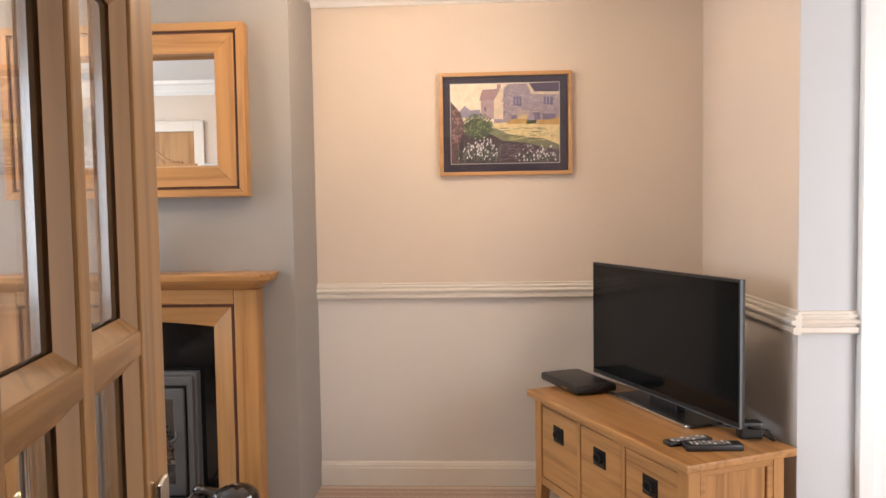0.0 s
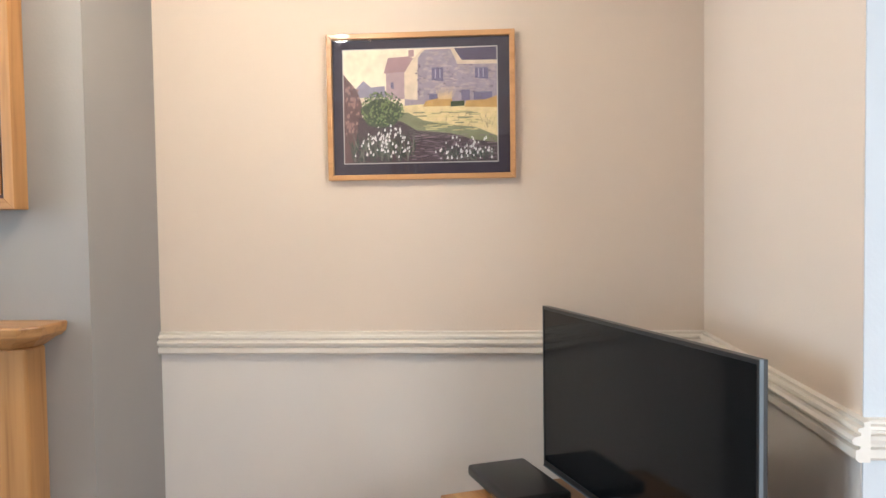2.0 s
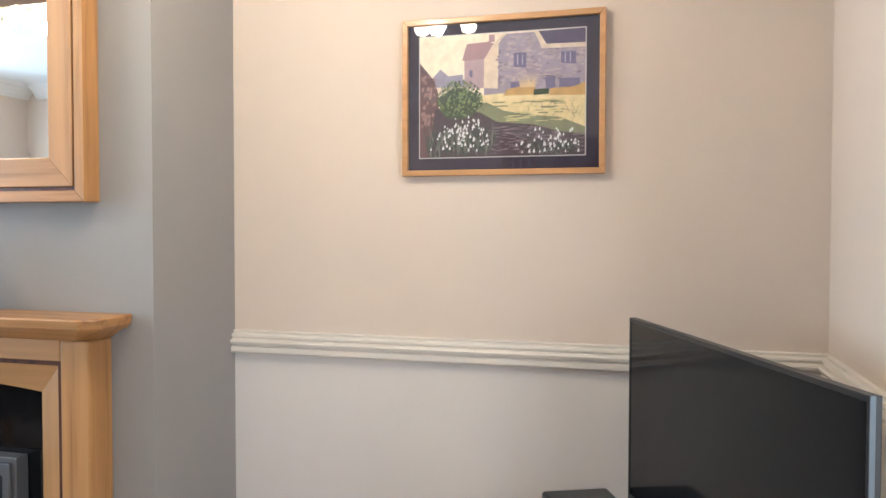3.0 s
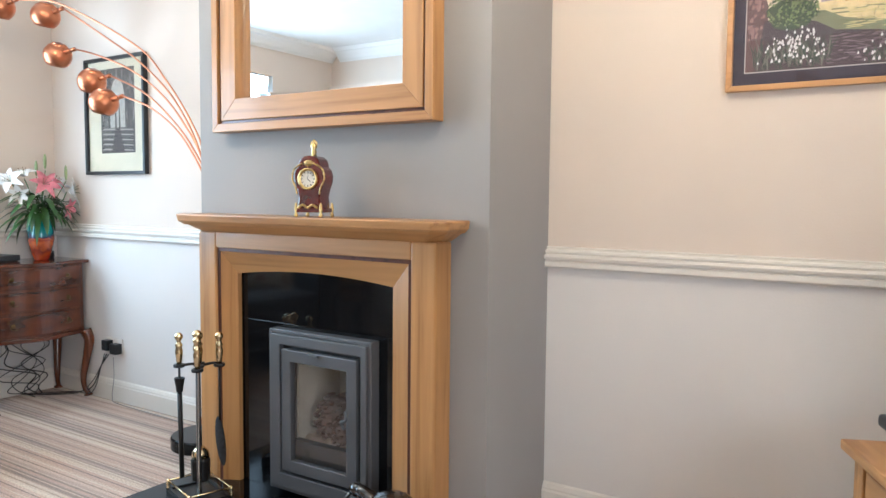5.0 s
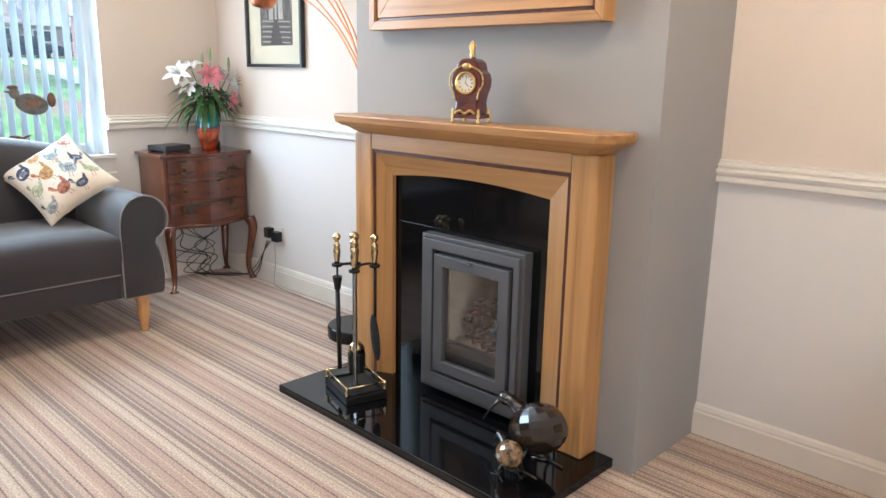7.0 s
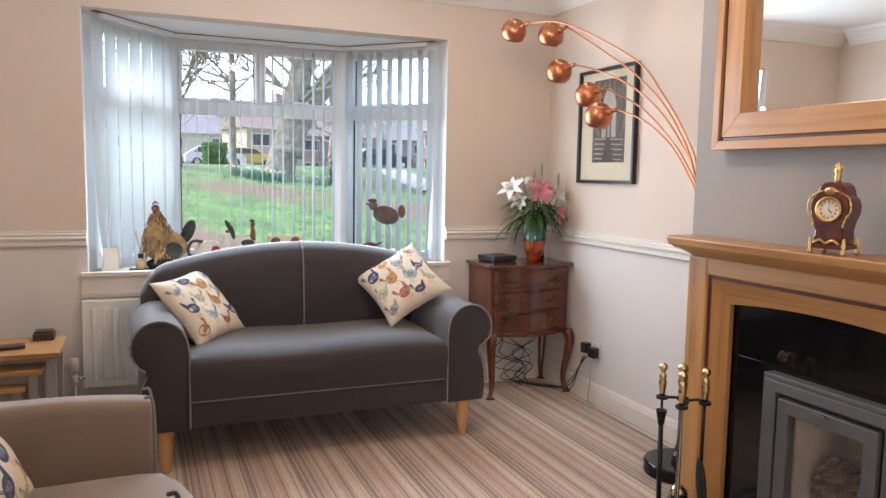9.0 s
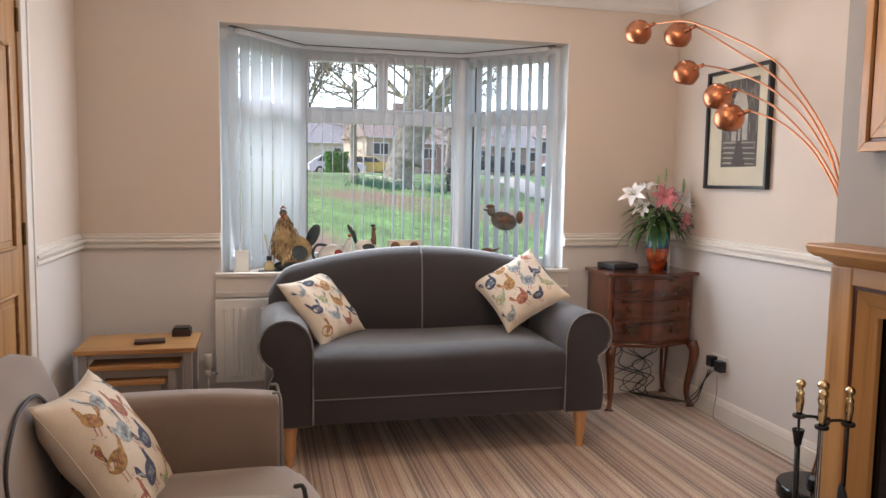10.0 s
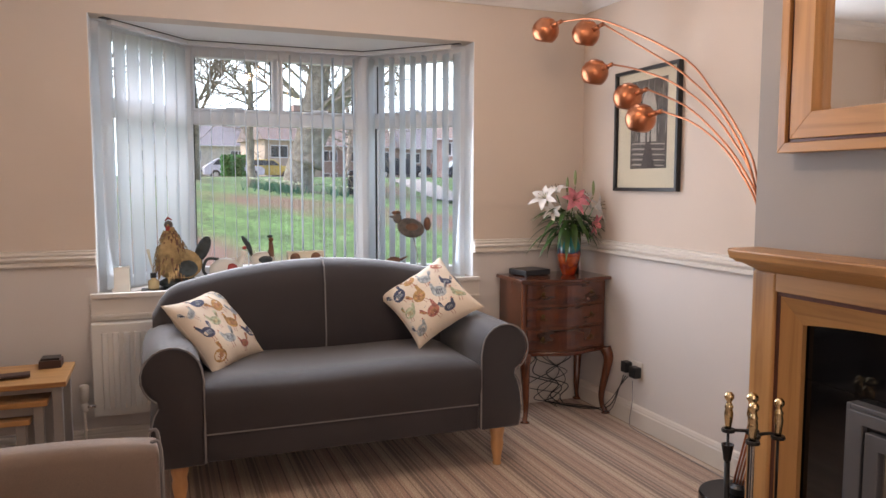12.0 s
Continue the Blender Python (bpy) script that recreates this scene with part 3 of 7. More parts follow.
for x0, x1, s in ((IX0, OX0, 1), (OX1, IX1, -1)):
    a, b = (x0, x1) if s == 1 else (x1, x0)
    bm = bmesh.new()
    lo = [(a, FY + 0.012), (a, 3.36), (b, 3.36), (b, FY + 0.045)]
    ztop = (0.955, 0.955, 0.868, 0.868)
    lv = [bm.verts.new((x, y, 0.032)) for x, y in lo]
    hv = [bm.verts.new((x, y, z)) for (x, y), z in zip(lo, ztop)]
    for q in range(4):
        bm.faces.new((lv[q], lv[(q + 1) % 4], hv[(q + 1) % 4], hv[q]))
    bm.faces.new(lv)
    bm.faces.new(hv)
    bmesh.ops.recalc_face_normals(bm, faces=bm.faces[:])
    part("inner_slip", bm, "oak_z", fs, bevel=0.002)
bm = bmesh.new()
prev = None
for k in range(21):
    t = k / 20
    xt, xb = IX0 + (IX1 - IX0) * t, OX0 + (OX1 - OX0) * t
    zb = 0.868 + 0.024 * (1 - (2 * t - 1) ** 2)
    cur = [bm.verts.new(p) for p in ((xt, FY + 0.012, 0.955), (xt, 3.36, 0.955), (xb, 3.36, zb), (xb, FY + 0.045, zb))]
    if prev:
        for q in range(4):
            bm.faces.new((prev[q], prev[(q + 1) % 4], cur[(q + 1) % 4], cur[q]))
    else:
        bm.faces.new(cur)
    prev = cur
bm.faces.new(prev)
bmesh.ops.recalc_face_normals(bm, faces=bm.faces[:])
part("arched_header", bm, "oak_x", fs)


def shelf_ring(z0, z1, o0, o1):
    """One moulded step of the shelf, from outset o0 at z0 to o1 at z1, with clipped front corners."""
    bm = bmesh.new()
    rings = []
    for z, o in ((z0, o0), (z1, o1)):
        xa, xb, yf, c = -2.01 - o, -0.875 + o, FY - o, 0.04
        rings.append([bm.verts.new((x, y, z)) for x, y in ((xa, BY), (xa, yf + c), (xa + c, yf), (xb - c, yf), (xb, yf + c), (xb, BY))])
    for q in range(6):
        bm.faces.new((rings[0][q], rings[0][(q + 1) % 6], rings[1][(q + 1) % 6], rings[1][q]))
    bm.faces.new(rings[0][::-1])
    bm.faces.new(rings[1])
    bmesh.ops.recalc_face_normals(bm, faces=bm.faces[:])
    return bm


part("cornice", shelf_ring(1.03, 1.058, 0.004, 0.046), "oak_x", fs)
part("mantel_shelf", shelf_ring(1.058, 1.068, 0.055, 0.065), "oak_x", fs)
part("mantel_shelf", shelf_ring(1.068, 1.10, 0.072, 0.078), "oak_x", fs, bevel=0.006)

stove = thing("gas_stove", "grey cast metal inset stove with a glazed door", "stove")
SX0, SX1, SZ0, SZ1 = -1.640, -1.146, 0.06, 0.674


def frame_bm(x0, x1, z0, z1, t, y0, y1):
    return joined((x0, x0 + t, y0, y1, z0, z1), (x1 - t, x1, y0, y1, z0, z1), (x0 + t, x1 - t, y0, y1, z0, z0 + t), (x0 + t, x1 - t, y0, y1, z1 - t, z1))


part("outer_frame", frame_bm(SX0, SX1, SZ0, SZ1, 0.016, 3.318, 3.364), "stove", stove, bevel=0.003)
part("front_plate", cells([SX0 + 0.016, SX0 + 0.064, SX1 - 0.042, SX1 - 0.016], [3.308, 3.364], [SZ0 + 0.016, SZ0 + 0.070, SZ1 - 0.054, SZ1 - 0.016], {(1, 0, 1)}), "stove", stove, bevel=0.003)
# black inset frame, darkening the slit round the door in place of shade
part("shadow_gap", frame_bm(SX0 + 0.060, SX1 - 0.038, SZ0 + 0.066, SZ1 - 0.05, 0.02, 3.330, 3.364), "black", stove)
DXa, DXb, DZa, DZb = SX0 + 0.078, SX1 - 0.056, SZ0 + 0.084, SZ1 - 0.068
part("stove_door", cells([DXa, DXa + 0.045, DXb - 0.045, DXb], [3.303, 3.33], [DZa, DZa + 0.045, DZb - 0.045, DZb], {(1, 0, 1)}), "stove", stove, bevel=0.003)
part("door_glass", joined((DXa + 0.045, DXb - 0.045, 3.312, 3.315, DZa + 0.045, DZb - 0.045)), "glass", stove)
M["firebrick"] = material("pale_firebox_lining", (0.42, 0.36, 0.28), 0.7, vary=0.25, scale=5)
M["cone"] = material("burnt_pine_cone", (0.11, 0.055, 0.035), 0.8, vary=0.4, scale=30)
M["ash"] = material("ash_grey_log", (0.42, 0.33, 0.25), 0.85, vary=0.3, scale=25, bump=0.5)
gx0, gx1, gz0, gz1 = DXa + 0.03, DXb - 0.03, DZa + 0.03, DZb - 0.03
part("firebox", joined((gx0, gx1, 3.60, 3.61, gz0, gz1), (gx0 - 0.01, gx0, 3.365, 3.61, gz0, gz1), (gx1, gx1 + 0.01, 3.365, 3.61, gz0, gz1), (gx0, gx1, 3.365, 3.61, gz1, gz1 + 0.01)), "firebrick", stove)
part("burner_tray", joined((gx0, gx1, 3.335, 3.365, gz0, gz0 + 0.085)), "black", stove)

# ---- mirror and pictures ----
def picture_frame(t, x0, x1, z0, z1, w, y0, y1, mats=("oak_x", "oak_z")):
    """Four mitred members, a part each, seen from the south."""
    o, i = [(x0, z0), (x1, z0), (x1, z1), (x0, z1)], [(x0 + w, z0 + w), (x1 - w, z0 + w), (x1 - w, z1 - w), (x0 + w, z1 - w)]
    for k in range(4):
        j = (k + 1) % 4
        bm = bmesh.new()
        bm_prism(bm, [o[k], o[j], i[j], i[k]], "y", y0, y1)
        bmesh.ops.recalc_face_normals(bm, faces=bm.faces[:])
        part("frame_member", bm, mats[k % 2], t, bevel=0.002)


mir = thing("mirror", "large rectangular wall mirror in a stepped oak frame with dark inlay", "mirror")
MX0, MX1, MZ0, MZ1 = -1.955, -0.905, 1.42, 2.145
picture_frame(mir, MX0, MX1, MZ0, MZ1, 0.032, 3.325, BY - 0.001)
picture_frame(mir, MX0 + 0.032, MX1 - 0.032, MZ0 + 0.032, MZ1 - 0.032, 0.012, 3.338, BY - 0.001, ("inlay", "inlay"))
picture_frame(mir, MX0 + 0.044, MX1 - 0.044, MZ0 + 0.044, MZ1 - 0.044, 0.082, 3.332, BY - 0.001)
gx0, gx1, gz0, gz1 = MX0 + 0.126, MX1 - 0.126, MZ0 + 0.126, MZ1 - 0.126
bm = bmesh.new()
bv = 0.018
oo = [bm.verts.new(p) for p in ((gx0, 3.375, gz0), (gx1, 3.375, gz0), (gx1, 3.375, gz1), (gx0, 3.375, gz1))]
ii = [bm.verts.new(p) for p in ((gx0 + bv, 3.3725, gz0 + bv), (gx1 - bv, 3.3725, gz0 + bv), (gx1 - bv, 3.3725, gz1 - bv), (gx0 + bv, 3.3725, gz1 - bv))]
bm.faces.new(ii)
for k in range(4):
    bm.faces.new((oo[k], oo[(k + 1) % 4], ii[(k + 1) % 4], ii[k]))
part("bevelled_glass", bm, "mirror", mir, "bevelled mirror glass")

# framed colour print of an old stone house beyond a garden
PX0, PX1, PZ0, PZ1 = -0.120, 0.508, 1.510, 1.997
pic = thing("framed_print", "beech-framed print of a stone house beyond snowdrops, with navy mount", "picture")
M["palebeech"] = wood("pale_beech", (0.42, 0.22, 0.09), (0.55, 0.30, 0.13), "X", 0.35)
M["navy"] = material("navy_mount", (0.040, 0.032, 0.055), 0.8)
picture_frame(pic, PX0, PX1, PZ0, PZ1, 0.018, N - 0.028, N - 0.002, ("palebeech", "palebeech"))
part("mount", joined((PX0 + 0.018, PX1 - 0.018, N - 0.012, N - 0.008, PZ0 + 0.018, PZ1 - 0.018)), "navy", pic)
IXa, IXb, IZa, IZb = PX0 + 0.055, PX1 - 0.060, PZ0 + 0.058, PZ1 - 0.053
part("slip", joined((IXa - 0.003, IXb + 0.003, N - 0.0135, N - 0.0125, IZa - 0.003, IZb + 0.003)), material("pale_slip", (0.6, 0.57, 0.55), 0.6), pic)


def paint(name, colour, rough=0.7):
    if name not in M:
        M[name] = material(name, colour, rough, vary=0.12, scale=45)
    return name


def flat(polys, y):
    """Flat coloured shapes of a picture, in (u, v) of its sheet from 0 to 1."""
    bm = bmesh.new()
    for poly in polys:
        bm.faces.new([bm.verts.new((IXa + u * (IXb - IXa), y, IZa + v * (IZb - IZa))) for u, v in poly])
    bmesh.ops.recalc_face_normals(bm, faces=bm.faces[:])
    return bm


rnd = random.Random(5)
YP = N - 0.0138


def shape(name, colour, polys, lift, label):
    part(name, flat(polys, YP - 0.00006 * lift), paint("print_" + name, colour), pic, label, kind="stuff" if len(polys) > 1 else "")


def strokes(n, u0, u1, v0, v1, w, h, keep=None):
    """Small brush marks of a watercolour within a stretch of the sheet."""
    out = []
    for _ in range(n):
        u, v = rnd.uniform(u0, u1), rnd.uniform(v0, v1)
        a, b = rnd.uniform(0.5, 1) * w, rnd.uniform(0.5, 1) * h
        if keep and not keep(u, v):
            continue
        out.append([(u, v), (min(1, u + a), max(0, v + rnd.uniform(-0.3, 0.3) * b)), (min(1, u + a * 0.9), min(1, v + b)), (u + a * 0.1, min(1, v + b * 0.9))])
    return out


shape("sky", (0.86, 0.74, 0.58), [[(0, 0), (1, 0), (1, 1), (0, 1)]], 0, "printed pale cream sky")
shape("far_roofs", (0.33, 0.30, 0.40), [[(0.07, 0.58), (0.08, 0.66), (0.13, 0.73), (0.18, 0.67), (0.27, 0.68), (0.28, 0.58)]], 1, "printed distant blue roofs")
shape("cottage", (0.44, 0.32, 0.35), [[(0.28, 0.56), (0.28, 0.80), (0.40, 0.81), (0.43, 0.56)]], 1, "printed mauve cottage wall")
shape("tiled_roof", (0.38, 0.24, 0.26), [[(0.265, 0.79), (0.295, 0.925), (0.43, 0.935), (0.47, 0.91), (0.41, 0.80)], [(0.43, 0.93), (0.43, 0.99), (0.465, 0.99), (0.465, 0.93)]], 2, "printed reddish roof")
shape("gable", (0.70, 0.58, 0.45), [[(0.40, 0.56), (0.40, 0.79), (0.45, 0.90), (0.52, 0.995), (0.545, 0.995), (0.49, 0.93), (0.485, 0.55)], [(0.70, 0.995), (0.74, 0.88), (0.745, 0.855), (1, 0.85), (1, 0.885), (0.775, 0.89), (0.72, 0.995)]], 3, "printed sunlit gable edge")
shape("house", (0.36, 0.30, 0.37), [[(0.48, 0.5), (0.48, 0.90), (0.53, 0.99), (0.70, 0.99), (0.75, 0.88), (0.75, 0.5)], [(0.75, 0.5), (0.75, 0.86), (1, 0.85), (1, 0.5)], [(0.40, 0.5), (0.40, 0.58), (0.49, 0.58), (0.49, 0.5)]], 2.5, "printed shaded stone house")
shape("roof", (0.10, 0.075, 0.14), [[(0.725, 0.995), (0.775, 0.89), (1, 0.885), (1, 0.999)]], 3.5, "printed dark roof")
shape("stones", (0.47, 0.38, 0.40), strokes(150, 0.49, 0.97, 0.56, 0.84, 0.04, 0.02) + strokes(30, 0.53, 0.69, 0.84, 0.96, 0.03, 0.02), 4, "printed pale stones")
shape("dark_stones", (0.20, 0.15, 0.20), strokes(40, 0.47, 0.97, 0.52, 0.86, 0.022, 0.012) + strokes(14, 0.48, 0.50, 0.55, 0.88, 0.02, 0.014), 5, "printed dark stones")
shape("window", (0.17, 0.15, 0.26), [[(a, b), (a + w, b - 0.01), (a + w, b + h), (a, b + h)] for a, b, w, h in ((0.58, 0.72, 0.075, 0.11), (0.86, 0.73, 0.085, 0.09), (0.77, 0.54, 0.055, 0.09), (0.56, 0.55, 0.06, 0.05), (0.85, 0.54, 0.12, 0.07), (0.31, 0.66, 0.02, 0.05))], 4.5, "printed windows")
shape("window_light", (0.42, 0.38, 0.50), [[(a, b), (a + 0.007, b), (a + 0.007, b + 0.08), (a, b + 0.08)] for a in (0.60, 0.63, 0.88, 0.91) for b in (0.735,)], 5.5, "printed window bars")
shape("lawn", (0.74, 0.60, 0.33), [[(0.3, 0.15), (1, 0.12), (1, 0.51), (0.5, 0.51), (0.38, 0.5)]], 5, "printed sunlit lawn")
shape("low_wall", (0.55, 0.33, 0.11), [[(0.52, 0.49), (0.54, 0.54), (0.62, 0.56), (0.71, 0.55), (0.71, 0.49)], [(0.79, 0.48), (0.80, 0.535), (0.93, 0.54), (1, 0.575), (1, 0.47)]], 5.5, "printed ochre low wall")
shape("trough", (0.035, 0.06, 0.02), [[(0.70, 0.485), (0.79, 0.49), (0.79, 0.535), (0.70, 0.53)]], 6.5, "printed dark trough")
shape("dry_grass", (0.70, 0.52, 0.28), [[(0.62 + 0.08 * q, 0.55), (0.625 + 0.08 * q, 0.55), (0.60 + 0.14 * q, 0.62 + 0.06 * rnd.random())] for q in [k / 24 for k in range(25)]], 6.5, "printed tuft of dry grass")
shape("shade", (0.23, 0.24, 0.14), [[(0.3, 0.10), (1, 0.08), (1, 0.22), (0.86, 0.30), (0.68, 0.33), (0.52, 0.37), (0.42, 0.44), (0.3, 0.44)]] + strokes(26, 0.45, 0.85, 0.33, 0.46, 0.10, 0.012), 6, "printed green shade on the lawn")
shape("grass", (0.66, 0.56, 0.28), strokes(46, 0.5, 0.97, 0.26, 0.47, 0.09, 0.010), 7, "printed bright grass")
shape("garden_wall", (0.15, 0.085, 0.09), [[(0, 0), (0.12, 0), (0.12, 0.52), (0.09, 0.64), (0.03, 0.74), (0, 0.79)]], 6, "printed garden wall")
shape("wall_light", (0.34, 0.20, 0.19), strokes(44, 0.005, 0.09, 0.2, 0.66, 0.02, 0.04), 7, "printed light on the garden wall")
shape("bank", (0.085, 0.06, 0.075), [[(0.05, 0), (1, 0), (1, 0.16), (0.85, 0.19), (0.70, 0.25), (0.48, 0.28), (0.38, 0.36), (0.2, 0.42), (0.1, 0.40)]], 7, "printed dark bank")
shape("soil_marks", (0.26, 0.19, 0.23), strokes(150, 0.38, 0.97, 0.02, 0.24, 0.05, 0.008), 8, "printed purple soil marks")
bush, bush_light, leaves, leaves_light, lights, twigs = [], [], [], [], [], []
for k in range(520):
    a, q = rnd.uniform(0, 6.28), rnd.random() ** 0.6
    u, v, r = 0.245 + 0.145 * q * math.cos(a), 0.47 + 0.15 * q * math.sin(a), rnd.uniform(0.008, 0.020)
    (bush if k % 3 else bush_light).append([(u, v), (u + r, v + r * 0.5), (u + r * 0.4, v + r * 1.5)])
for k in range(300):
    u, v = (rnd.uniform(0.04, 0.46), rnd.uniform(0, 0.16)) if k % 3 else (rnd.uniform(0.62, 0.97), rnd.uniform(0, 0.08))
    a, l = rnd.gauss(1.57, 0.5), rnd.uniform(0.06, 0.20 if k % 3 else 0.10)
    tip = (min(0.999, max(0, u + l * 0.7 * math.cos(a))), min(0.99, v + l * math.sin(a)))
    (leaves if k % 4 else leaves_light).append([(u, v), (u + 0.008, v), tip])
for k in range(150):
    u, v = (rnd.gauss(0.27, 0.08), rnd.gauss(0.17, 0.075)) if k % 5 < 3 else (rnd.gauss(0.80, 0.09), rnd.gauss(0.10, 0.045))
    u, v, r = min(0.96, max(0.03, u)), max(0.02, v), rnd.uniform(0.006, 0.012)
    lights.append([(u, v), (u + r, v + 0.003), (u + r * 1.1, v + r * 1.4), (u + r * 0.5, v + r * 3.2), (u - r * 0.1, v + r * 1.3)])
for k in range(26):
    u, v = rnd.uniform(0.6, 0.97), rnd.uniform(0.22, 0.42)
    twigs.append([(u, v), (u + 0.003, v), (u + rnd.uniform(-0.03, 0.03), v + rnd.uniform(0.04, 0.10))])
shape("bush_shade", (0.075, 0.095, 0.06), [[(0.245 + 0.13 * math.cos(a) * (1 + 0.12 * math.sin(5 * a)), 0.44 + 0.13 * math.sin(a)) for a in [2 * math.pi * q / 20 for q in range(20)]]], 7.5, "printed shaded bush")
shape("bush", (0.055, 0.085, 0.045), bush, 8, "printed dark green bush")
shape("bush_light", (0.22, 0.28, 0.12), bush_light, 9, "printed light green bush leaves")
shape("foliage", (0.05, 0.075, 0.06), leaves, 8.5, "printed green leaves")
shape("foliage_light", (0.20, 0.20, 0.17), leaves_light, 9, "printed pale leaves")
shape("twigs", (0.20, 0.13, 0.09), twigs, 8, "printed brown twigs")
shape("flowers", (0.82, 0.80, 0.80), lights, 10, "printed white snowdrops")
g = part("picture_glass", joined((PX0 + 0.018, PX1 - 0.018, N - 0.018, N - 0.0165, PZ0 + 0.018, PZ1 - 0.018)), "glass", pic)

# black framed print of an arched avenue, in the other alcove
AX0, AX1, AZ0, AZ1 = -3.61, -3.065, 1.282, 1.925
art = thing("framed_etching", "black framed monochrome print with a wide cream mount", "picture")
M["cream"] = material("cream_mount", (0.66, 0.59, 0.44), 0.8)
picture_frame(art, AX0, AX1, AZ0, AZ1, 0.018, N - 0.03, N - 0.002, ("black", "black"))
part("mount", joined((AX0 + 0.018, AX1 - 0.018, N - 0.012, N - 0.008, AZ0 + 0.018, AZ1 - 0.018)), "cream", art)
IXa, IXb, IZa, IZb = -3.474, -3.166, 1.400, 1.862
pic = art
YP = N - 0.0125


def arch(cx, w, base, h, n=9):
    return [(cx - w, base)] + [(cx - w * math.cos(math.pi * k / n), base + h + w * 1.3 * math.sin(math.pi * k / n)) for k in range(n + 1)] + [(cx + w, base)]


shape("ink", (0.05, 0.045, 0.042), [[(0, 0), (1, 0), (1, 1), (0, 1)]], 0, "printed dark ground")
shape("arch_light", (0.42, 0.38, 0.32), [arch(0.5, 0.22, 0.3, 0.3)], 1, "printed pale arch")
shape("path", (0.34, 0.30, 0.26), [[(0.02, 0.04 + k * 0.06), (0.98, 0.02 + k * 0.06), (0.9, 0.035 + k * 0.06), (0.1, 0.06 + k * 0.06)] for k in range(5)], 1, "printed streaks of light")
trunks = []
for _ in range(90):
    u, v = rnd.random(), rnd.uniform(0.2, 0.9)
    w, h = rnd.uniform(0.004, 0.016), rnd.uniform(0.03, 0.14)
    trunks.append([(u, v), (min(1, u + w), v), (min(1, u + w), min(1, v + h)), (u, min(1, v + h * 0.9))])
shape("pale_strokes", (0.30, 0.27, 0.24), trunks, 2, "printed pale strokes")
shape("figures_of_trees", (0.035, 0.03, 0.03), [[(0.42, 0.3), (0.47, 0.3), (0.46, 0.62), (0.43, 0.62)], [(0.53, 0.28), (0.58, 0.28), (0.57, 0.58), (0.54, 0.58)], [(0.3, 0), (0.7, 0), (0.56, 0.3), (0.44, 0.3)]], 3, "printed dark trunks")
part("picture_glass", joined((AX0 + 0.018, AX1 - 0.018, N - 0.018, N - 0.0165, AZ0 + 0.018, AZ1 - 0.018)), "glass", art)


# ---- sofa ----
def scroll(cy, cz, r, s, zb, yo_b, yi):
    """The front outline of a rolled arm in (y, z): s is +1 where the arm rolls out towards +y."""
    pts = []
    for k in range(15):
        a = radians(-60 + 230 * k / 14)
        pts.append((cy + s * r * math.cos(a), cz + r * math.sin(a)))
    pts.append((yi, cz - 0.02))
    pts.append((yi, zb))
    pts += [(yo_b, zb), (yo_b + s * 0.008, zb + 0.05), (yo_b + s * 0.010, zb + 0.10), (yo_b + s * 0.004, zb + 0.16), (yo_b - s * 0.012, zb + 0.22), (cy + s * r * 0.45, cz - r * 1.08)]
    return pts


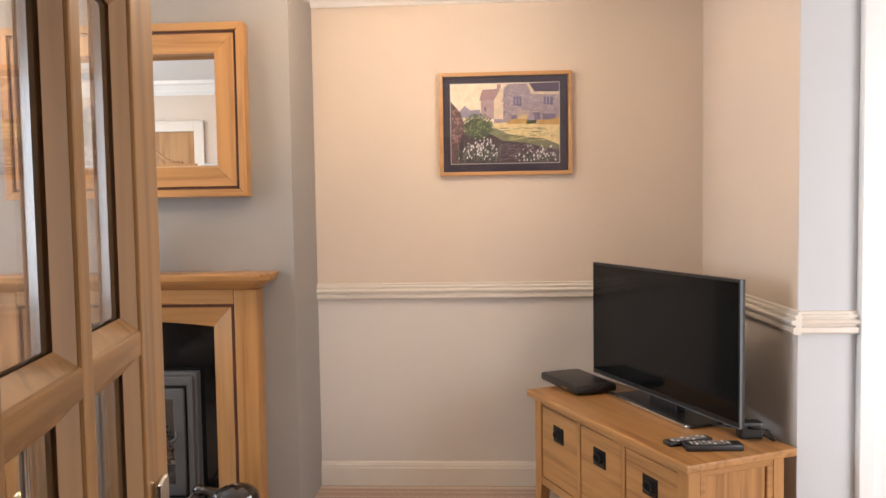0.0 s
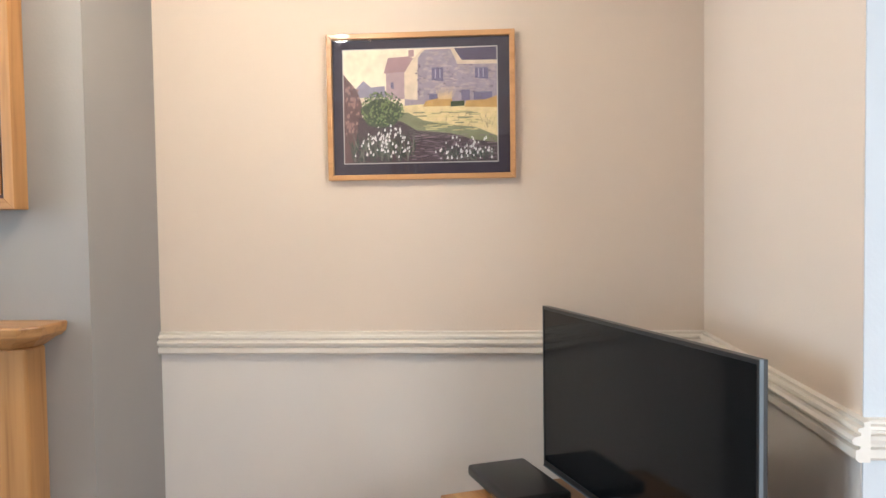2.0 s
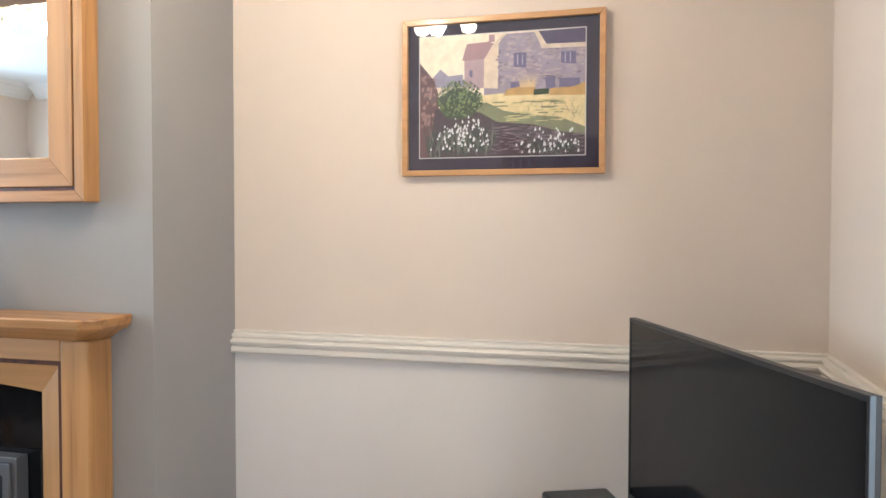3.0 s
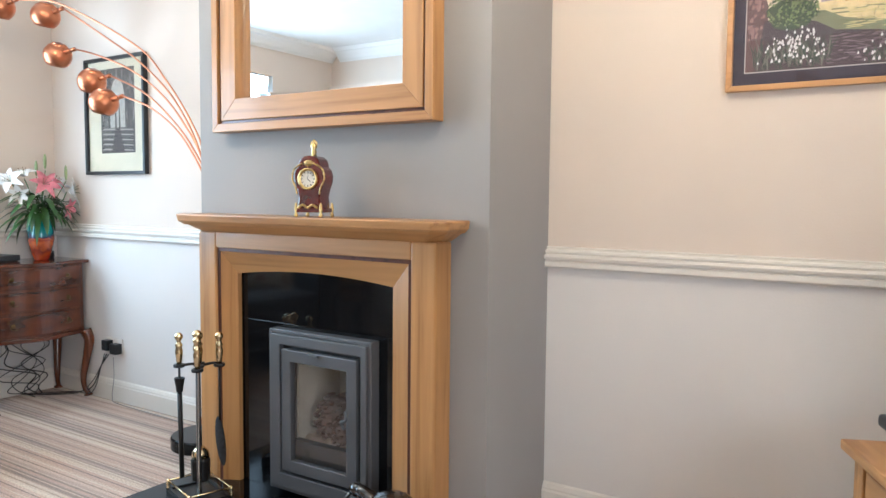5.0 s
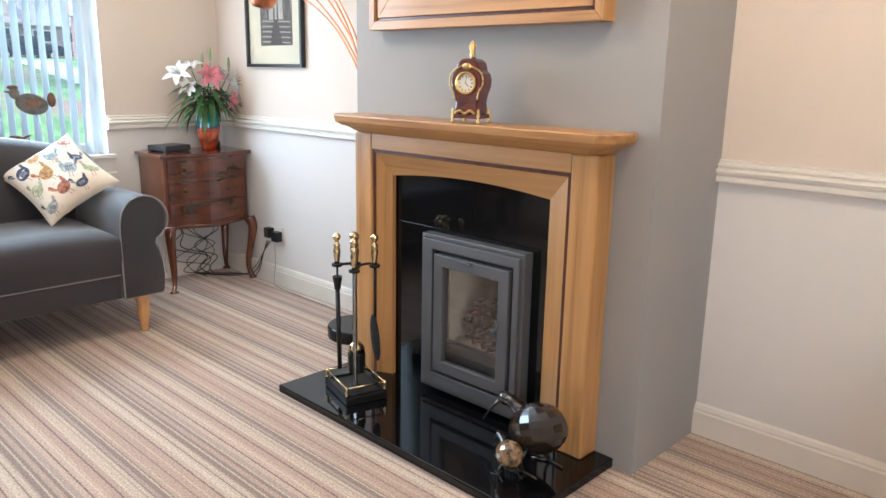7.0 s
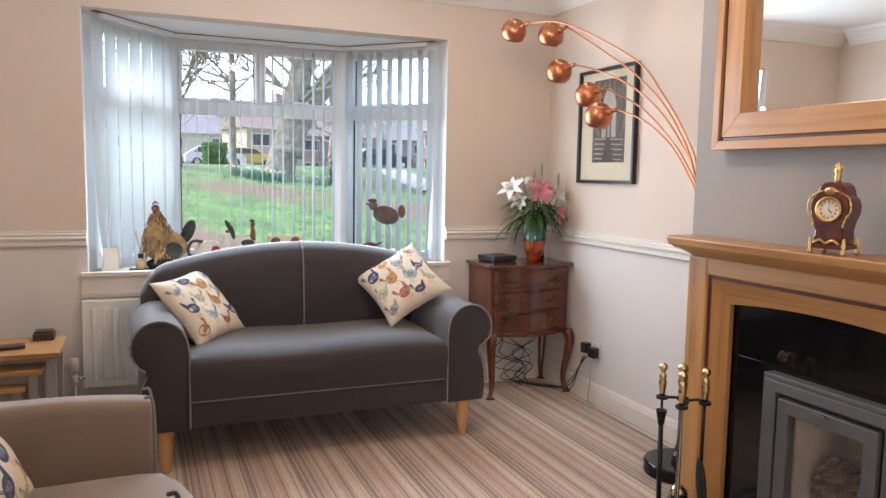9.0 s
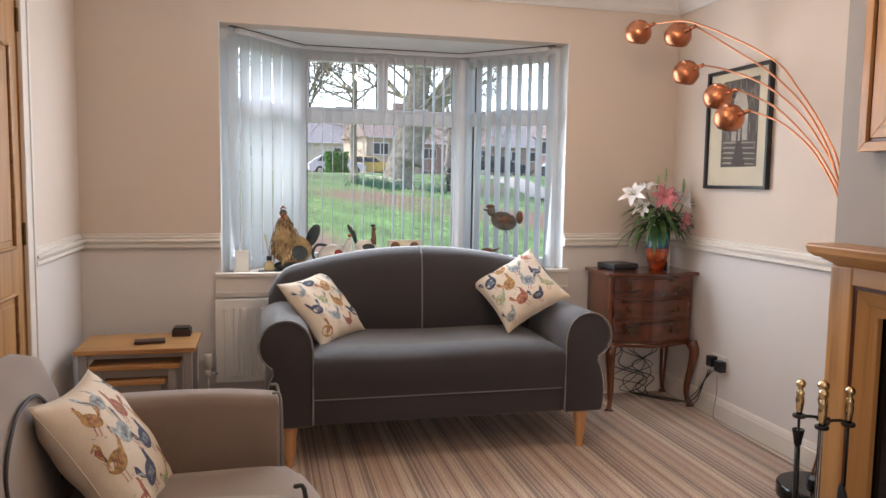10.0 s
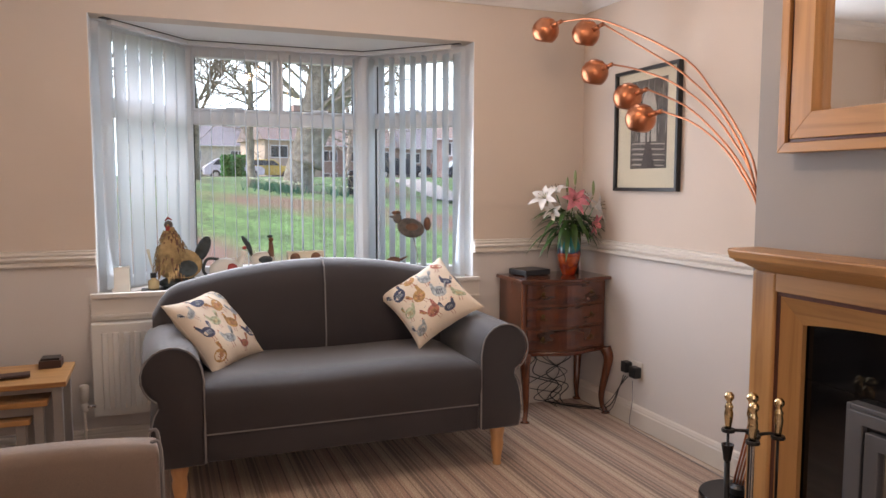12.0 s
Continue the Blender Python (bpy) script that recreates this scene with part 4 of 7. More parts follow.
def sofa():
    """Local: x from the front (0) back to -0.74, y across from the middle, z up."""
    t = thing("sofa", "charcoal fabric two-seat sofa with rolled arms and pale piping", "sofa", Matrix.Translation((-3.082, 2.168, 0)))
    half = 0.835
    for s in (-1, 1):
        sc = scroll(s * (half - 0.115), 0.565, 0.115, s, 0.19, s * (half - 0.035), s * (half - 0.235))
        bm = bmesh.new()
        bm_prism(bm, sc, "x", -0.66, 0.0)
        bmesh.ops.recalc_face_normals(bm, faces=bm.faces[:])
        part("arm", bm, "fabric", t, bevel=0.014, smooth=True)
        ring = [(0.004, y, z) for y, z in sc[:15]] + [(0.004, s * (half - 0.235), z) for z in (0.54, 0.35, 0.20)]
        part("piping", tube(ring, 0.004, 6), "piping", t, "pale grey piping")
        part("piping", tube([(0.004, y, z) for y, z in sc[::-1][:4]], 0.003, 6), "piping", t, "pale grey piping")
    wi = half - 0.237
    part("seat_base", rounded((-0.68, -0.012, -wi, wi, 0.195, 0.312), 0.012), "fabric", t, smooth=True)
    part("piping", tube([(-0.008, -wi + 0.005, 0.314), (-0.008, wi - 0.005, 0.314)], 0.004, 6), "piping", t, "pale grey piping")
    bm = bmesh.new()
    nx, ny = 10, 24
    top = {}
    for i in range(nx + 1):
        for j in range(ny + 1):
            u, v = i / nx, j / ny
            x = -0.60 + 0.592 * u
            y = -wi + 2 * wi * v
            e = (1 - (2 * v - 1) ** 8) * min(1, 8 * (1 - u)) ** 0.5
            z = 0.500 + 0.034 * math.sqrt(max(0, e)) * (1 - 0.3 * (1 - u)) + 0.004 * math.sin(7 * y + 3 * x)
            top[i, j] = bm.verts.new((x, y, z))
    for i in range(nx):
        for j in range(ny):
            bm.faces.new((top[i, j], top[i + 1, j], top[i + 1, j + 1], top[i, j + 1]))
    rows = [[top[nx, j] for j in range(ny + 1)]]
    for x, z in ((0.008, 0.475), (0.010, 0.40), (-0.004, 0.318)):
        rows.append([bm.verts.new((x, top[nx, j].co.y, z)) for j in range(ny + 1)])
    for a, b in zip(rows, rows[1:]):
        for j in range(ny):
            bm.faces.new((a[j], b[j], b[j + 1], a[j + 1]))
    bmesh.ops.recalc_face_normals(bm, faces=bm.faces[:])
    part("seat_cushion", bm, "fabric", t, smooth=True)
    # arched back: rows across, each from the seat up and over to the rear
    bm = bmesh.new()
    hb = half - 0.045
    rows = []
    for j in range(41):
        y = -hb + 2 * hb * j / 40
        q = abs(y) / hb
        zt = 0.815 + 0.135 * (1 - q * q) - 0.10 * max(0, (q - 0.86) / 0.14) ** 2
        bulge = 0.02 * (1 - q ** 4)
        dip = 0.006 * math.exp(-(y / 0.012) ** 2)
        prof = [(-0.54, 0.42), (-0.535 + bulge - dip, 0.58), (-0.555 + bulge - dip, zt - 0.12), (-0.575 + bulge - dip, zt - 0.035), (-0.605 - dip, zt - 0.004), (-0.64, zt), (-0.68, zt - 0.02), (-0.70, zt - 0.07), (-0.70, 0.19)]
        rows.append([bm.verts.new((x, y, z)) for x, z in prof])
    for a, b in zip(rows, rows[1:]):
        for k in range(len(a) - 1):
            bm.faces.new((a[k], a[k + 1], b[k + 1], b[k]))
    bm.faces.new(rows[0])
    bm.faces.new(rows[-1])
    bmesh.ops.recalc_face_normals(bm, faces=bm.faces[:])
    part("backrest", bm, "fabric", t, smooth=True)
    part("seam", tube([(-0.520, 0, 0.50), (-0.513, 0, 0.58), (-0.532, 0, 0.83), (-0.552, 0, 0.915), (-0.60, 0, 0.948), (-0.64, 0, 0.952)], 0.004, 6), "piping", t, "pale centre seam")
    leg = [(0.018, 0), (0.022, 0.008), (0.017, 0.018), (0.021, 0.028), (0.021, 0.04), (0.028, 0.075), (0.032, 0.105), (0.028, 0.132), (0.035, 0.16), (0.036, 0.195)]
    for x in (-0.06, -0.64):
        for y in (-0.70, 0.71):
            part("leg", lathe([(r, z) for r, z in leg], 14, (x, y)), "pine", t, "pale turned wooden leg", smooth=True)
    return t


sofa()


def cushion(m, seed, what, size=0.385, thick=0.066):
    """A square scatter cushion, pinched and creased, printed with hens; local z is its thickness."""
    t = thing("cushion", "cream cushion printed with hens %s" % what, "cushion", m)
    rng = random.Random(seed)
    n = 36
    folds = [(rng.uniform(0, 3.14), rng.uniform(2.5, 6.0), rng.uniform(0, 6.28), rng.uniform(0.02, 0.05)) for _ in range(5)]

    def at(u, v, side):
        pu, pv = abs(u), abs(v)
        edge = (1 - pu ** 3) * (1 - pv ** 3)
        pinch = 1 - 0.11 * (1 - pv ** 2) * pu ** 3
        pinch2 = 1 - 0.11 * (1 - pu ** 2) * pv ** 3
        crease = sum(w * math.sin(f * (u * math.cos(a) + v * math.sin(a)) + o) for a, f, o, w in folds)
        z = side * thick * max(0, edge) ** 0.62 * (1 + crease + 0.10 * math.sin(14 * u * v + seed) * max(pu, pv) ** 2)
        return Vector((u * size / 2 * pinch, v * size / 2 * pinch2, z))
    bm = bmesh.new()
    for side in (1, -1):
        g = [[bm.verts.new(at(-1 + 2 * i / n, -1 + 2 * j / n, side)) for j in range(n + 1)] for i in range(n + 1)]
        for i in range(n):
            for j in range(n):
                q = (g[i][j], g[i + 1][j], g[i + 1][j + 1], g[i][j + 1])
                bm.faces.new(q if side == 1 else q[::-1])
    bmesh.ops.remove_doubles(bm, verts=bm.verts[:], dist=0.0005)
    part("cover", bm, "linen", t, smooth=True)
    edge_pts = [at(u, v, 1) for u, v in [(-1 + k / 8, -1) for k in range(16)] + [(1, -1 + k / 8) for k in range(16)] + [(1 - k / 8, 1) for k in range(16)] + [(-1, 1 - k / 8) for k in range(17)]]
    part("seam", tube(edge_pts, 0.0018, 5), "linen", t, "stitched edge seam", smooth=True)
    motifs = {k: bmesh.new() for k in ("ink_navy", "ink_ochre", "ink_rust", "ink_grey", "ink_green")}
    state = {"spin": 0.0, "lift": 0.0008}

    def blob(key, cu, cv, pts):
        bm = motifs[key]
        ca, sa = math.cos(state["spin"]), math.sin(state["spin"])
        uv = [(cu + du * ca - dv * sa, cv + du * sa + dv * ca) for du, dv in pts]
        if max(max(abs(u), abs(v)) for u, v in uv) > 0.97:
            return
        lift = state["lift"]
        vs = []
        for u, v in uv:
            p = at(u, v, 1)
            vs.append(bm.verts.new((p.x, p.y, p.z + lift)))
        c = at(sum(u for u, v in uv) / len(uv), sum(v for u, v in uv) / len(uv), 1)
        cvx = bm.verts.new((c.x, c.y, c.z + lift + 0.0002))
        for a, b in zip(vs, vs[1:] + vs[:1]):
            bm.faces.new((cvx, a, b))

    def hen(key, cu, cv, r, f, tall):
        """One bird: egg body, neck and head, comb, arched tail plumes, barred wing and thin legs."""
        other = {"ink_navy": "ink_grey", "ink_ochre": "ink_rust", "ink_rust": "ink_ochre", "ink_grey": "ink_navy", "ink_green": "ink_ochre"}[key]
        state["lift"] = 0.0008
        blob(key, cu, cv, [(f * r * (1.0 * math.cos(a) + 0.15 * math.sin(a)), r * tall * 0.72 * math.sin(a)) for a in [2 * math.pi * q / 14 for q in range(14)]])
        blob(key, cu, cv, [(f * r * 0.35, r * 0.35), (f * r * 0.75, r * 1.1 * tall), (f * r * 1.0, r * 1.35 * tall), (f * r * 1.18, r * 1.15 * tall), (f * r * 1.0, r * 0.2)])
        for k in range(4):
            b = 0.25 + 0.28 * k
            blob(key if k % 2 else other, cu, cv, [(-f * r * 0.75, r * 0.1 * k), (-f * r * (1.2 + 0.1 * k), r * (b + 0.2)), (-f * r * (1.5 - 0.14 * k), r * (b + 0.55)), (-f * r * (1.25 - 0.12 * k), r * (b + 0.25)), (-f * r * 0.7, r * (0.1 * k - 0.16))])
        blob("ink_rust", cu, cv, [(f * r * 0.9, r * 1.3 * tall), (f * r * 0.95, r * (1.3 * tall + 0.3)), (f * r * 1.05, r * (1.3 * tall + 0.12)), (f * r * 1.15, r * (1.3 * tall + 0.22)), (f * r * 1.16, r * 1.22 * tall)])
        blob("ink_ochre", cu, cv, [(f * r * 1.15, r * 1.18 * tall), (f * r * 1.4, r * 1.08 * tall), (f * r * 1.12, r * 1.05 * tall)])
        state["lift"] = 0.0013
        for k in range(4):
            x0 = -0.5 + 0.26 * k
            blob(other, cu, cv, [(f * r * x0, -r * 0.30 * tall), (f * r * (x0 + 0.09), -r * 0.32 * tall), (f * r * (x0 + 0.18), r * 0.25 * tall), (f * r * (x0 + 0.08), r * 0.28 * tall)])
        for o in (-0.22, 0.18):
            blob("ink_rust", cu, cv, [(o * r, -r * 0.62 * tall), (o * r + 0.014, -r * 0.62 * tall), (o * r + 0.022, -r * (0.62 * tall + 0.75)), (o * r + 0.008, -r * (0.62 * tall + 0.75))])
            for s in (-1, 1):
                blob("ink_rust", cu, cv, [(o * r + 0.010, -r * (0.62 * tall + 0.68)), (o * r + 0.02, -r * (0.62 * tall + 0.70)), (o * r + 0.015 + s * 0.045, -r * (0.62 * tall + 0.92))])

    order = ["ink_navy", "ink_ochre", "ink_grey", "ink_rust", "ink_navy", "ink_green", "ink_ochre", "ink_grey"]
    k = seed
    for gi in range(4):
        for gj in range(3):
            cu, cv = -0.66 + 0.44 * gi + rng.uniform(-0.05, 0.05), -0.58 + 0.56 * gj + (0.13 if gi % 2 else -0.09) + rng.uniform(-0.05, 0.05)
            state["spin"] = rng.uniform(-0.5, 0.5)
            hen(order[k % 8], cu, cv, rng.uniform(0.15, 0.20), rng.choice((-1, 1)), rng.uniform(0.75, 1.35))
            k += 3
            for _ in range(2):
                a = rng.uniform(0, 6.28)
                blob("ink_grey", cu, cv, [(0.25 * math.cos(a + q), 0.25 * math.sin(a + q) + w) for q, w in ((0, 0), (0.12, 0.01), (0.24, 0), (0.12, -0.012))])
    for key, bm in motifs.items():
        bmesh.ops.recalc_face_normals(bm, faces=bm.faces[:])
        part("print", bm, key, t, "hens printed in one ink", smooth=True, kind="stuff")
    return t


M["linen"] = material("cream_linen", (0.68, 0.59, 0.48), 0.9, vary=0.06, fine=0.10, fine_scale=500, bump=0.5, bump_scale=500)
for key, c in (("ink_navy", (0.055, 0.065, 0.11)), ("ink_ochre", (0.40, 0.23, 0.09)), ("ink_rust", (0.33, 0.12, 0.09)), ("ink_grey", (0.33, 0.36, 0.36)), ("ink_green", (0.34, 0.37, 0.25))):
    M[key] = material(key, c, 0.9, vary=0.5, scale=70)


def spanned(centre, ex, ey):
    """A pose whose x runs along ex and y nearly along ey."""
    x = Vector(ex).normalized()
    z = x.cross(Vector(ey)).normalized()
    y = z.cross(x)
    if z.x * 0.5 + z.z + z.y * 0.1 < 0:
        z, x = -z, -x
    return Matrix.Translation(centre) @ Matrix((x, y, z)).transposed().to_4x4()


def facing(centre, normal, spin):
    """A pose whose z is the given normal, turned about it by spin degrees."""
    q = Vector(normal).to_track_quat("Z", "Y").to_matrix().to_4x4()
    return Matrix.Translation(centre) @ q @ Matrix.Rotation(radians(spin), 4, "Z")


cushion(spanned((-3.485, 1.640, 0.664), (-0.295, 0.231, 0.03), (-0.128, -0.201, 0.283)), 1, "leaning on the dark sofa")
cushion(spanned((-3.50, 2.672, 0.735), (-0.002, 0.314, 0.172), (-0.272, -0.089, 0.222)), 2, "tilted on the dark sofa")


def armchair():
    """Local: y is forward, x across, front of the arms at y=0."""
    m = Matrix.Translation((-1.70, 1.422, 0)) @ Matrix.Rotation(radians(3), 4, "Z")
    t = thing("armchair", "taupe fabric armchair with rounded back and piped edges", "armchair", m)
    hw = 0.46
    for s in (-1, 1):
        x0, x1 = sorted((s * hw, s * (hw - 0.11)))
        bm = bmesh.new()
        rows = []
        for k in range(11):
            y = 0.0 - 0.72 * k / 10
            zt = 0.650 + 0.012 * math.sin(k / 10 * 3.0) - 0.03 * max(0, (0.3 - k / 10)) ** 2 * 4
            inner, outer = (x1, x0) if s < 0 else (x0, x1)
            sg = 1 if s < 0 else -1
            rows.append([bm.verts.new((x, y, z)) for x, z in ((inner, 0.17), (inner + sg * 0.008, zt - 0.12), (inner, zt - 0.02), (inner - sg * 0.02, zt), (outer + sg * 0.02, zt), (outer, zt - 0.02), (outer, 0.17))])
        for a, b in zip(rows, rows[1:]):
            for q in range(7):
                bm.faces.new((a[q], a[(q + 1) % 7], b[(q + 1) % 7], b[q]))
        bm.faces.new(rows[0])
        bm.faces.new(rows[-1])
        bmesh.ops.recalc_face_normals(bm, faces=bm.faces[:])
        part("arm", bm, "taupe", t, bevel=0.012, smooth=True)
        xi = -s * 0.0
        for xx in (x0 + 0.006, x1 - 0.006):
            part("piping", tube(bezier([(xx, 0.004, 0.18), (xx, 0.006, 0.4), (xx, 0.004, 0.63), (xx, -0.02, 0.655)], 5), 0.005, 6), "piping_dark" if xx > 0 else "piping", t, "piping")
    part("seat_base", rounded((-hw + 0.11, hw - 0.11, -0.72, -0.02, 0.17, 0.33), 0.012), "taupe", t, smooth=True)
    bm = bmesh.new()
    g = {}
    for i in range(13):
        for j in range(13):
            u, v = -1 + i / 6, -1 + j / 6
            x = u * (hw - 0.112)
            y = -0.27 + v * 0.33 + (0.05 * (1 - u * u) if v > 0 else 0) * v
            z = 0.40 + 0.065 * (max(0, 1 - u ** 6) * max(0, 1 - v ** 6)) ** 0.4
            g[i, j] = bm.verts.new((x, y, z))
    for i in range(12):
        for j in range(12):
            bm.faces.new((g[i, j], g[i + 1, j], g[i + 1, j + 1], g[i, j + 1]))
    lo = [bm.verts.new((g[i, 12].co.x, g[i, 12].co.y, 0.33)) for i in range(13)]
    for i in range(12):
        bm.faces.new((g[i, 12], lo[i], lo[i + 1], g[i + 1, 12]))
    bmesh.ops.recalc_face_normals(bm, faces=bm.faces[:])
    part("seat_cushion", bm, "taupe", t, smooth=True)
    bm = bmesh.new()
    rows = []
    for j in range(25):
        x = -hw + 0.01 + (2 * hw - 0.02) * j / 24
        q = abs(x) / hw
        zt = 0.845 - 0.18 * q ** 4.5
        prof = [(-0.56, 0.40), (-0.57, 0.5), (-0.61, zt - 0.08), (-0.64, zt - 0.01), (-0.69, zt), (-0.74, zt - 0.03), (-0.76, zt - 0.1), (-0.74, 0.17)]
        rows.append([bm.verts.new((x, y, z)) for y, z in prof])
    for a, b in zip(rows, rows[1:]):
        for k in range(len(a) - 1):
            bm.faces.new((a[k], a[k + 1], b[k + 1], b[k]))
    bm.faces.new(rows[0])
    bm.faces.new(rows[-1])
    bmesh.ops.recalc_face_normals(bm, faces=bm.faces[:])
    part("backrest", bm, "taupe", t, smooth=True)
    part("piping", tube(bezier([(-0.20, -0.572, 0.50), (-0.22, -0.592, 0.66), (-0.12, -0.600, 0.75), (0, -0.603, 0.77), (0.12, -0.600, 0.75), (0.22, -0.592, 0.66), (0.20, -0.572, 0.50)], 6), 0.005, 6), "piping_dark", t, "dark piping seam")
    leg = [(0.018, 0), (0.016, 0.02), (0.026, 0.12), (0.030, 0.17)]
    for x in (-hw + 0.07, hw - 0.07):
        for y in (-0.07, -0.66):
            part("leg", lathe(leg, 12, (x, y)), "pine", t, "pale turned wooden leg", smooth=True)
    return t


M["piping_dark"] = material("dark_piping", (0.05, 0.045, 0.045), 0.8)
armchair()
cushion(spanned((-1.855, 0.965, 0.572), (-0.408, 0.037, -0.017), (-0.034, -0.227, 0.339)), 3, "on the taupe armchair", 0.43, 0.075)

# ---- television corner ----
TV_A, TV_B = Vector((0.264, 3.530)), Vector((0.700, 2.535))
TOP = 0.548
d = (TV_B - TV_A).normalized()
m = Matrix.Translation((TV_A.x, TV_A.y, 0)) @ Matrix.Rotation(math.atan2(d.y, d.x), 4, "Z")
L = (TV_B - TV_A).length
D = 0.445


def tv_cabinet():
    """Local: x along the front from its far end, y back from the front, z up."""
    t = thing("tv_cabinet", "low oak cabinet with three drawers and black iron handles", "cabinet", m)
    part("top", rounded((0, L, 0, D, TOP - 0.028, TOP), 0.007), "oak_x", t)
    o = 0.028
    for x in (o, L - o - 0.055):
        for y in (o, D - o - 0.045):
            bm = bmesh.new()
            bm_prism(bm, [(x, 0.14), (x, 0.0), (x + 0.04, 0.0), (x + 0.055, 0.14)] if x > 0.1 else [(x, 0.14), (x, 0.0), (x + 0.035, 0.0), (x + 0.055, 0.14)], "y", y, y + 0.045)
            bm_box(bm, x, x + 0.055, y, y + 0.045, 0.14, TOP - 0.028)
            part("leg_post", bm, "oak_z", t, bevel=0.003)
    part("apron", joined((o + 0.055, L - o - 0.055, o + 0.004, o + 0.03, 0.14, 0.175), (o + 0.055, L - o - 0.055, o + 0.004, o + 0.03, TOP - 0.053, TOP - 0.028)), "oak_x", t, bevel=0.002)
    n = 3
    xs = [o + 0.055 + (L - 2 * o - 0.11) * k / n for k in range(n + 1)]
    for x in xs[1:-1]:
        part("stile", joined((x - 0.012, x + 0.012, o + 0.004, o + 0.03, 0.175, TOP - 0.053)), "oak_z", t, bevel=0.002)
    part("carcass", joined((o + 0.02, L - o - 0.02, o + 0.035, D - o, 0.15, TOP - 0.028)), "oak_x", t)
    for a, b in zip(xs, xs[1:]):
        x0, x1 = a + (0.012 if a != xs[0] else 0) + 0.003, b - (0.012 if b != xs[-1] else 0) - 0.003
        dr = part("drawer", joined((x0, x1, o + 0.006, o + 0.034, 0.179, TOP - 0.057)), "oak_x", t, bevel=0.003)
        c, zc = (x0 + x1) / 2, 0.40
        part("handle_plate", joined((c - 0.04, c + 0.04, o + 0.001, o + 0.006, zc - 0.034, zc + 0.034)), "iron", dr, "black iron back plate", bevel=0.002)
        part("drop_handle", tube([(c + 0.024 * math.cos(a2), o - 0.006, zc + 0.018 * math.sin(a2)) for a2 in [2 * math.pi * q / 14 for q in range(15)]], 0.004, 6), "iron", dr, "black iron drop handle", smooth=True)
    x1 = L - o
    part("end_panel", joined((x1 - 0.02, x1 - 0.012, o + 0.045, D - o - 0.045, 0.16, TOP - 0.053)), "oak_z", t)
    part("end_rail", joined((x1 - 0.02, x1 - 0.002, o + 0.045, D - o - 0.045, 0.49, TOP - 0.028), (x1 - 0.02, x1 - 0.002, o + 0.045, D - o - 0.045, 0.14, 0.20), (x1 - 0.02, x1 - 0.002, o + 0.045, o + 0.07, 0.20, 0.49), (x1 - 0.02, x1 - 0.002, D - o - 0.07, D - o - 0.045, 0.20, 0.49)), "oak_y", t, bevel=0.004)
    return t


tv_cabinet()
ta, tb = Vector((0.585, 3.680)), Vector((0.943, 2.778))
td = (tb - ta).normalized()
tl = (tb - ta).length
tm = Matrix.Translation((ta.x, ta.y, TOP)) @ Matrix.Rotation(math.atan2(td.y, td.x), 4, "Z")
M["trimgrey"] = material("dull_silver_trim", (0.12, 0.14, 0.16), 0.5, 0.3)
tv = thing("television", "black flat-screen television, switched off, on a low brushed metal stand", "television", tm)
part("screen", joined((0.008, tl - 0.008, 0.0, 0.006, 0.062, 0.542)), "screen", tv, "dark glossy screen")
part("bezel", joined((0, 0.008, -0.002, 0.018, 0.045, 0.552), (tl - 0.008, tl, -0.002, 0.018, 0.045, 0.552), (0.008, tl - 0.008, -0.002, 0.018, 0.542, 0.552), (0.008, tl - 0.008, -0.002, 0.018, 0.045, 0.062), (0.008, tl - 0.008, 0.006, 0.018, 0.062, 0.542)), "black", tv, bevel=0.001)
part("edge_trim", joined((tl, tl + 0.002, -0.003, 0.006, 0.044, 0.553), (0, tl, -0.004, -0.002, 0.043, 0.046)), "trimgrey", tv, "thin dull silver edge trim")
part("back_shell", rounded((0.12, tl - 0.12, 0.018, 0.075, 0.08, 0.42), 0.012), "black", tv)
part("neck", joined((0.44, 0.62, 0.0, 0.04, 0.008, 0.06)), "black", tv, bevel=0.004)
part("stand", rounded((0.26, 0.79, -0.065, 0.08, 0, 0.010), 0.004), "black", tv)
part("stand_bar", rounded((0.26, 0.79, -0.085, -0.065, 0, 0.016), 0.004), "chrome", tv, "brushed metal front bar")

M["antique"] = material("dull_brass", (0.10, 0.06, 0.02), 0.4, 0.8)
M["enamel_rad"] = material("white_enamel", (0.74, 0.72, 0.68), 0.35, vary=0.01)
M["leather"] = material("dark_brown_leather", (0.05, 0.022, 0.016), 0.5)
# ---- mahogany chest on cabriole legs, with what stands on it ----
CX0, CX1, CY0, CY1 = -3.965, -3.618, 3.262, 3.812


def serpentine(y):
    q = (y - (CY0 + CY1) / 2) / ((CY1 - CY0) / 2)
    return 0.030 * math.cos(q * math.pi * 1.15) - 0.006


def front_slab(z0, z1, out, y0=CY0, y1=CY1, n=20):
    bm = bmesh.new()
    lo, hi = [], []
    ys = [y0 + (y1 - y0) * k / n for k in range(n + 1)]
    for z, row in ((z0, lo), (z1, hi)):
        row += [bm.verts.new((CX1 + serpentine(y) + out, y, z)) for y in ys]
        row += [bm.verts.new((CX0, y1, z)), bm.verts.new((CX0, y0, z))]
    for k in range(len(lo)):
        j = (k + 1) % len(lo)
        bm.faces.new((lo[k], lo[j], hi[j], hi[k]))
    bm.faces.new(lo[::-1])
    bm.faces.new(hi)
    bmesh.ops.recalc_face_normals(bm, faces=bm.faces[:])
    return bm


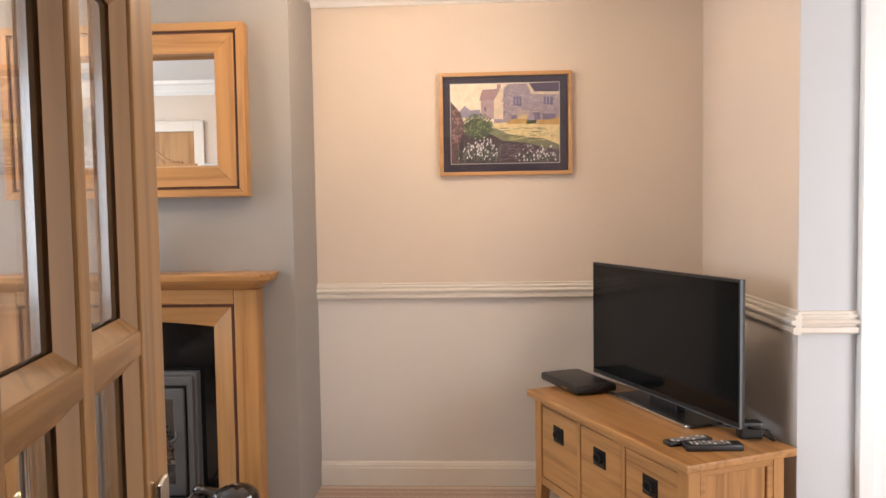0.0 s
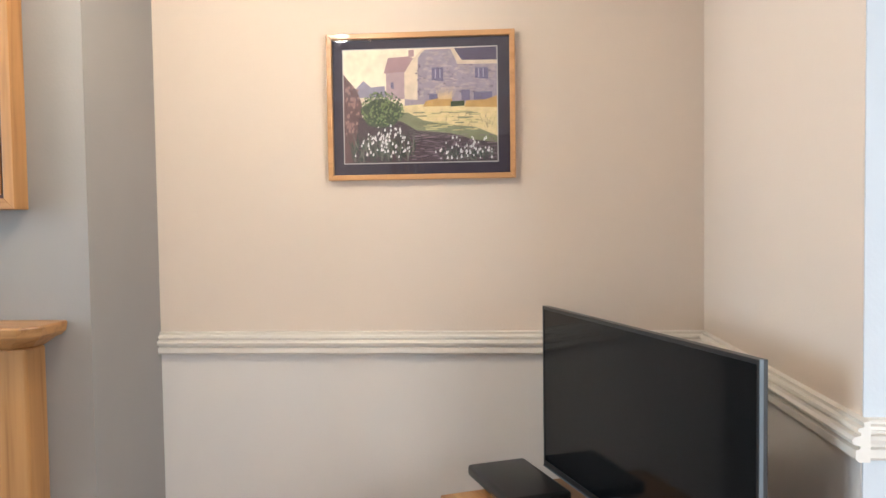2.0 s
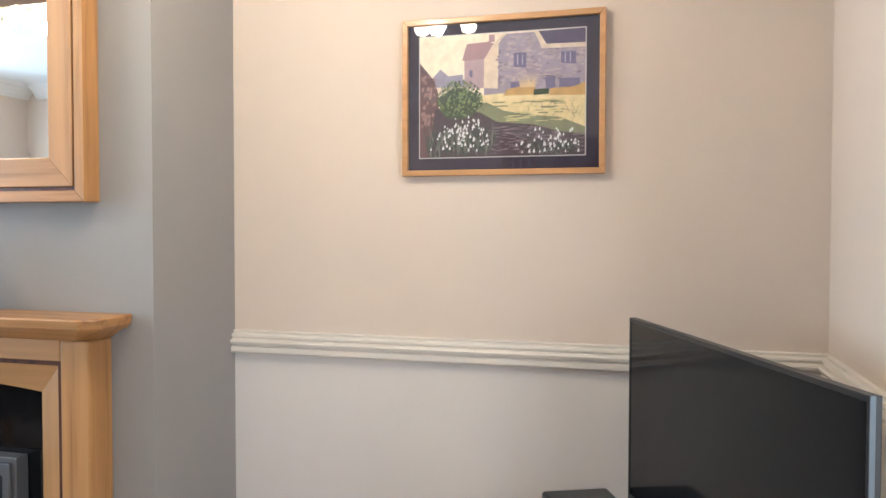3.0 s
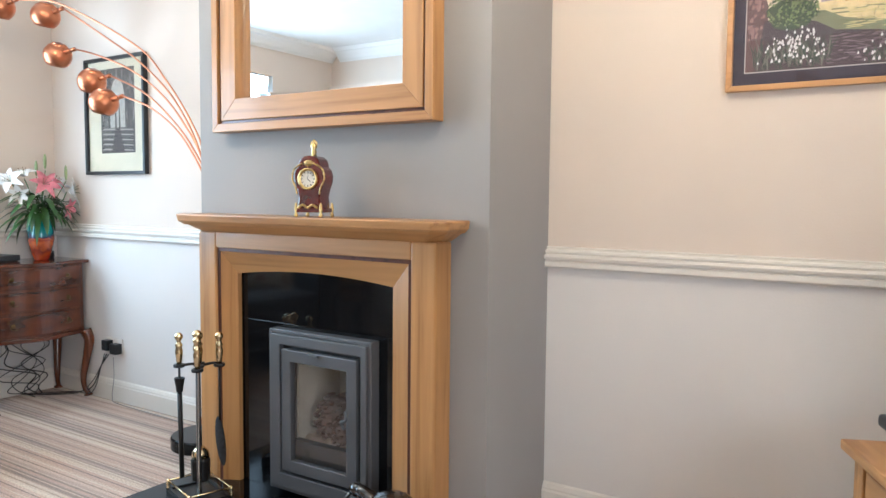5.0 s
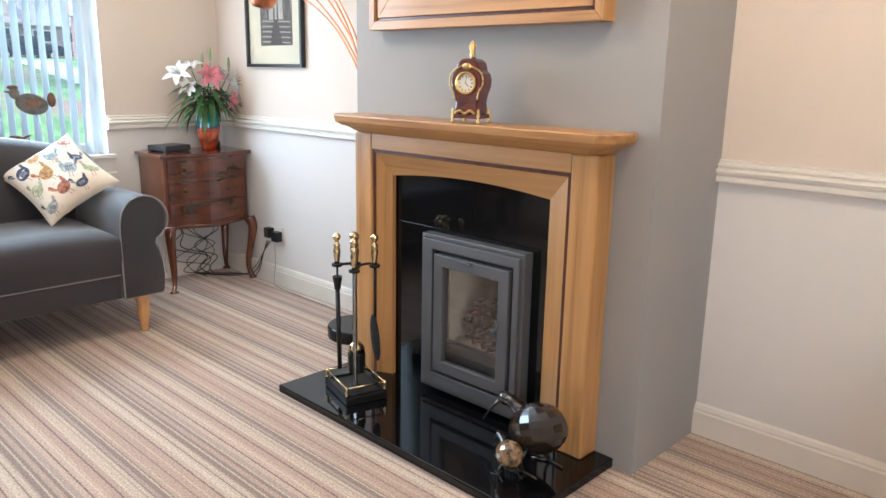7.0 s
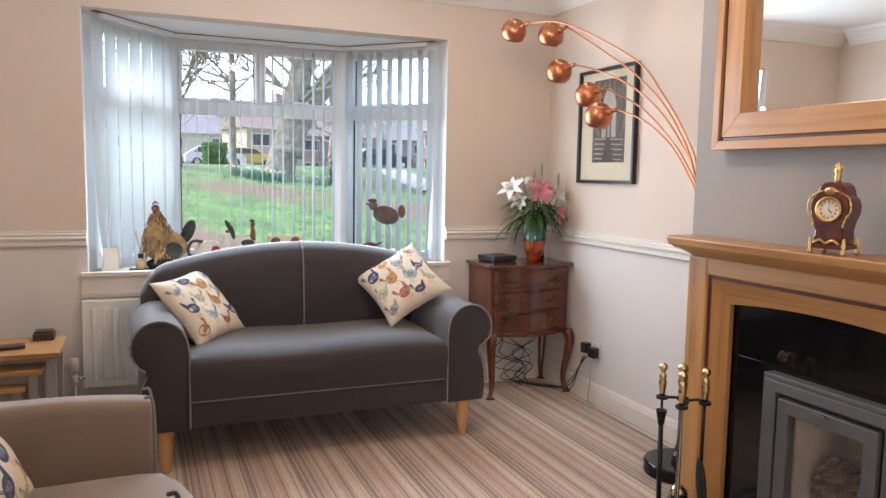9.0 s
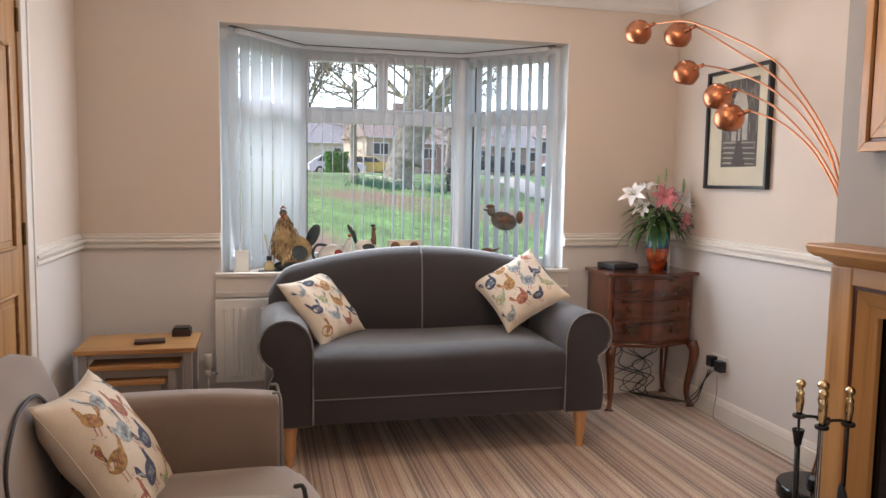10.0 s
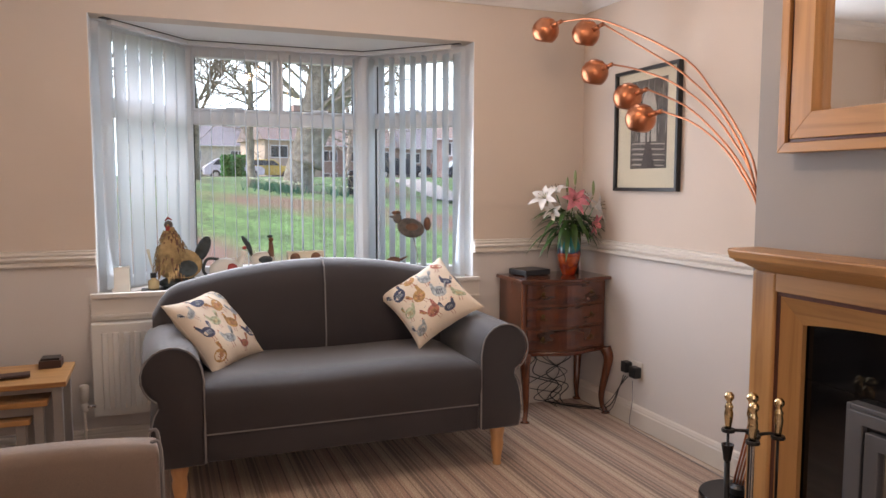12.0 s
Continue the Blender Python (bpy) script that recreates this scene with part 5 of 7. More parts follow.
chest = thing("chest_of_drawers", "polished mahogany three-drawer chest on cabriole legs, in the corner", "chest of drawers")
part("body", front_slab(0.385, 0.775, -0.012, CY0 + 0.012, CY1 - 0.012), "mahog_z", chest, smooth=False, bevel=0.002)
part("top", front_slab(0.775, 0.795, 0.012, CY0 - 0.012, CY1 + 0.012), "mahog_x", chest, "figured polished top", bevel=0.005)
part("base_moulding", front_slab(0.366, 0.388, 0.006), "mahog_x", chest, bevel=0.004)
for z0, z1 in ((0.402, 0.514), (0.530, 0.640), (0.656, 0.762)):
    dr = part("drawer", front_slab(z0, z1, 0.004, CY0 + 0.035, CY1 - 0.035), "mahog_x", chest, "figured drawer front", bevel=0.003)
    for yy in (CY0 + 0.13, CY1 - 0.13):
        xx = CX1 + serpentine(yy) + 0.002
        part("drop_handle", tube([(xx + 0.006, yy + 0.026 * math.cos(a), (z0 + z1) / 2 + 0.016 * math.sin(a)) for a in [math.pi * (1 + q / 10) for q in range(11)]], 0.0025, 6), "antique", dr, "dull brass drop handle")
        part("back_plate", ball((xx, yy, (z0 + z1) / 2 + 0.004), (0.003, 0.022, 0.014), 12, 8), "antique", dr, "dull brass back plate", smooth=True)



def cabriole(sx, sy):
    x0, y0 = (CX1 - 0.02 if sx > 0 else CX0 + 0.025), (CY0 + 0.02 if sy < 0 else CY1 - 0.02)
    pts = bezier([(x0, y0, 0.385), (x0 + sx * 0.016, y0 + sy * 0.012, 0.33), (x0 + sx * 0.006, y0 + sy * 0.004, 0.24), (x0 - sx * 0.012, y0 - sy * 0.010, 0.12), (x0 - sx * 0.010, y0 - sy * 0.008, 0.05), (x0 + sx * 0.004, y0 + sy * 0.004, 0.018), (x0 + sx * 0.008, y0 + sy * 0.006, 0.0)], 4)
    n = len(pts)
    rad = [0.034 - 0.020 * min(1, (k / n) / 0.62) + (0.012 if k / n > 0.86 else 0) for k in range(n)]
    part("cabriole_leg", tube(pts, rad, 10), "mahog_z", chest, "slender cabriole leg", smooth=True)


for sx in (1, -1):
    for sy in (-1, 1):
        cabriole(sx, sy)

M["vaseglaze"] = vg = material("vase_glaze", (0.5, 0.1, 0.02), 0.08, coat=0.6)
nt = vg.node_tree
co, sep, nz, ad = (nt.nodes.new(k) for k in ("ShaderNodeTexCoord", "ShaderNodeSeparateXYZ", "ShaderNodeTexNoise", "ShaderNodeMath"))
nz.inputs["Scale"].default_value, nz.inputs["Detail"].default_value = 16, 3
ad.operation, ad.inputs[1].default_value = "MULTIPLY_ADD", 0.12
ad.inputs[2].default_value = 0
nt.links.new(co.outputs["Object"], sep.inputs["Vector"])
nt.links.new(co.outputs["Object"], nz.inputs["Vector"])
nt.links.new(nz.outputs["Fac"], ad.inputs[0])
nt.links.new(sep.outputs["Z"], ad.inputs[2])
rp = nt.nodes.new("ShaderNodeValToRGB")
e = rp.color_ramp.elements
e[0].position, e[0].color = 0.06, (0.30, 0.02, 0.01, 1)
e[1].position, e[1].color = 0.23, (0.01, 0.19, 0.19, 1)
for p, c in ((0.09, (0.38, 0.05, 0.006)), (0.115, (0.16, 0.02, 0.01)), (0.15, (0.48, 0.09, 0.01)), (0.168, (0.28, 0.03, 0.01)), (0.180, (0.50, 0.10, 0.02)), (0.192, (0.04, 0.02, 0.06)), (0.206, (0.01, 0.10, 0.14))):
    q = e.new(p)
    q.color = (*c, 1)
nt.links.new(ad.outputs["Value"], rp.inputs["Fac"])
nt.links.new(rp.outputs["Color"], nt.nodes["Principled BSDF"].inputs["Base Color"])
VX, VY = -3.79, 3.632
vase = thing("vase", "glazed vase, turquoise above and fiery orange below, holding lilies", "vase", Matrix.Translation((VX, VY, 0.795)))
part("body", lathe([(0.036, 0), (0.040, 0.006), (0.058, 0.06), (0.069, 0.12), (0.067, 0.17), (0.052, 0.225), (0.041, 0.255), (0.043, 0.262), (0.037, 0.262), (0.033, 0.25), (0.0, 0.2)], 28), "vaseglaze", vase, smooth=True)

M["leaf"] = material("lily_leaf", (0.035, 0.085, 0.018), 0.4, vary=0.35, scale=30)
M["stem"] = material("flower_stem", (0.06, 0.13, 0.03), 0.5)
M["petal_w"] = material("white_petal", (0.74, 0.70, 0.66), 0.6, vary=0.06, scale=20)
M["petal_p"] = material("pink_petal", (0.62, 0.20, 0.24), 0.6, vary=0.3, scale=25)
M["stamen"] = material("rust_anther", (0.20, 0.05, 0.01), 0.8)
M["bud"] = material("green_bud", (0.24, 0.30, 0.13), 0.6, vary=0.2, scale=20)


def blade(root, tip, width, sag, up=(0, 0, 1), n=7, cup=0.25, tipw=0.05):
    """A leaf or petal: a cupped ribbon that bends down towards its tip."""
    root, tip, up = Vector(root), Vector(tip), Vector(up)
    bm = bmesh.new()
    d = tip - root
    side = d.cross(up)
    side = (side if side.length > 1e-6 else Vector((1, 0, 0))).normalized()
    nrm = side.cross(d).normalized()
    rows = []
    for k in range(n + 1):
        t = k / n
        c = root + d * t + nrm * (sag * 4 * t * (1 - t)) - Vector((0, 0, 1)) * (sag * 0.9 * t * t)
        w = width * (math.sin(math.pi * min(1, 0.08 + 0.92 * t) ** 0.8) ** 0.8 * (1 - tipw) + tipw * (1 - t))
        rows.append([bm.verts.new(c + side * (w * s) + nrm * (cup * w * s * s)) for s in (-1, 0, 1)])
    for a, b in zip(rows, rows[1:]):
        for k in range(2):
            bm.faces.new((a[k], a[k + 1], b[k + 1], b[k]))
    return bm


bouquet = thing("lily_bouquet", "bunch of white and pink lilies with dark leaves, in the vase", "flowers", Matrix.Translation((VX, VY, 0.795)))
rnd = random.Random(11)
SPREAD = 1.22
heads = [((0.06, -0.015, 0.43), (0.95, -0.1, 0.35), "petal_p", 0.095), ((0.02, -0.14, 0.44), (0.5, -0.7, 0.45), "petal_w", 0.095), ((0.03, 0.12, 0.39), (0.6, 0.75, 0.2), "petal_w", 0.10), ((0.06, 0.085, 0.30), (0.85, 0.5, -0.2), "petal_p", 0.075), ((-0.04, -0.05, 0.47), (0.2, -0.3, 0.9), "petal_w", 0.085), ((0.02, 0.055, 0.44), (0.4, 0.5, 0.7), "petal_p", 0.07), ((-0.05, 0.10, 0.42), (-0.3, 0.6, 0.6), "petal_w", 0.085), ((0.02, -0.10, 0.37), (0.75, -0.65, 0.1), "petal_w", 0.07)]
for (hx, hy, hz), nrm, mat, size in heads:
    hx, hy = hx * SPREAD, hy * SPREAD
    size *= 0.95
    h, nrm = Vector((hx, hy, hz)), Vector(nrm).normalized()
    part("stem", tube(bezier([(0, 0, 0.15), (hx * 0.2, hy * 0.25, 0.27), (hx * 0.7, hy * 0.75, hz - 0.06), h - nrm * 0.01], 4), 0.003, 6), "stem", bouquet)
    u = nrm.orthogonal().normalized()
    v = nrm.cross(u)
    for k in range(6):
        a = k * math.pi / 3 + rnd.uniform(-0.15, 0.15)
        o = u * math.cos(a) + v * math.sin(a)
        tip = h + o * size * rnd.uniform(0.9, 1.1) + nrm * size * 0.42
        part("petal", blade(h, tip, size * (0.27 if k % 2 else 0.2), size * 0.13, nrm, 6, 0.35), mat, bouquet, "white petal" if mat == "petal_w" else "pink petal with pale edge", smooth=True)
    for k in range(5):
        a = k * 1.257 + 0.4
        o = u * math.cos(a) + v * math.sin(a)
        tip = h + o * size * 0.25 + nrm * size * 0.62
        part("stamen", tube([h, tip], 0.0009, 4), "stem", bouquet)
        part("anther", ball(tip, (0.006, 0.002, 0.002), 6, 4), "stamen", bouquet, "rust anther")
for k in range(60):
    a = rnd.uniform(0, 2 * math.pi)
    z0 = rnd.uniform(0.24, 0.36)
    r = rnd.uniform(0.14, 0.25)
    root = Vector((0.02 * math.cos(a), 0.02 * math.sin(a), z0))
    tip = root + Vector((r * math.cos(a) * 0.7, r * math.sin(a), rnd.uniform(-0.15, 0.05)))
    part("leaf", blade(root, tip, rnd.uniform(0.013, 0.022), 0.03), "leaf", bouquet, smooth=True)
for (bx, by, bz) in ((0.0, 0.035, 0.56), (-0.02, -0.005, 0.52), (0.01, 0.15, 0.50)):
    part("stem", tube([(0, 0, 0.2), (bx, by, bz - 0.05)], 0.0025, 6), "stem", bouquet)
    part("bud", ball((bx, by, bz), (0.009, 0.009, 0.045), 8, 8), "bud", bouquet, "green closed bud", smooth=True)
bm = bmesh.new()
for k in range(140):
    p = Vector((rnd.uniform(-0.02, 0.09), rnd.gauss(-0.02, 0.05), rnd.uniform(0.26, 0.42)))
    bm_ball(bm, p, 0.003, 5, 4)
part("filler_flowers", bm, "petal_w", bouquet, "tiny white filler flowers", kind="stuff")

rec = thing("router_box", "flat black plastic set-top box on the mahogany chest", "set-top box", Matrix.Translation((-3.86, 3.415, 0.795)) @ Matrix.Rotation(radians(12), 4, "Z"))
part("case", rounded((-0.08, 0.08, -0.09, 0.09, 0.004, 0.036), 0.006), "black", rec)
part("foot", joined((-0.07, -0.05, -0.08, 0.08, 0, 0.005), (0.05, 0.07, -0.08, 0.08, 0, 0.005)), "black", rec)
jack = thing("small_speaker", "small black round gadget behind the vase", "gadget", Matrix.Translation((-3.89, 3.73, 0.795)))
part("case", lathe([(0.026, 0), (0.03, 0.01), (0.027, 0.04), (0.012, 0.052), (0, 0.054)], 16), "black", jack, smooth=True)

# ---- arc floor lamp with five copper heads ----
LBX, LBY = -2.36, 3.60
lampx = thing("floor_lamp", "arc floor lamp with five copper globe shades and black base", "floor lamp")
part("base", lathe([(0.150, 0), (0.155, 0.006), (0.155, 0.052), (0.150, 0.060), (0, 0.060)], 40, (LBX, LBY)), "granite", lampx, "round black base", smooth=False, bevel=0.003)
part("collar", lathe([(0.035, 0.06), (0.035, 0.085), (0.02, 0.10), (0, 0.10)], 20, (LBX, LBY)), "black", lampx)
part("switch_cord", tube(bezier([(LBX + 0.03, LBY, 0.09), (LBX + 0.12, LBY - 0.02, 0.13), (LBX + 0.16, LBY + 0.05, 0.05), (LBX + 0.2, LBY + 0.15, 0.01)], 5), 0.004, 6), "black", lampx)
HEADS = [(-3.50, 3.303, 2.102), (-3.335, 3.44, 2.066), (-3.35, 3.505, 1.880), (-3.12, 3.547, 1.735), (-2.93, 3.488, 1.615)]
BENDS = [
    [(-2.215, 1.32), (-2.302, 1.494), (-2.467, 1.683), (-2.682, 1.861), (-3.12, 2.085)],
    [(-2.222, 1.30), (-2.396, 1.576), (-2.639, 1.772), (-2.915, 1.923)],
    [(-2.222, 1.30), (-2.36, 1.497), (-2.528, 1.644), (-2.747, 1.763), (-3.0, 1.85)],
    [(-2.20, 1.23), (-2.292, 1.376), (-2.421, 1.501), (-2.629, 1.642)],
    [(-2.20, 1.21), (-2.305, 1.366), (-2.418, 1.474), (-2.589, 1.573)],
]
for k, hp in enumerate(HEADS):
    hp = Vector(hp)
    bx, by = LBX + 0.012 * (k - 2), LBY + 0.004 * (k - 2)
    end = hp + Vector((0.125, 0.02, 0.025))
    pts = bezier([(bx, by, 0.08), (bx + 0.10, by - 0.01, 0.45), (bx + 0.17, by - 0.04, 0.88)] + [(x, 3.50 if k or z < 2.0 else 3.40, z) for x, z in BENDS[k]] + [end], 9)
    part("arm", tube(pts, 0.0045, 8), "copper", lampx, "thin curved copper arm", smooth=True)
    part("swivel", tube([end, end + Vector((-0.03, -0.004, -0.004))], 0.010, 10), "copper", lampx, smooth=True)
    part("socket", tube([end + Vector((-0.035, -0.004, -0.006)), hp + Vector((0.05, 0.0, 0.008))], 0.013, 12), "copper", lampx, smooth=True)
    bm = bmesh.new()
    prof = [(0.0, 0.070), (0.03, 0.063), (0.052, 0.046), (0.066, 0.022), (0.070, 0.0), (0.067, -0.02), (0.058, -0.038), (0.046, -0.052), (0.043, -0.05), (0.060, -0.02), (0.063, 0.0), (0.045, 0.045), (0.0, 0.062)]
    bm_lathe(bm, prof, 28)
    bmesh.ops.transform(bm, matrix=Matrix.Translation(hp) @ Matrix.Rotation(radians(18), 4, "Y"), verts=bm.verts[:])
    part("shade", bm, "copper", lampx, "brushed copper globe shade", smooth=True)

# ---- clock on the mantel ----
M["tortoise"] = material("red_tortoiseshell", (0.10, 0.010, 0.006), 0.15, vary=0.5, scale=18, coat=0.8)
M["gilt"] = material("gilt_metal", (0.60, 0.42, 0.17), 0.32, 1.0, vary=0.2, scale=60, bump=0.6, bump_scale=120)
M["enamel"] = material("enamel_dial", (0.78, 0.74, 0.66), 0.2, vary=0.03)
clock = thing("mantel_clock", "small red tortoiseshell bracket clock with gilt mounts on the mantel", "clock", Matrix.Translation((-1.368, 3.275, 1.10)) @ Matrix.Rotation(radians(14), 4, "Z") @ Matrix.Scale(0.93, 4))
outline = [(0.045, 0.03), (0.046, 0.05), (0.043, 0.075), (0.050, 0.105), (0.060, 0.13), (0.062, 0.155), (0.056, 0.175), (0.044, 0.187), (0.042, 0.20), (0.036, 0.215), (0.022, 0.226), (0.0, 0.229)]
poly = outline + [(-x, z) for x, z in outline[-2::-1]]
bm = bmesh.new()
bm_prism(bm, poly, "y", -0.04, 0.04)
bmesh.ops.recalc_face_normals(bm, faces=bm.faces[:])
part("case", bm, "tortoise", clock, bevel=0.005)
part("plinth", rounded((-0.055, 0.055, -0.047, 0.047, 0.018, 0.034), 0.004), "tortoise", clock)
for sx in (-1, 1):
    for sy in (-1, 1):
        part("foot", lathe([(0.005, 0), (0.008, 0.008), (0.004, 0.018), (0.007, 0.03), (0.004, 0.05), (0, 0.056)], 10, (sx * 0.052, sy * 0.044)), "gilt", clock, "gilt scrolled foot", smooth=True)
    part("side_mount", tube(bezier([(sx * 0.046, -0.044, 0.085), (sx * 0.052, -0.046, 0.11), (sx * 0.066, -0.044, 0.14), (sx * 0.062, -0.044, 0.172), (sx * 0.046, -0.044, 0.188), (sx * 0.022, -0.046, 0.20)], 6), [0.0018 + 0.0022 * abs(math.sin(k * 0.9)) for k in range(31)], 7), "gilt", clock, "gilt scrolled mount", smooth=True)
part("apron_mount", tube(bezier([(-0.04, -0.049, 0.035), (-0.02, -0.05, 0.046), (0, -0.05, 0.036), (0.02, -0.05, 0.046), (0.04, -0.049, 0.035)], 6), 0.005, 7), "gilt", clock, smooth=True)
part("crest_mount", ball((0, -0.043, 0.20), (0.02, 0.006, 0.012), 10, 6), "gilt", clock, smooth=True)
bm = bmesh.new()
bm_lathe(bm, [(0.033, 0.0), (0.040, 0.004), (0.040, 0.012), (0.033, 0.012), (0.031, 0.004)], 28)
bmesh.ops.transform(bm, matrix=Matrix.Translation((0, -0.04, 0.142)) @ Matrix.Rotation(radians(90), 4, "X"), verts=bm.verts[:])
part("bezel", bm, "gilt", clock, "gilt bezel", smooth=True)
bm = bmesh.new()
bm_lathe(bm, [(0.0, 0.006), (0.033, 0.004)], 28)
bmesh.ops.transform(bm, matrix=Matrix.Translation((0, -0.04, 0.142)) @ Matrix.Rotation(radians(90), 4, "X"), verts=bm.verts[:])
dial = part("dial", bm, "enamel", clock, "white enamel dial")
for k in range(12):
    a = k * math.pi / 6
    c, s = math.sin(a), math.cos(a)
    part("numeral", tube([(0.022 * c, -0.0475, 0.142 + 0.022 * s), (0.029 * c, -0.0468, 0.142 + 0.029 * s)], 0.0014, 4), "black", dial)
part("minute_hand", tube([(0, -0.049, 0.142), (0.004, -0.049, 0.168)], 0.001, 4), "black", dial)
part("hour_hand", tube([(0, -0.049, 0.142), (0.012, -0.049, 0.131)], 0.0014, 4), "black", dial)
part("finial", lathe([(0.012, 0.228), (0.007, 0.236), (0.012, 0.244), (0.006, 0.252), (0.013, 0.262), (0.010, 0.272), (0.004, 0.278), (0.007, 0.285), (0, 0.292)], 12), "gilt", clock, "gilt finial", smooth=True)
for sx in (-1, 1):
    part("finial_leaf", tube([(0, 0, 0.262), (sx * 0.014, 0, 0.272), (sx * 0.008, 0, 0.282)], 0.003, 6), "gilt", clock, smooth=True)

# ---- companion set on the hearth ----
TX, TY, TR = -1.80, 3.115, radians(-17)
tm = Matrix.Translation((TX, TY, 0.032)) @ Matrix.Rotation(TR, 4, "Z") @ Matrix.Diagonal((1, 1, 0.92, 1))
fset = thing("fireside_companion_set", "black iron fireside tool stand with brass rail, on the granite hearth", "fireside tools", tm)
part("base", rounded((-0.115, 0.115, -0.085, 0.085, 0.0, 0.035), 0.006), "iron", fset)
part("tray_lip", joined((-0.105, 0.105, -0.08, -0.07, 0.035, 0.042), (-0.105, 0.105, 0.07, 0.08, 0.035, 0.042), (-0.105, -0.095, -0.07, 0.07, 0.035, 0.042), (0.095, 0.105, -0.07, 0.07, 0.035, 0.042)), "iron", fset)
cr = [(-0.105, -0.078), (0.105, -0.078), (0.105, 0.078), (-0.105, 0.078)]
for k in range(4):
    (x0, y0), (x1, y1) = cr[k], cr[(k + 1) % 4]
    part("rail", tube([(x0, y0, 0.072), (x1, y1, 0.072)], 0.0035, 8), "brass", fset, "thin brass rail", smooth=True)
    part("corner_post", lathe([(0.006, 0.035), (0.008, 0.045), (0.005, 0.05), (0.009, 0.058), (0.005, 0.066), (0.009, 0.074), (0, 0.082)], 10, (x0, y0)), "brass", fset, "small brass post", smooth=True)
part("column", lathe([(0.011, 0.035), (0.009, 0.06), (0.008, 0.57), (0.012, 0.575), (0, 0.578)], 12), "iron", fset, smooth=True)
part("top_handle", lathe([(0.006, 0.575), (0.012, 0.585), (0.009, 0.60), (0.016, 0.63), (0.012, 0.655), (0.008, 0.665), (0.018, 0.68), (0.018, 0.69), (0.010, 0.70), (0, 0.704)], 14), "brass", fset, "brass top handle", smooth=True)
M["bristle"] = material("black_bristle", (0.015, 0.015, 0.017), 0.9, vary=0.5, scale=60, bump=1.0)
tools = (("poker", (-0.055, -0.048)), ("shovel", (-0.030, 0.018)), ("tongs", (0.060, -0.025)), ("brush", (0.020, 0.075)))
for k, (kind, (x, y)) in enumerate(tools):
    part("hook_arm", tube(bezier([(0, 0, 0.555), (x * 0.5 - 0.3 * y * 0.3, y * 0.5 + 0.02, 0.562), (x, y, 0.555)], 5), 0.006, 6), "iron", fset, smooth=True)
    part("hook_ring", lathe([(0.020, 0.549), (0.022, 0.555), (0.020, 0.561), (0.012, 0.561), (0.012, 0.549)], 14, (x, y)), "iron", fset)
    tt = thing("fire_" + kind, "fireside %s with turned brass handle, hanging on the iron stand" % kind, "fireside tool", tm @ Matrix.Translation((x, y, 0)))
    part("handle", lathe([(0.008, 0.562), (0.010, 0.572), (0.013, 0.60), (0.014, 0.615), (0.011, 0.63), (0.014, 0.638), (0.009, 0.648), (0.007, 0.655), (0.015, 0.668), (0.015, 0.678), (0.008, 0.688), (0, 0.69)], 14), "brass", tt, "turned brass handle", smooth=True)
    part("shaft", tube([(0, 0, 0.565), (0, 0, 0.09 if kind != "brush" else 0.33)], 0.0045, 8), "iron", tt, smooth=True)
    if kind == "poker":
        part("cup", lathe([(0.006, 0.44), (0.012, 0.45), (0.014, 0.47), (0.020, 0.505), (0.017, 0.505), (0, 0.49)], 12), "iron", tt)
        part("sleeve", tube([(0, 0, 0.44), (0.012, 0, 0.1)], 0.009, 8), "iron", tt, smooth=True)
    if kind == "shovel":
        part("pan", lathe([(0.034, 0.08), (0.036, 0.16), (0.030, 0.17), (0, 0.17)], 14), "iron", tt)
        part("dome", lathe([(0.034, 0.17), (0.030, 0.195), (0.016, 0.212), (0, 0.216)], 16), "brass", tt, "brass dome", smooth=True)
    if kind == "tongs":
        part("flat_bar", joined((-0.010, 0.010, -0.003, 0.003, 0.06, 0.55)), "chrome", tt, "flat steel bar", bevel=0.001)
    if kind == "brush":
        bm = bmesh.new()
        bm_ball(bm, (0.004, 0, 0.24), (0.030, 0.014, 0.10), 14, 10, Matrix.Rotation(radians(-14), 4, "Y"))
        part("brush_head", bm, "bristle", tt, "black bristle head", smooth=True)

# ---- kiwi ornaments on the hearth ----
M["horn"] = material("polished_dark_horn", (0.022, 0.014, 0.010), 0.14, vary=0.7, scale=9, coat=0.7)
M["amber"] = material("striped_horn", (0.20, 0.12, 0.06), 0.1, vary=0.9, scale=26, coat=0.7)
M["wire"] = material("dark_steel", (0.10, 0.09, 0.08), 0.3, 0.9)


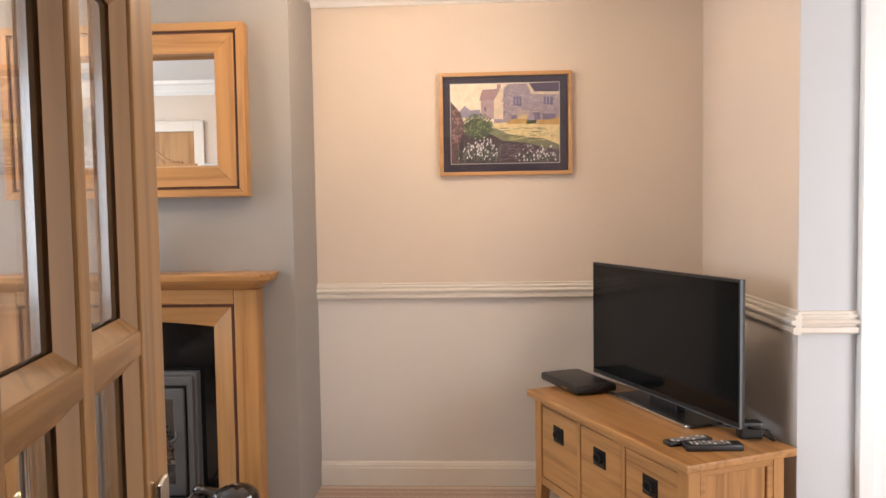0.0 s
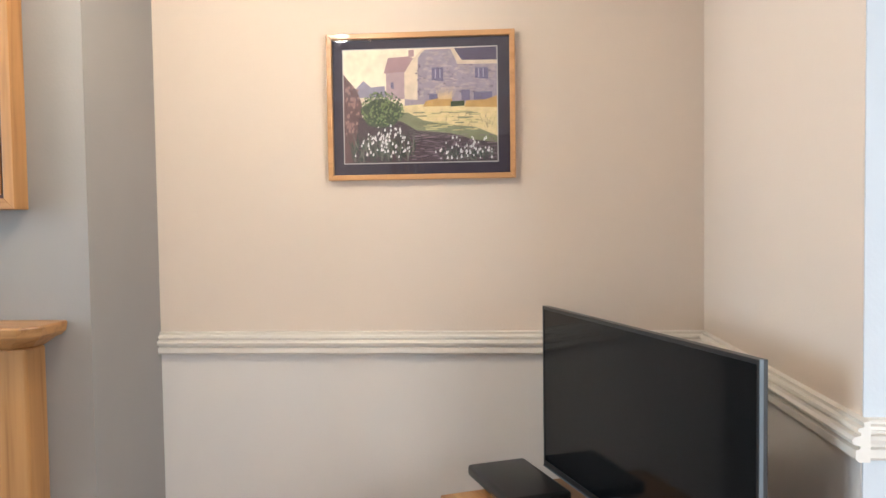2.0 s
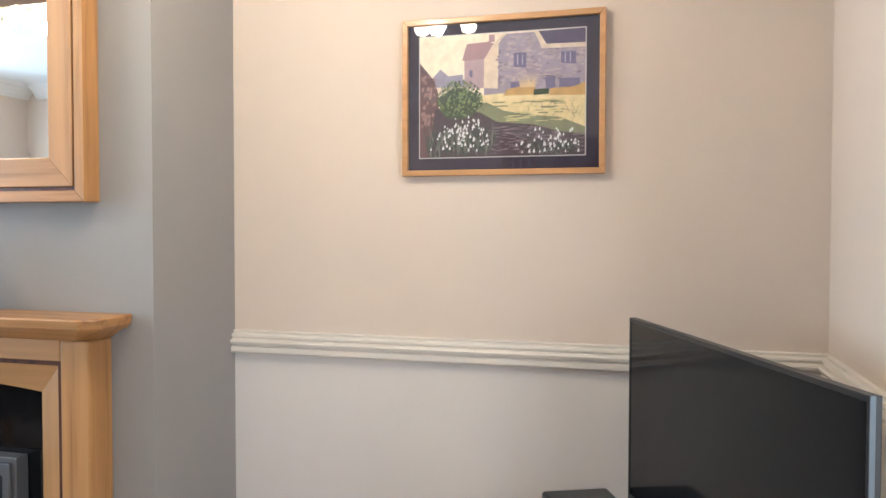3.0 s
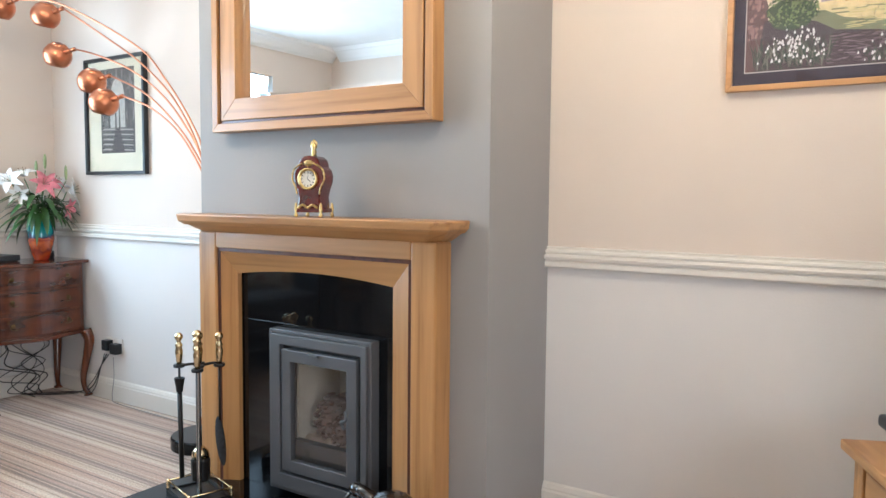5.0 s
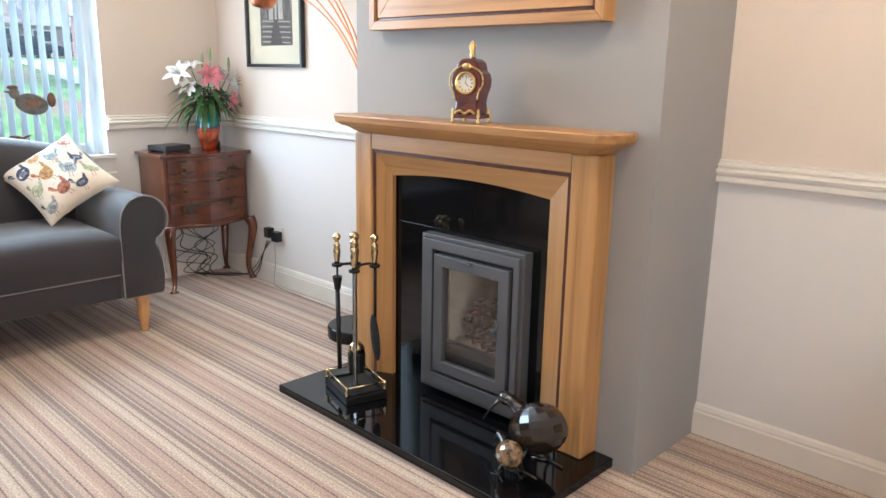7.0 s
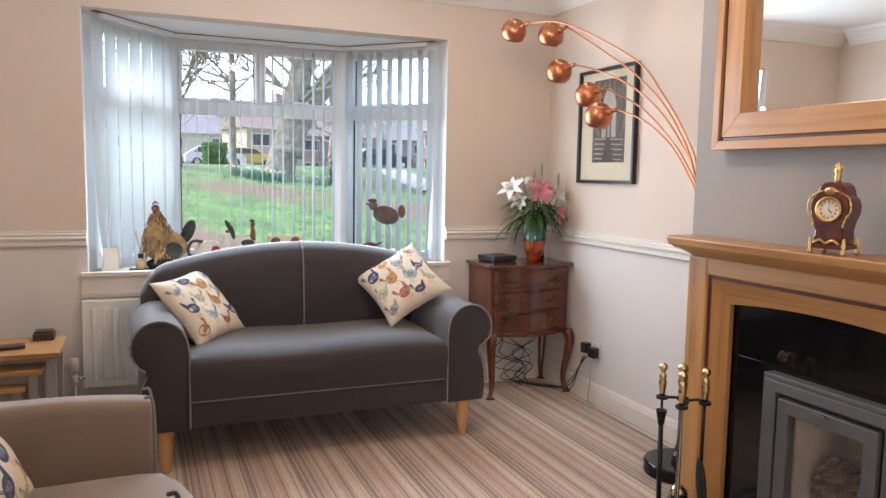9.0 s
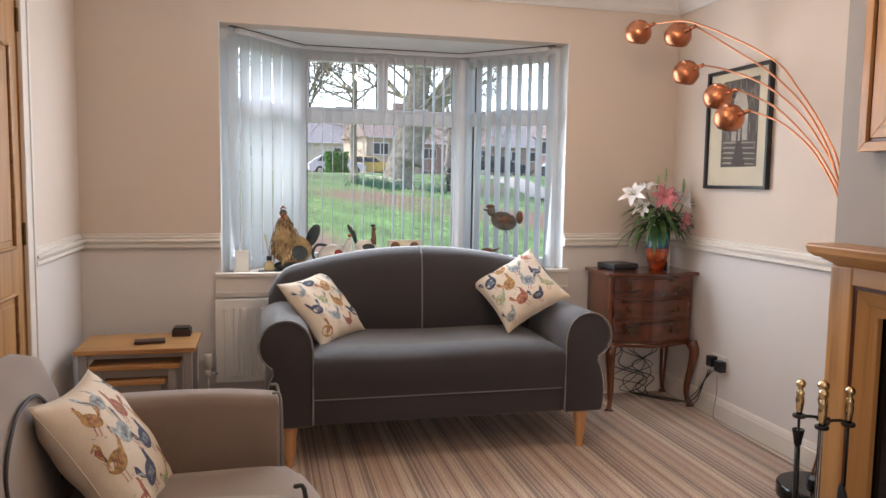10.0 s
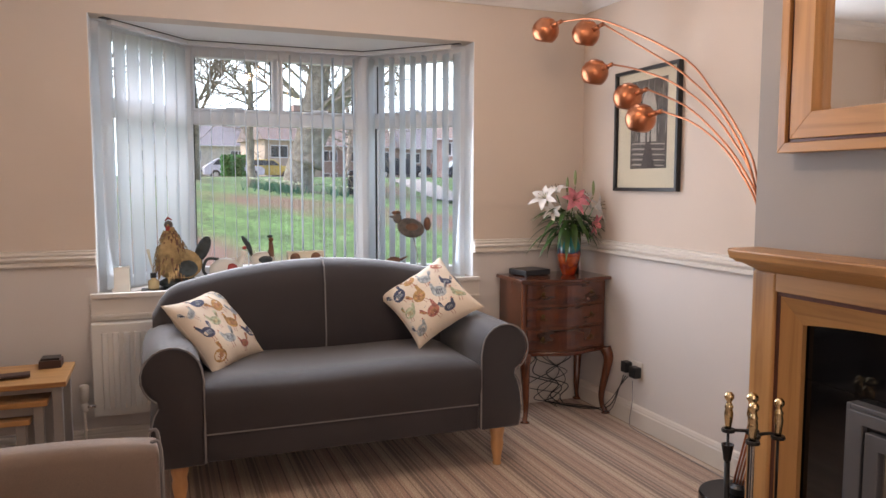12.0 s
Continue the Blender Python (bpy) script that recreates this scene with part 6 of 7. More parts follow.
def kiwi(cx, cy, sc, mat, heading, what):
    m = Matrix.Translation((cx, cy, 0.032)) @ Matrix.Rotation(radians(heading), 4, "Z") @ Matrix.Scale(sc, 4)
    t = thing("bird_ornament", what, "ornament", m)
    part("body", ball((0.0, 0, 0.115), (0.096, 0.066, 0.070), 16, 11, Matrix.Rotation(radians(24), 4, "Y")), mat, t, bevel=0.002)
    part("neck", tube(bezier([(0.06, 0, 0.14), (0.09, 0.005, 0.155), (0.115, 0.005, 0.16)], 5), [0.026, 0.024, 0.022, 0.020, 0.018, 0.018, 0.018, 0.018, 0.018, 0.018, 0.017], 10), "horn", t, smooth=True)
    part("head", ball((0.125, 0.005, 0.158), (0.026, 0.02, 0.02), 12, 8), "horn", t, smooth=True)
    part("beak", tube([(0.14, 0.005, 0.152), (0.18, 0.006, 0.11), (0.215, 0.007, 0.06)], [0.006, 0.004, 0.002], 8), "wire", t, smooth=True)
    for s in (-1, 1):
        part("leg", tube([(0.0, s * 0.035, 0.07), (0.012, s * 0.05, 0.03), (0.0, s * 0.05, 0.004)], 0.0045, 6), "wire", t, smooth=True)
        for a in (-35, 0, 35, 180):
            part("toe", tube([(0.0, s * 0.05, 0.004), (0.05 * math.cos(radians(a)), s * 0.05 + 0.05 * math.sin(radians(a)), 0.004)], 0.0032, 6), "wire", t, smooth=True)


kiwi(-0.945, 3.16, 1.18, "horn", 172, "dark polished kiwi bird ornament with wire feet on the hearth")
kiwi(-0.975, 3.055, 0.64, "amber", 150, "small striped horn kiwi ornament, on the granite hearth")

# pine cones behind the stove glass
fuel = thing("stove_fuel", "dark pine cones and pale ceramic logs in the firebox", "fuel bed")
rnd = random.Random(3)
for cx, cy, cz, s in ((-1.42, 3.46, 0.33, 0.085), (-1.34, 3.42, 0.30, 0.06), (-1.47, 3.5, 0.28, 0.06)):
    bm = bmesh.new()
    for k in range(90):
        t = k / 90
        a = k * 2.399
        r = s * math.sin(math.pi * (0.12 + 0.8 * t)) ** 0.8
        c = Vector((cx + r * math.cos(a), cy + r * math.sin(a), cz - s * 1.1 + 2.2 * s * t))
        bm_ball(bm, c, (s * 0.16, s * 0.16, s * 0.09), 6, 4)
    bm_ball(bm, (cx, cy, cz), (s * 0.8, s * 0.8, s * 1.05), 10, 8)
    part("pine_cone", bm, "cone", fuel, "scaly brown pine cone")
for k in range(3):
    part("log", tube([(-1.55 + 0.03 * k, 3.42 + 0.05 * k, 0.235), (-1.24 - 0.02 * k, 3.40 + 0.06 * k, 0.245)], 0.024, 8), "ash", fuel, "pale ceramic log", smooth=True)
part("grate", joined((-1.57, -1.22, 3.37, 3.68, 0.14, 0.215)), "ash", fuel)
part("stove_handle", tube(bezier([(-1.245, 3.292, 0.36), (-1.25, 3.282, 0.385), (-1.225, 3.275, 0.40), (-1.228, 3.28, 0.43)], 5), 0.006, 8), "stove", stove, "curled grey handle", smooth=True)
part("latch", joined((-1.42, -1.37, 3.288, 3.30, 0.595, 0.603)), "stove", stove, bevel=0.002)

# ---- radiator ----
rad = thing("radiator", "white enamelled panel radiator under the bay window", "radiator")
RY0, RY1, RZ0, RZ1 = 1.10, 3.10, 0.19, 0.645
part("panel", rounded((W + 0.045, W + 0.062, RY0, RY1, RZ0, RZ1), 0.005), "enamel_rad", rad)
n = 40
for k in range(n):
    y = RY0 + 0.035 + (RY1 - RY0 - 0.07) * (k + 0.5) / n
    bm = bmesh.new()
    bm_prism(bm, [(W + 0.0621, y - 0.016), (W + 0.070, y - 0.010), (W + 0.070, y + 0.010), (W + 0.0621, y + 0.016)], "z", RZ0 + 0.035, RZ1 - 0.045)
    bmesh.ops.recalc_face_normals(bm, faces=bm.faces[:])
    part("flute", bm, "enamel_rad", rad, bevel=0.002)
part("top_grille", joined((W + 0.004, W + 0.045, RY0, RY1, RZ1 - 0.006, RZ1)), "enamel_rad", rad)
part("side_panel", joined((W + 0.004, W + 0.045, RY0, RY0 + 0.003, RZ0 + 0.01, RZ1 - 0.006)), "enamel_rad", rad)
part("bracket", joined((W, W + 0.045, RY0 + 0.2, RY0 + 0.23, RZ0 + 0.02, RZ1 - 0.02), (W, W + 0.045, RY1 - 0.23, RY1 - 0.2, RZ0 + 0.02, RZ1 - 0.02)), "enamel_rad", rad)
valve = part("valve", lathe([(0.016, 0.225), (0.016, 0.26), (0.012, 0.262), (0.012, 0.27), (0.021, 0.275), (0.022, 0.345), (0.018, 0.352), (0, 0.354)], 14, (W + 0.055, RY0 - 0.04)), "white", rad, "white thermostatic valve", smooth=True)
part("valve_body", tube([(W + 0.055, RY0 - 0.04, 0.245), (W + 0.055, RY0 + 0.01, 0.245)], 0.010, 8), "chrome", rad, "chrome valve body", smooth=True)
part("pipe", tube([(W + 0.055, RY0 - 0.04, 0.24), (W + 0.055, RY0 - 0.04, 0.0)], 0.0075, 8), "white", rad, "white painted pipe", smooth=True)

# ---- nest of tables ----


def table(x0, x1, y0, y1, h, label):
    t = thing("nest_table", label, "side table", group="nest of tables")
    part("tabletop", rounded((x0, x1, y0, y1, h - 0.022, h), 0.004), "oak_y", t, "oak top")
    o, w = 0.018, 0.038
    for x in (x0 + o, x1 - o - w):
        for y in (y0 + o, y1 - o - w):
            part("leg", joined((x, x + w, y, y + w, 0, h - 0.022)), "greypaint", t, bevel=0.003)
    part("apron", joined((x1 - o - 0.028, x1 - o - 0.008, y0 + o + w, y1 - o - w, h - 0.062, h - 0.022)), "greypaint", t, bevel=0.002) if h < 0.45 else part("apron", joined((x1 - o - 0.028, x1 - o - 0.008, y0 + o + w, y1 - o - w, h - 0.045, h - 0.022)), "greypaint", t, bevel=0.002)
    part("side_apron", joined((x0 + o + w, x1 - o - w, y0 + o + 0.008, y0 + o + 0.026, h - 0.062, h - 0.022), (x0 + o + w, x1 - o - w, y1 - o - 0.026, y1 - o - 0.008, h - 0.062, h - 0.022)), "greypaint", t, bevel=0.002)
    return t


table(-3.80, -3.42, 0.507, 1.04, 0.50, "largest grey painted nest table with an oak top, beside the radiator")
table(-3.76, -3.41, 0.57, 0.97, 0.428, "middle grey painted nest table, tucked under the largest")
table(-3.72, -3.40, 0.635, 0.905, 0.358, "smallest grey painted nest table, tucked under the middle one")
ph = thing("phone", "dark brown phone case lying on the oak table top", "phone", Matrix.Translation((-3.56, 0.82, 0.50)) @ Matrix.Rotation(radians(8), 4, "Z"))
part("case", rounded((-0.035, 0.035, -0.07, 0.07, 0.004, 0.016), 0.004), "leather", ph)
part("edge_foot", joined((-0.02, 0.02, -0.05, 0.05, 0, 0.004)), "black", ph)
cs = thing("coaster_box", "small dark box of coasters on the oak table top", "coasters", Matrix.Translation((-3.73, 0.95, 0.50)))
part("box", rounded((-0.045, 0.045, -0.045, 0.045, 0, 0.034), 0.003), "leather", cs)
part("coaster_stack", rounded((-0.038, 0.038, -0.038, 0.038, 0.034, 0.044), 0.003), "black", cs)

# ---- television extras ----
sb = thing("set_top_box", "flat black set-top box with rounded corners, on the oak cabinet", "set-top box", Matrix.Translation((0.496, 3.570, TOP)) @ Matrix.Rotation(radians(-67), 4, "Z"))
part("case", rounded((-0.165, 0.165, -0.1, 0.1, 0.006, 0.044), 0.014, 3), "black", sb, smooth=True)
part("foot", joined((-0.12, -0.09, -0.06, 0.06, 0, 0.008), (0.09, 0.12, -0.06, 0.06, 0, 0.008)), "black", sb)
part("status_bar", joined((0.04, 0.09, -0.1015, -0.099, 0.018, 0.022)), "chrome", sb, "pale status bar")
for k, (x, y, a, l) in enumerate(((0.765, 2.765, 20, 0.17), (0.828, 2.700, 3, 0.19))):
    rc = thing("remote_control", "black remote control with rows of buttons, %s" % ("slim, partly under the other" if k == 0 else "broad and rounded"), "remote control", Matrix.Translation((x, y, TOP)) @ Matrix.Rotation(radians(a), 4, "Z"))
    part("case", rounded((-l / 2, l / 2, -0.022 - 0.004 * k, 0.022 + 0.004 * k, 0.0, 0.016 + 0.006 * k), 0.006, 3), "black", rc, smooth=True)
    for i in range(9):
        for j in (-1, 0, 1):
            part("button", joined((-l / 2 + 0.02 + i * 0.015, -l / 2 + 0.029 + i * 0.015, j * 0.012 - 0.003, j * 0.012 + 0.003, 0.015 + 0.006 * k, 0.0185 + 0.006 * k)), "greypaint" if (i + j) % 4 else "white", rc)
adp = thing("cable_bundle", "black cables and small adaptor behind the television", "cables")
part("adaptor", rounded((0.95, 1.03, 2.80, 2.85, TOP, TOP + 0.06), 0.01), "black", adp)
part("cable", tube(bezier([(0.98, 2.80, TOP + 0.04), (1.02, 2.74, TOP + 0.05), (1.05, 2.76, TOP + 0.01), (1.0, 2.85, TOP + 0.02), (0.9, 2.95, TOP + 0.01)], 6), 0.004, 6), "black", adp, smooth=True)

# ---- sockets, plugs and cables ----
def socket(name, m):
    t = thing(name, "white double wall socket, low on the wall", "socket", m)
    part("plate", rounded((-0.073, 0.073, -0.009, 0, -0.043, 0.043), 0.003), "white", t)
    for s in (-1, 1):
        part("switch", rounded((s * 0.036 - 0.006, s * 0.036 + 0.006, -0.013, -0.009, 0.014, 0.034), 0.001), "white", t)
    return t


socket("wall_socket", Matrix.Translation((-3.405, N, 0.315)))
for x, z, w in ((-3.44, 0.318, 0.026), (-3.36, 0.305, 0.03)):
    pg = thing("plug", "black mains plug in the wall socket", "plug", Matrix.Translation((x, N - 0.009, z)))
    part("body", rounded((-w, w, -0.042, 0, -0.03, 0.03), 0.006), "black", pg)
socket("wall_socket", Matrix.Translation((W, 3.56, 0.28)) @ Matrix.Rotation(radians(90), 4, "Z"))
cb = thing("tangled_cables", "tangle of thin black cables under the chest, trailing to the sockets", "cables")
rnd = random.Random(21)
for k in range(7):
    p = [(-3.93, 3.5 + 0.02 * k, 0.78 - 0.02 * k)]
    p += [(-3.93 + rnd.uniform(0, 0.06), 3.46 + rnd.uniform(-0.06, 0.26), z) for z in (0.42, 0.30, 0.2, 0.12, 0.05)]
    p += [(-3.90 + rnd.uniform(-0.02, 0.1), 3.5 + rnd.uniform(0, 0.2), 0.012)]
    if k < 3:
        p += [(-3.75 + 0.03 * k, 3.76, 0.012), (-3.58, 3.79, 0.03 + 0.03 * k), (-3.47, N - 0.05, 0.20), (-3.45 + 0.02 * k, N - 0.04, 0.27)]
    part("cable", tube(bezier(p, 5), 0.0032 if k % 2 else 0.0024, 6), "black", cb, smooth=True)
part("cable", tube(bezier([(-3.36, N - 0.045, 0.26), (-3.35, N - 0.05, 0.15), (-3.37, N - 0.05, 0.03), (-3.30, N - 0.06, 0.008), (-2.9, N - 0.07, 0.006), (-2.5, N - 0.08, 0.006)], 6), 0.0024, 6), "greypaint", cb, "grey lamp flex", smooth=True)

# ---- ornaments on the window sill ----
SILL = ZS
M["straw"] = material("straw_feathers", (0.38, 0.25, 0.11), 0.8, vary=0.5, scale=22, bump=0.8, bump_scale=60)
M["darkfeather"] = material("dark_feathers", (0.035, 0.045, 0.045), 0.6, vary=0.5, scale=30, bump=0.6, bump_scale=80)
M["comb"] = material("red_comb", (0.32, 0.03, 0.025), 0.5)
M["chinawhite"] = material("white_china", (0.72, 0.68, 0.60), 0.2)
M["brownwood"] = material("brown_painted_wood", (0.16, 0.07, 0.035), 0.5, vary=0.3, scale=25)
M["driftgrey"] = material("weathered_grey_wood", (0.12, 0.10, 0.085), 0.8, vary=0.5, scale=25, bump=0.8, bump_scale=70)
M["clearamber"] = material("pale_scent_oil", (0.55, 0.42, 0.22), 0.1)
hen = thing("hen_ornament", "large straw-feathered hen ornament with dark tail, on the sill", "ornament", Matrix.Translation((-4.17, 1.503, SILL)))
part("base", ball((0, 0.01, 0.03), (0.08, 0.105, 0.035), 16, 8), "darkfeather", hen, smooth=True)
part("body", ball((0, 0.01, 0.125), (0.085, 0.118, 0.085), 20, 12), "straw", hen, smooth=True)
part("breast", ball((0.02, -0.035, 0.175), (0.062, 0.066, 0.085), 16, 10), "straw", hen, smooth=True)
part("neck", lathe([(0.058, 0.2), (0.046, 0.25), (0.030, 0.29), (0.021, 0.32), (0, 0.335)], 14, (0.0, -0.03)), "straw", hen, smooth=True)
part("head", ball((0.005, -0.038, 0.335), (0.019, 0.022, 0.022), 12, 8), "driftgrey", hen, "grey speckled head", smooth=True)
part("comb", tube([(0.0, -0.055, 0.355), (0, -0.04, 0.372), (0, -0.02, 0.36)], [0.003, 0.007, 0.003], 6), "comb", hen, "red comb", smooth=True)
part("wattle", ball((0.018, -0.042, 0.318), (0.008, 0.012, 0.022), 10, 8), "comb", hen, "red wattle", smooth=True)
part("beak", tube([(0.022, -0.04, 0.335), (0.04, -0.045, 0.328)], [0.006, 0.001], 6), "straw", hen)
rnd = random.Random(8)
bm, bmd = bmesh.new(), bmesh.new()
for k in range(460):
    a, z = rnd.uniform(0, 6.28), rnd.uniform(0.07, 0.31)
    r = 0.088 * math.sin(min(1, (0.34 - z) / 0.24) * math.pi / 2) + 0.012
    p = Vector((r * 0.9 * math.cos(a), -0.018 - 0.1 * max(0, z - 0.15) + r * math.sin(a), z))
    q = p + Vector((0.012 * math.cos(a), 0.012 * math.sin(a), -0.035))
    t = Vector((-math.sin(a), math.cos(a), 0)) * 0.0065
    to = bm if k % 3 else bmd
    to.faces.new([to.verts.new(v) for v in (p - t, p + t, q)])
part("feathers", bm, "straw", hen, "overlapping straw feathers", kind="stuff")
part("dark_feathers", bmd, "brownwood", hen, "darker brown feathers between the straw ones", kind="stuff")
part("tail", ball((0, 0.130, 0.205), (0.028, 0.034, 0.072), 12, 8, Matrix.Rotation(radians(-24), 4, "X")), "darkfeather", hen, "dark tail", smooth=True)
part("wing", ball((0.07, 0.04, 0.11), (0.025, 0.06, 0.045), 12, 8), "darkfeather", hen, "dark wing", smooth=True)

tp = thing("hen_teapot", "white china hen-shaped teapot with red flower and black handle", "teapot", Matrix.Translation((-4.14, 1.745, SILL)) @ Matrix.Scale(1.16, 4))
part("body", ball((0, 0, 0.075), (0.055, 0.075, 0.06), 16, 10), "chinawhite", tp, smooth=True)
part("foot", lathe([(0.04, 0), (0.036, 0.03), (0, 0.03)], 14), "chinawhite", tp)
part("neck", tube([(0, 0.055, 0.10), (0, 0.075, 0.14), (0, 0.085, 0.165)], [0.022, 0.015, 0.013], 8), "chinawhite", tp, smooth=True)
part("comb", ball((0, 0.085, 0.178), (0.005, 0.01, 0.008), 8, 6), "comb", tp, smooth=True)
part("handle", tube(bezier([(0, -0.03, 0.13), (0, -0.08, 0.13), (0, -0.098, 0.08), (0, -0.07, 0.04)], 6), 0.007, 8), "darkfeather", tp, "black and white handle", smooth=True)
part("painted_flower", ball((0.035, 0.02, 0.078), (0.022, 0.035, 0.035), 12, 8), "comb", tp, "red painted flower", smooth=True)

ro = thing("rooster_ornament", "white and brown rooster ornament with raised dark tail, on the sill", "ornament", Matrix.Translation((-4.19, 1.945, SILL + 0.04)) @ Matrix.Scale(0.80, 4))
part("body", ball((0, 0.0, 0.12), (0.035, 0.085, 0.055), 16, 10), "chinawhite", ro, "white body", smooth=True)
part("wing", ball((0.028, 0.015, 0.12), (0.014, 0.05, 0.026), 12, 8), "darkfeather", ro, "dark wing", smooth=True)
part("foot_block", joined((-0.03, 0.03, -0.05, 0.05, -0.05, 0.075)), "chinawhite", ro, bevel=0.006)
part("neck", tube([(0, 0.05, 0.14), (0, 0.06, 0.19), (0, 0.055, 0.24)], [0.028, 0.018, 0.014], 8), "brownwood", ro, "brown neck", smooth=True)
part("head", ball((0, 0.058, 0.255), (0.014, 0.018, 0.016), 10, 8), "brownwood", ro, smooth=True)
part("comb", ball((0, 0.052, 0.278), (0.006, 0.02, 0.01), 8, 6), "darkfeather", ro, smooth=True)
for k in range(3):
    part("tail_feather", ball((0, -0.085 - 0.012 * k, 0.195 + 0.022 * k), (0.012, 0.016, 0.055), 8, 8, Matrix.Rotation(radians(14 + 8 * k), 4, "X")), "darkfeather", ro, "dark tail feather", smooth=True)

bx = thing("decorated_box", "small pale wooden box with two brown painted animals", "box", Matrix.Translation((-4.2, 2.18, SILL)))
part("box", rounded((-0.03, 0.03, -0.10, 0.10, 0, 0.175), 0.004), "cream", bx)
for s in (-0.06, 0.055):
    part("painted_animal", ball((0.03, s, 0.14), (0.005, 0.030, 0.028), 10, 6), "brownwood", bx, "brown painted animal", smooth=True)
sbd = thing("stick_bird_ornament", "weathered wooden bird ornament on a thin wire stem", "ornament", Matrix.Translation((-4.2, 2.81, SILL - 0.06)) @ Matrix.Scale(1.04, 4))
part("stem", tube([(0, 0.035, 0.058), (0, 0.035, 0.18), (0, 0.012, 0.28)], 0.003, 6), "chrome", sbd, smooth=True)
part("foot", joined((-0.04, 0.04, -0.01, 0.07, 0.058, 0.068)), "driftgrey", sbd)
part("body", ball((0, -0.005, 0.338), (0.04, 0.082, 0.055), 18, 10, Matrix.Rotation(radians(-14), 4, "X")), "driftgrey", sbd, smooth=True)
part("wing", ball((0.035, -0.01, 0.345), (0.012, 0.04, 0.022), 10, 6), "brownwood", sbd, "brown wing", smooth=True)
part("neck", ball((0, -0.085, 0.395), (0.022, 0.025, 0.03), 10, 8), "driftgrey", sbd, smooth=True)
part("comb", ball((0, -0.09, 0.425), (0.01, 0.028, 0.012), 8, 6), "brownwood", sbd, smooth=True)
part("beak", tube([(0, -0.10, 0.40), (0, -0.135, 0.405)], [0.01, 0.002], 6), "driftgrey", sbd)
part("tail", ball((0, 0.095, 0.36), (0.02, 0.022, 0.04), 10, 8), "brownwood", sbd, "brown tail", smooth=True)
wb = thing("small_bird_ornament", "small dark wooden bird ornament lying on the sill", "ornament", Matrix.Translation((-4.2, 2.70, SILL - 0.05)))
part("body", ball((0, 0, 0.155), (0.02, 0.045, 0.02), 12, 8), "brownwood", wb, smooth=True)
part("stand", joined((-0.015, 0.015, -0.02, 0.02, 0.05, 0.14)), "brownwood", wb)
part("tail", tube([(0, 0.04, 0.155), (0, 0.085, 0.175)], [0.008, 0.004], 6), "brownwood", wb)
cu = thing("white_canister", "plain white block canister at the end of the sill", "canister", Matrix.Translation((-4.12, 1.232, SILL)))
part("body", rounded((-0.04, 0.04, -0.042, 0.042, 0, 0.13), 0.005), "chinawhite", cu)
so = thing("oval_bottle", "pale oval plastic bottle at the end of the sill", "bottle", Matrix.Translation((-4.2, 1.165, SILL)))
part("body", lathe([(0.02, 0), (0.026, 0.02), (0.026, 0.12), (0.018, 0.15), (0, 0.158)], 14), "chinawhite", so, smooth=True)
rdz = thing("reed_diffuser", "glass reed diffuser with dark cap on a small tray", "diffuser", Matrix.Translation((-4.12, 1.385, SILL)))
part("tray", joined((-0.06, 0.06, -0.06, 0.06, 0, 0.008)), "black", rdz)
part("bottle", lathe([(0.026, 0.008), (0.028, 0.014), (0.028, 0.05), (0.012, 0.062), (0.012, 0.07)], 14), "clearamber", rdz, smooth=True)
part("cap", lathe([(0.015, 0.068), (0.015, 0.092), (0, 0.092)], 12), "black", rdz)
for k in range(4):
    part("reed", tube([(0, 0, 0.09), (0.01 * (k - 1.5), -0.018 - 0.004 * k, 0.215)], 0.0016, 5), "cream", rdz)

# ---- ceiling light with five globes ----
M["bulb"] = glow("frosted_bulb", (1.0, 0.74, 0.46), BULB)
cl = thing("ceiling_light", "brass ceiling light with five lit frosted globes", "ceiling light", Matrix.Translation((LIGHTS[0][0], LIGHTS[0][1], 0)), group="ceiling lights")
part("rose", lathe([(0.07, CEIL), (0.07, CEIL - 0.02), (0.02, CEIL - 0.035), (0.012, 2.345), (0.02, 2.335), (0, 2.33)], 20), "brass", cl, smooth=True)
for k in range(5):
    a = 2 * math.pi * k / 5 + 0.3
    c, s = math.cos(a), math.sin(a)
    part("arm", tube(bezier([(0, 0, 2.345), (0.08 * c, 0.08 * s, 2.375), (0.16 * c, 0.16 * s, 2.365), (0.19 * c, 0.19 * s, 2.325)], 5), 0.005, 6), "brass", cl, smooth=True)
    b = part("globe", ball((0.19 * c, 0.19 * s, 2.290), 0.038, 16, 10), "bulb", cl, "lit frosted globe", smooth=True)
copy_thing(cl, Matrix.Translation((LIGHTS[1][0], LIGHTS[1][1], 0)))

# ---- doors ----
def casing(name, x0, x1, y, side, w=0.07, top=2.03):
    """White architrave round an opening of the south wall."""
    bm = bmesh.new()
    a, b = (y, y + side * 0.018) if side > 0 else (y - 0.018, y)
    for q in ((x0 - w, x0, a, b, 0, top + w), (x1, x1 + w, a, b, 0, top + w), (x0, x1, a, b, top, top + w)):
        bm_box(bm, *q)
    for q in ((x0 - w, x0 - w + 0.02, a, b + 0.006, 0, top + w), (x1 + w - 0.02, x1 + w, a, b + 0.006, 0, top + w), (x0 - w + 0.02, x1 + w - 0.02, a, b + 0.006, top + w - 0.02, top + w)):
        bm_box(bm, *q)
    return structure(name, bm, "white", "white painted door architrave", bevel=0.004)


